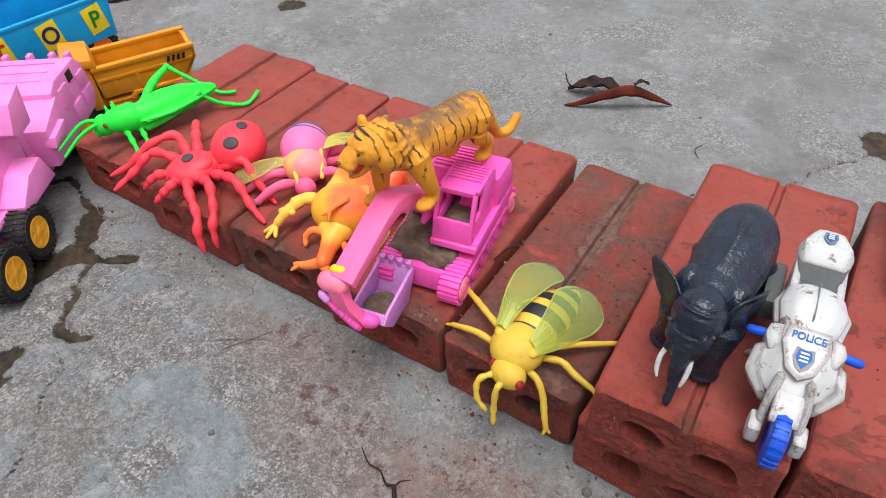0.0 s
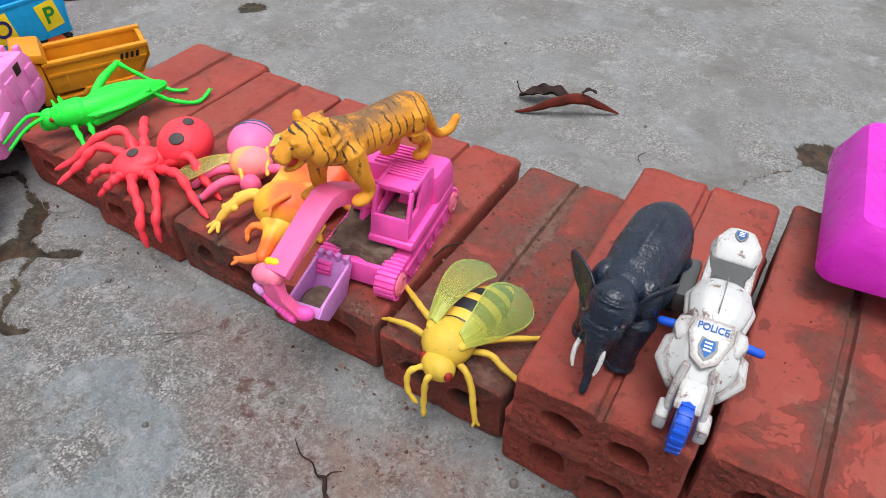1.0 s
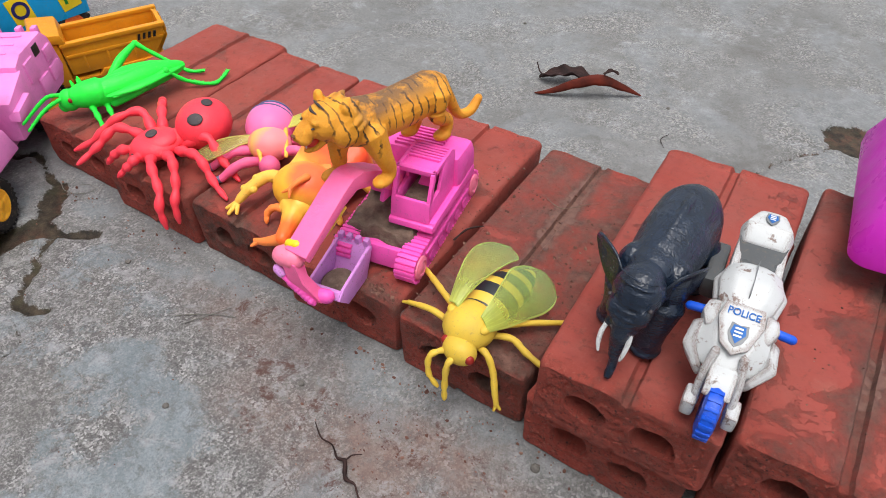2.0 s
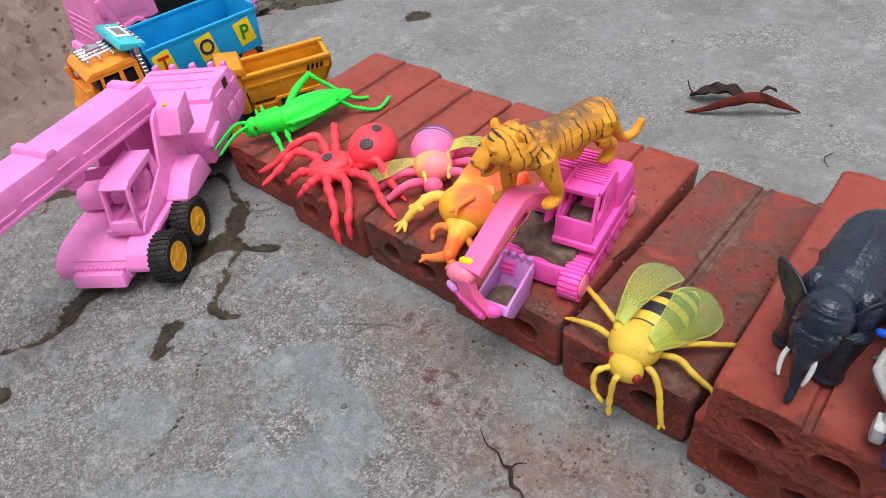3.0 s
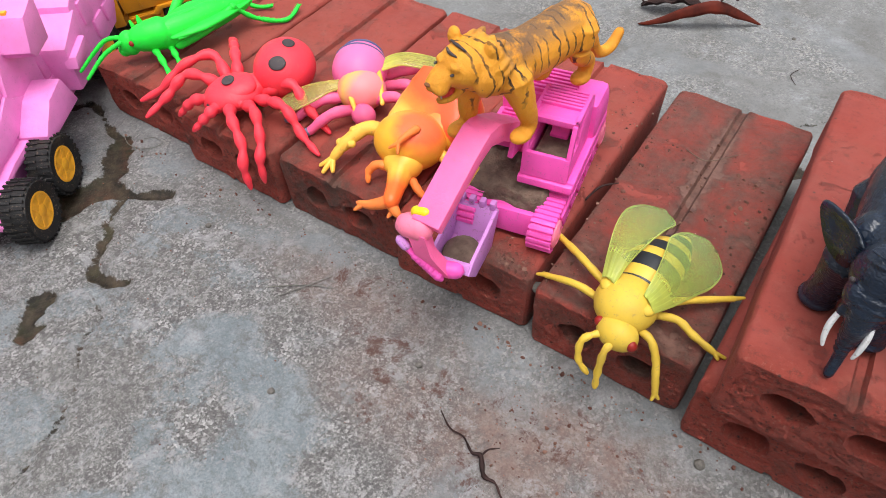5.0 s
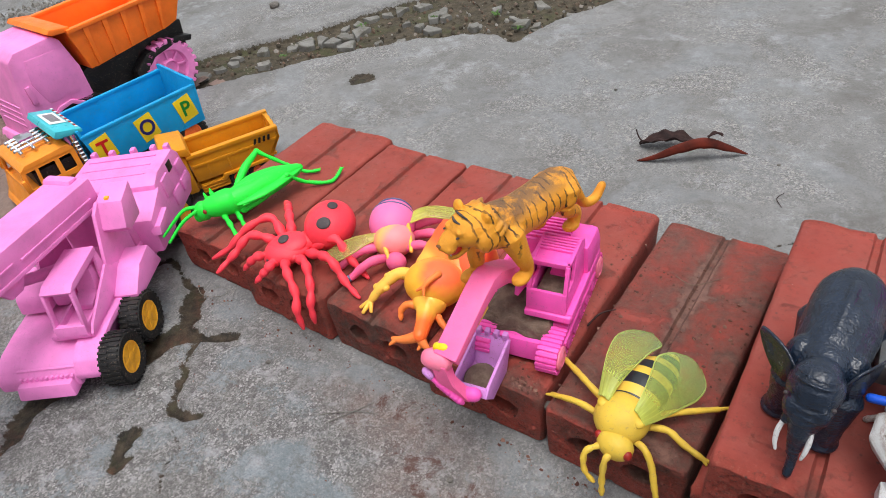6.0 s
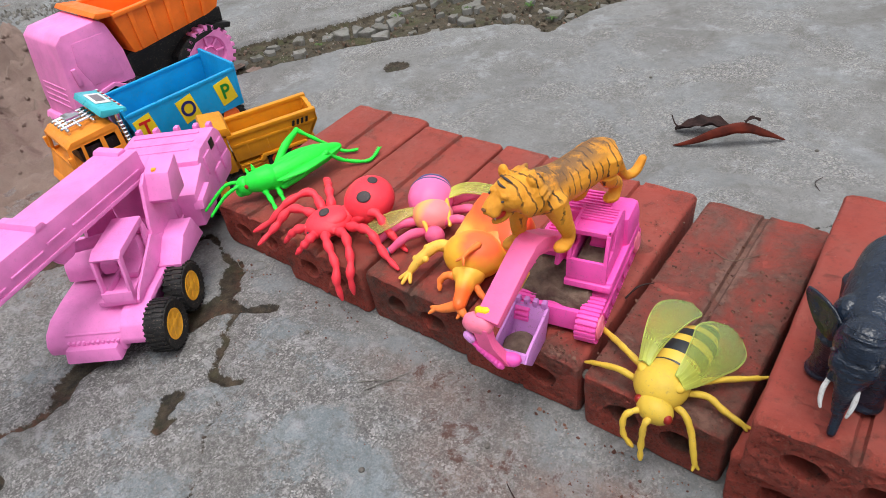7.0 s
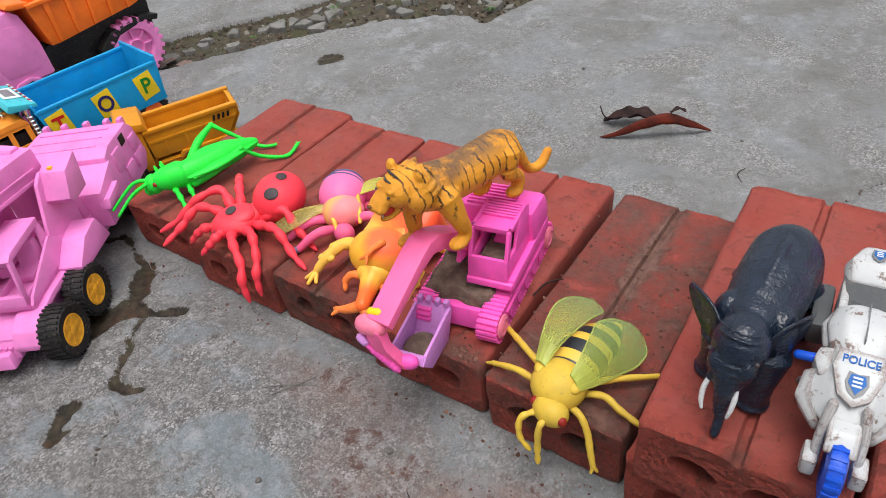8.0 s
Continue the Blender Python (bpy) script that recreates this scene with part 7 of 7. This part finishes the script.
    bm = prism(B(), [(-12, -11), (-12, 11), (-2, 13), (12, 8), (17, 0), (12, -8), (-2, -13)], -2.0, 1.0, "z", 0.8)
    bmesh.ops.transform(bm, matrix=panel_pose, verts=bm.verts)
    screen = part("nose_panel", bm, W, fairing)
    def shield(parent, m, k):
        bm = prism(B(), [(-6 * k, -5 * k), (-5 * k, 0), (-6 * k, 5 * k), (0, 6 * k), (5 * k, 4 * k), (8 * k, 0), (5 * k, -4 * k), (0, -6 * k)], 0, 0.5, "z", 0)
        bmesh.ops.transform(bm, matrix=m, verts=bm.verts)
        sh = part("badge", bm, M_GREYWIN, parent, "grey rimmed badge")
        bm = prism(B(), [(-4.6 * k, -3.6 * k), (-4.6 * k, 3.6 * k), (0, 4.6 * k), (6 * k, 0), (0, -4.6 * k)], 0.5, 0.8, "z", 0)
        bmesh.ops.transform(bm, matrix=m, verts=bm.verts)
        part("badge_field", bm, M_PRINTBLUE, sh, "blue badge field")
        for i in range(3):
            bm = box(B(), (-3.4 + i * 2.2) * k, (-2.4 + i * 2.2) * k, -2.4 * k, 2.4 * k, 0.8, 1.0, 0)
            bmesh.ops.transform(bm, matrix=m, verts=bm.verts)
            part("badge_bar", bm, M_CLEANWHITE, sh, "white printed bar")
    shield(screen, panel_pose @ Matrix.Translation((0.005, 0, 0.0011)), 0.95)
    lettering("print", "POLICE", 5.6, M_PRINTBLUE, screen, panel_pose @ Matrix.Translation((-0.0065, 0, 0.0013)) @ Matrix.Rotation(radians(90), 4, "Z"), "blue printed word")
    # tank and seat
    bm = loft(B(), [sec(-28, 49, 5, 46, 11, 38, 9), sec(-20, 55, 9, 50, 17, 40, 13), sec(-6, 57.5, 11, 51, 20, 40, 15), sec(6, 54, 9.5, 49, 17, 40, 13), sec(13, 49, 6, 45, 12, 40, 9)])
    bevelled(bm, bm.faces, 0.0024, 3)
    tank = part("fuel_tank", bm, W, t, "", 40)
    part("seam", box(B(), -22, 6, 1.7, 2.3, 54, 57.7, 0.2), M_GREYWIN, tank, "grey seam along the tank")
    for s in (1, -1):
        bm = loft(B(), [[(-22, 2 + 11 * s, 50), (-22, 2 + 17 * s, 46), (-22, 2 + 15 * s, 38), (-22, 2 + 9 * s, 40)], [(-8, 2 + 13 * s, 54), (-8, 2 + 22 * s, 48), (-8, 2 + 20 * s, 37), (-8, 2 + 10 * s, 39)], [(6, 2 + 12 * s, 50), (6, 2 + 19 * s, 45), (6, 2 + 17 * s, 37), (6, 2 + 9 * s, 39)]])
        bevelled(bm, bm.faces, 0.0016, 2)
        part("tank_shoulder", bm, W, tank, "", 40)
    part("frame", prism(B(), [(-46, 24), (-50, 44), (-20, 46), (22, 44), (30, 24), (10, 14), (-24, 14)], -7, 11, "y", 3), W, t)
    bm = loft(B(), [[(-22, -8, 48), (-22, 12, 48), (-22, 12, 44), (-22, -8, 44)], [(-46, -13, 52), (-46, 17, 52), (-46, 16, 46), (-46, -12, 46)]])
    part("saddle", bm, M_SMOKE, t, "smoky grey saddle")
    for s in (1, -1):
        y = 2 + 13 * s
        bm = prism(B(), [(-40, 28), (-48, 50), (-18, 50), (-14, 42), (-26, 28)], y - 2.5, y + 2.5, "y", 1.5)
        part("rear_side", bm, W, t)
    bm = loft(B(), [[(-42, -10, 52), (-42, 14, 52), (-42, 17, 48), (-42, 14, 44), (-42, -10, 44), (-42, -13, 48)], [(-52, -12, 60), (-52, 16, 60), (-52, 19, 53), (-52, 14, 46), (-52, -10, 46), (-52, -15, 53)], [(-64, -6, 60), (-64, 10, 60), (-64, 13, 55), (-64, 9, 50), (-64, -5, 50), (-64, -9, 55)], [(-69, -2, 57), (-69, 6, 57), (-69, 8, 55), (-69, 5, 53), (-69, -1, 53), (-69, -4, 55)]])
    bevelled(bm, bm.faces, 0.0015, 2)
    tail = part("tail_box", bm, W, t, "", 30)
    shield(tail, Matrix.Translation((-0.0575, 0.002, 0.0606)), 0.72)
    for s in (1, -1):
        bm = tube(B(), [(14, 2 + 18 * s, 44), (13, 2 + 30 * s, 42)], [2.6, 2.6], 10, 3)
        part("handlebar", bm, M_BLUEPART, t, "blue handle grip", 180)
    part("pannier", box(B(), -50, -14, -26, -15, 24, 40, 3), M_SMOKE, t, "dark grey side box")
    part("exhaust", tube(B(), [(-46, 18, 18), (-12, 17, 16)], [4.5, 4], 12, 3), W, t, "", 180)
    part("side_stand", tube(B(), [(-4, -6, 16), (-6, -22, 1.4)], [2, 2], 8, 3), W, t, "", 180)


# --- magenta toy at the end of the row ---
def magenta_toy():
    t = thing("toy_tray", pose(0.246, 0.134, 0.1095, 0, 0, 7), "glossy magenta plastic toy body with a ridged top", "toy")
    part("base", box(B(), 50, 150, 60, 118, 0, 26, 4), M_MAGENTA, t)
    bm = B()
    levels = [(0, 23, 12), (0, 31, 12), (10, 59, 10), (12, 61, 9), (13, 62.5, 8)]
    rings = []
    for inset, z, r in levels:
        ring = []
        for cx, cy, a0 in ((200 - inset - r, 150 - inset - r, 0), (inset + r, 150 - inset - r, 90), (inset + r, inset + r, 180), (200 - inset - r, inset + r, 270)):
            for i in range(6):
                a = radians(a0 + 18 * i)
                ring.append(bm.verts.new(Vector((cx + r * math.cos(a), cy + r * math.sin(a), z)) * 0.001))
        rings.append(ring)
    n = len(rings[0])
    for q, w in zip(rings, rings[1:]):
        for i in range(n):
            bm.faces.new((q[i], q[(i + 1) % n], w[(i + 1) % n], w[i]))
    bm.faces.new(rings[0][::-1])
    bm.faces.new(rings[-1])
    part("shell", bm, M_MAGENTA, t, "", 40)


for build in (crane, dump_truck, tipper, big_truck, excavator, motorbike, magenta_toy):
    build()


# ---- sand, leaves, rubble and crumbs ----
def sand_pile():
    xs, ys = np.arange(-2.1, -0.66, 0.0065), np.arange(-0.75, 0.36, 0.0065)
    gx, gy = np.meshgrid(xs, ys)
    h = 0.085 * np.exp(-((gx + 1.30) / 0.22) ** 2 - ((gy - 0.08) / 0.13) ** 2)
    h += 0.034 * np.exp(-((gx + 1.10) / 0.26) ** 2 - ((gy + 0.10) / 0.18) ** 2)
    h += 0.020 * np.exp(-((gx + 1.55) / 0.3) ** 2 - ((gy + 0.1) / 0.3) ** 2)
    rough = turbulence(gx, gy, 22, 5, 5) - 0.47
    clods = np.clip(turbulence(gx, gy, 40, 17, 5) - 0.48, 0, 1) + 0.6 * np.clip(value_noise(gx, gy, 75, 27) - 0.62, 0, 1)
    h += rough * (0.03 + 0.7 * h) + 0.075 * clods * np.clip(h * 40, 0, 1) + 0.008 * (turbulence(gx, gy, 90, 8, 3) - 0.45) - 0.0105
    h = np.maximum(h, -0.004)
    ny, nx = gx.shape
    idx = np.arange(nx * ny).reshape(ny, nx)
    quads = np.stack([idx[:-1, :-1], idx[:-1, 1:], idx[1:, 1:], idx[1:, :-1]], -1).reshape(-1, 4)
    keep = (h.reshape(-1)[quads] > -0.0035).any(axis=1)
    me = bpy.data.meshes.new("sand_pile")
    me.from_pydata(np.stack([gx, gy, h], -1).reshape(-1, 3), [], quads[keep])
    me.materials.append(M_SANDPILE)
    me.shade_smooth()
    tagged(new("sand_pile", me), "heap of damp brown sand spilled on concrete", "sand", kind="stuff")
    # broken clods lying on the slopes
    rng = random.Random(31)
    bm = bmesh.new()
    count = 0
    while count < 1500:
        i, j = rng.randrange(ny), rng.randrange(nx)
        if h[i, j] < 0.004 or rng.random() > 0.25 + 8 * h[i, j]:
            continue
        r = 0.0010 + 0.0042 * rng.random() ** 3
        m = pose(gx[i, j], gy[i, j], h[i, j] + r * 0.25, rng.uniform(0, 90), rng.uniform(0, 90), 0) @ Matrix.Diagonal((1, rng.uniform(0.6, 1), rng.uniform(0.5, 0.9), 1))
        for v in bmesh.ops.create_icosphere(bm, subdivisions=1, radius=r, matrix=m)["verts"]:
            v.co += noise.noise_vector(v.co * 200) * r * 0.5
        count += 1
    single("sand_clods", bm, M_SANDPILE, Matrix(), "crumbled clods of damp sand on the heap", "sand", kind="stuff", smooth=180)


def cell(points, i, reach):
    """The part of the plane nearest to point i, as a polygon."""
    x, y = points[i]
    poly = [(x + reach * math.cos(k * math.pi / 8), y + reach * math.sin(k * math.pi / 8)) for k in range(16)]
    for j, (a, b) in enumerate(points):
        d = math.hypot(a - x, b - y)
        if j == i or d > 2 * reach:
            continue
        nx, ny, off = (a - x) / d, (b - y) / d, d / 2
        out = []
        for p, q in zip(poly, poly[1:] + poly[:1]):
            sp, sq = (p[0] - x) * nx + (p[1] - y) * ny - off, (q[0] - x) * nx + (q[1] - y) * ny - off
            if sp <= 0:
                out.append(p)
            if sp * sq < 0:
                k = sp / (sp - sq)
                out.append((p[0] + (q[0] - p[0]) * k, p[1] + (q[1] - p[1]) * k))
        poly = out
    return poly


def flag(rng, poly, x, y, gap):
    """A broken slab piece: its outline drawn in by the gap, worn upper rim, slightly tilted."""
    bm = bmesh.new()
    pts = []
    for (a, b), (c, d) in zip(poly, poly[1:] + poly[:1]):
        for k in (0, 0.5):
            u, v = a + (c - a) * k - x, b + (d - b) * k - y
            r = math.hypot(u, v) + 1e-6
            s = max(0.3, 1 - gap / r) * rng.uniform(0.80, 1.0)
            pts.append((u * s, v * s))
    tx, ty = rng.uniform(-0.09, 0.09), rng.uniform(-0.09, 0.09)
    top = rng.uniform(-0.0085, -0.0015)
    rings = []
    for scale, z in ((1.0, -0.02), (1.0, top - 0.0015), (0.94, top)):
        rings.append([bm.verts.new((u * scale, v * scale, z + (tx * u + ty * v if z > -0.01 else 0))) for u, v in pts])
    n = len(pts)
    for q, w in zip(rings, rings[1:]):
        for i in range(n):
            bm.faces.new((q[i], q[(i + 1) % n], w[(i + 1) % n], w[i]))
    bm.faces.new(rings[-1])
    return mesh_of("concrete_fragment", bm, M_FLAKE, 30)


def broken_strip():
    rng = random.Random(12)
    poly = STRIP_LOW + STRIP_HIGH[::-1]
    seeds, tries = [], 0
    while len(seeds) < 420 and tries < 9000:
        tries += 1
        x, y = rng.uniform(-1.1, 0.35), rng.uniform(0.1, 1.6)
        ax, ay = np.array([x]), np.array([y])
        if not in_polygon(ax, ay, poly)[0]:
            continue
        apart = 0.055 if y > 0.85 else rng.choice((0.014, 0.02, 0.032))
        if any(math.hypot(x - a, y - b) < apart for a, b in seeds):
            continue
        seeds.append((x, y))
    for i, (x, y) in enumerate(seeds):
        ax, ay = np.array([x]), np.array([y])
        edge = min(line_distance(ax, ay, STRIP_LOW)[0], line_distance(ax, ay, STRIP_HIGH)[0])
        if rng.random() < (0.12 if y > 0.85 else 0.70) or edge < 0.006:
            continue
        shape = cell(seeds, i, min(0.07, edge + 0.014))
        if len(shape) < 3:
            continue
        ob = new("concrete_fragment", flag(rng, shape, x, y, rng.uniform(0.0015, 0.005)))
        ob.parent = ground
        ob.matrix_basis = pose(x, y, 0)
    # loose gravel between them
    bm = bmesh.new()
    count = 0
    while count < 2600:
        x, y = rng.uniform(-1.1, 0.3), rng.uniform(0.1, 1.6)
        ax, ay = np.array([x]), np.array([y])
        if not in_polygon(ax, ay, poly)[0]:
            continue
        r = 0.001 + 0.0045 * rng.random() ** 3
        bmesh.ops.create_icosphere(bm, subdivisions=1, radius=r, matrix=pose(x, y, -0.0125 + r * 0.5, rng.uniform(0, 90), rng.uniform(0, 90), 0) @ Matrix.Diagonal((1, rng.uniform(0.6, 1), rng.uniform(0.3, 0.6), 1)))
        count += 1
    single("gravel", bm, M_GRAVEL, Matrix(), "loose grey gravel in the broken strip", "gravel", kind="stuff", smooth=0)
    # rubble line further off
    bm = bmesh.new()
    for i in range(420):
        t = rng.random()
        x, y = -1.76 + 0.22 * t + rng.gauss(0, 0.035), 0.25 + 0.34 * t + rng.gauss(0, 0.03)
        r = rng.uniform(0.002, 0.009)
        bmesh.ops.create_icosphere(bm, subdivisions=1, radius=r, matrix=pose(x, y, r * 0.35, rng.uniform(0, 90), rng.uniform(0, 90), 0) @ Matrix.Diagonal((1, rng.uniform(0.5, 1), rng.uniform(0.15, 0.4), 1)))
    single("rubble", bm, M_RUBBLE, Matrix(), "small heap of broken rubble on the yard", "rubble", kind="stuff", smooth=0)


def weed(x, y, size, seed):
    rng = random.Random(seed)
    t = thing("weed", pose(x, y, -0.006), "small green weed growing in broken concrete", "plant", "weeds")
    for _ in range(9):
        a, l = rng.uniform(0, 6.28), size * rng.uniform(0.5, 1.0)
        bm = tube(B(), [(0, 0, 0), (l * 0.5 * math.cos(a), l * 0.5 * math.sin(a), l * 0.5), (l * math.cos(a), l * math.sin(a), l * 0.45)], [0.8, size * 0.12, 0.8], 8, 4, 0.2)
        part("leaf", bm, M_WEED, t, "", 180)


def leaf_blade(spine, widths, curl, mat, label, seed, wavy=0.22, ribbed=False):
    """A dead leaf: blade folded along its midrib with a wavy, curled margin."""
    path = smooth_path(mm(*spine), 8)
    bm = bmesh.new()
    rows, count = [], len(path)
    for i, p in enumerate(path):
        f = i / (count - 1) * (len(widths) - 1)
        j = min(int(f), len(widths) - 2)
        w = (widths[j] * (1 - f + j) + widths[j + 1] * (f - j)) * 0.001
        d = (path[min(i + 1, count - 1)] - path[max(i - 1, 0)]).normalized()
        side = d.cross(Vector((0, 0, 1))).normalized()
        up = side.cross(d)
        wave = wavy * math.sin(i * 0.9 + seed) * w
        rows.append([bm.verts.new(p + side * (w * k * (1 - 0.25 * abs(k))) + up * (curl * w * abs(k) ** 1.5 + wave * abs(k) * (1 if k > 0 else -1) + (0.0016 * math.sin(11 * k + 0.5 * i) if ribbed else 0.0))) for k in (-1, -0.75, -0.5, -0.25, 0, 0.25, 0.5, 0.75, 1)])
    for a, b in zip(rows, rows[1:]):
        for i in range(8):
            bm.faces.new((a[i], a[i + 1], b[i + 1], b[i]))
    ob = single("dry_leaf", bm, mat, Matrix(), label, "leaf", "dead leaves", smooth=180)
    s = ob.modifiers.new("thickness", "SOLIDIFY")
    s.thickness = 0.0008
    return ob


def dry_leaves():
    leaf_blade([(-102, 398, 2), (-84, 405, 10), (-60, 417, 24), (-36, 431, 30), (-14, 446, 18), (6, 460, 2)], [0.8, 4.5, 8.0, 9.0, 6, 0.8], -1.2, M_LEAF, "curled reddish brown dead leaf on concrete", 1, 0.05)
    leaf_blade([(-112, 430, 4), (-100, 432, 9), (-84, 438, 13), (-66, 446, 12), (-54, 452, 6)], [1.5, 10, 15, 13, 3], 0.35, M_LEAF_DARK, "shrivelled dark ribbed dead leaf beside a brown one", 3, 0.1, True)
    leaf_blade([(-33, 433, 29), (-27, 438, 33), (-20, 442, 29)], [3, 4, 3], 0.5, M_LEAF_DARK, "small dark curled leaf tip", 5)
    twig([(-122, 440, 16), (-116, 436, 8), (-108, 434, 4)], [0.7, 0.9, 1.0], "dry dark leaf stalk on the concrete")


def twig(pts, r, label, mat=None):
    bm = tube(B(), pts, r, 7, 6, 1.0, 0.2)
    single("twig", bm, mat or M_LEAF_DARK, Matrix(), label, "twig", "twigs", smooth=180)


def crumbs():
    rng = random.Random(4)
    bm = bmesh.new()
    def drop(x, y, z, r):
        bits = bmesh.ops.create_icosphere(bm, subdivisions=1, radius=r, matrix=pose(x, y, z + r * 0.3, rng.uniform(0, 90), rng.uniform(0, 90), 0) @ Matrix.Diagonal((1, rng.uniform(0.5, 1), rng.uniform(0.4, 0.8), 1)))
        mid = Vector((x, y, z + r * 0.3))
        for v in bits["verts"]:
            v.co = mid + (v.co - mid) * rng.uniform(0.6, 1.25)
    for cx, cy, sx, sy, z, n, big in (
        (0.08, 0.12, 0.014, 0.05, 0.0546, 60, 0.0026), (0.03, 0.16, 0.025, 0.05, 0.0546, 160, 0.0016), (0.004, 0.1, 0.006, 0.08, 0.0546, 90, 0.0026), (0.075, 0.03, 0.02, 0.02, 0.0546, 120, 0.0012),
        (-0.02, 0.01, 0.012, 0.006, 0.0548, 70, 0.0024), (-0.03, 0.14, 0.012, 0.05, 0.0548, 120, 0.0014), (0.17, 0.10, 0.03, 0.08, 0.109, 30, 0.0012), (0.26, 0.04, 0.02, 0.03, 0.109, 40, 0.0012), (-0.3, 0.1, 0.1, 0.07, 0.0548, 70, 0.0011),
        (0.06, -0.05, 0.03, 0.012, 0.0002, 45, 0.0019), (0.02, -0.075, 0.03, 0.014, 0.0002, 45, 0.0017), (-0.15, -0.1, 0.15, 0.06, 0.0002, 40, 0.0009), (-0.35, -0.12, 0.1, 0.05, 0.0002, 40, 0.0010),
        (0.06, 0.10, 0.03, 0.05, 0.0546, 200, 0.0015), (0.085, 0.07, 0.015, 0.03, 0.0546, 110, 0.0019), (0.02, 0.18, 0.02, 0.03, 0.0546, 60, 0.0012),
        (-0.05, 0.02, 0.035, 0.02, 0.0548, 160, 0.0015), (0.245, 0.12, 0.01, 0.06, 0.109, 40, 0.0013),
        (0.03, -0.08, 0.06, 0.03, 0.0002, 40, 0.0010), (0.10, -0.045, 0.035, 0.015, 0.0002, 30, 0.0014), (-0.2, -0.02, 0.1, 0.01, 0.0002, 40, 0.0012),
        (0.06, -0.012, 0.09, 0.005, 0.0002, 110, 0.0022), (-0.35, -0.012, 0.09, 0.006, 0.0002, 60, 0.002), (-0.17, 0.1, 0.03, 0.06, 0.0548, 60, 0.0012),
    ):
        for _ in range(n):
            x, y = rng.gauss(cx, sx), rng.gauss(cy, sy)
            if z > 0.05 and not (0.006 < y < 0.228):
                continue
            if 0.05 < z < 0.1 and (0.104 < x or (-0.008 < x < -0.001)):
                continue
            if z < 0.01 and y > -0.008:
                continue
            if z > 0.1 and not (0.130 < x < 0.212 or 0.234 < x < 0.33):
                continue
            drop(x, y, z, 0.0005 + (big * (0.92 if z > 0.05 else 1.0) - 0.0005) * rng.random() ** 2)
    single("soil_crumbs", bm, M_CRUMB, Matrix(), "scattered crumbs of brown soil and sand", "soil", kind="stuff", smooth=0)
    for x, y, z, r in ((-0.002, 0.012, 0.04, 0.0045), (0.13, -0.022, 0, 0.0035), (-1.0, 0.634, 0, 0.011), (-0.27, -0.05, 0, 0.0025), (-0.05, -0.06, 0, 0.0025), (0.042, 0.452, 0, 0.0022), (-0.2, 0.55, 0, 0.0022), (-0.12, -0.13, 0, 0.0025)):
        bm = bmesh.new()
        bmesh.ops.create_icosphere(bm, subdivisions=2, radius=r)
        for v in bm.verts:
            v.co *= 1 + 0.25 * noise.noise(v.co * 300 + Vector((x * 50, y * 50, 0)))
            v.co.z *= 0.7
        single("pebble", bm, M_PEBBLE, pose(x, y, z + r * 0.35, 0, 0, x * 900), "small grey brown pebble", "pebble", "pebbles", smooth=180)


def column():
    t = thing("white_column", pose(-2.09, 0.20, 0), "stained white painted round column with a flared foot", "column")
    part("shaft", lathe(B(), [(134, 40), (128, 110), (123, 400), (120, 900)], 40), M_POT, t, "", 60)
    part("foot", lathe(B(), [(148, -5), (149, 6), (146, 14), (139, 22), (134, 42)], 40), M_POT, t, "", 60)


sand_pile()
broken_strip()
for i, (x, y, s) in enumerate(((-0.52, 0.74, 16), (-0.74, 0.62, 14), (-0.63, 0.70, 10), (-0.45, 0.70, 12), (-0.30, 1.02, 14), (-0.80, 0.47, 10))):
    weed(x, y, s, i)
dry_leaves()
twig([(-18, -79, 1.5), (-6, -86, 2), (4, -86, 2), (14, -92, 3), (20, -91, 3), (28, -100, 2.4), (36, -100, 2), (45, -106, 2), (60, -110, 1.5)], [0.3, 0.6, 0.5, 0.9, 1.6, 1.5, 0.7, 0.7, 0.3], "thin dark dry twig on the concrete")
twig([(20, -92, 2.6), (22, -86, 5), (27, -81, 4)], [0.7, 0.6, 0.3], "short dark dry twig on the concrete")
twig([(30, 172, 57), (44, 166, 58), (52, 172, 57), (64, 186, 57)], [0.3, 0.45, 0.35, 0.2], "thin dry root lying on a brick", M_SOIL)
twig([(-8, 86, 57), (-4, 100, 60), (4, 112, 58)], [0.7, 0.9, 0.5], "thin dry root lying on a brick")
twig([(-185, -70, 1.5), (-160, -52, 2), (-140, -42, 1.5)], [0.35, 0.4, 0.25], "pale dry grass blade on the concrete", M_FLAKE)
twig([(-172, -72, 1.5), (-158, -50, 2), (-150, -35, 1.5)], [0.35, 0.4, 0.25], "pale dry grass blade on the concrete", M_FLAKE)
twig([(62, 402, 1.5), (58, 388, 2), (66, 376, 1.5)], [0.3, 0.4, 0.3], "thin dry straw on the concrete", M_LEAF_DARK)
# raised grey curl added in place of a curl-shaped scratch in the slab
twig([(-422, -16, 1.6), (-409, -21, 1.6), (-395, -18, 1.6), (-385, -10, 1.6), (-386, -2, 1.6), (-397, -2, 1.6), (-404, -8, 1.6)], [0.3] * 7, "thin grey curl standing for a curved scratch in the concrete", M_FLAKE)
crumbs()
column()

# unseen wall added behind the viewer to block low sky and bounce some light
bm = box(B(), -7000, 6000, -4700, -4500, -20, 3000, 5)
single("wall_south", bm, M_PLASTER, Matrix(), "unseen plain plaster wall added to block low sky light", "wall", kind="structure")
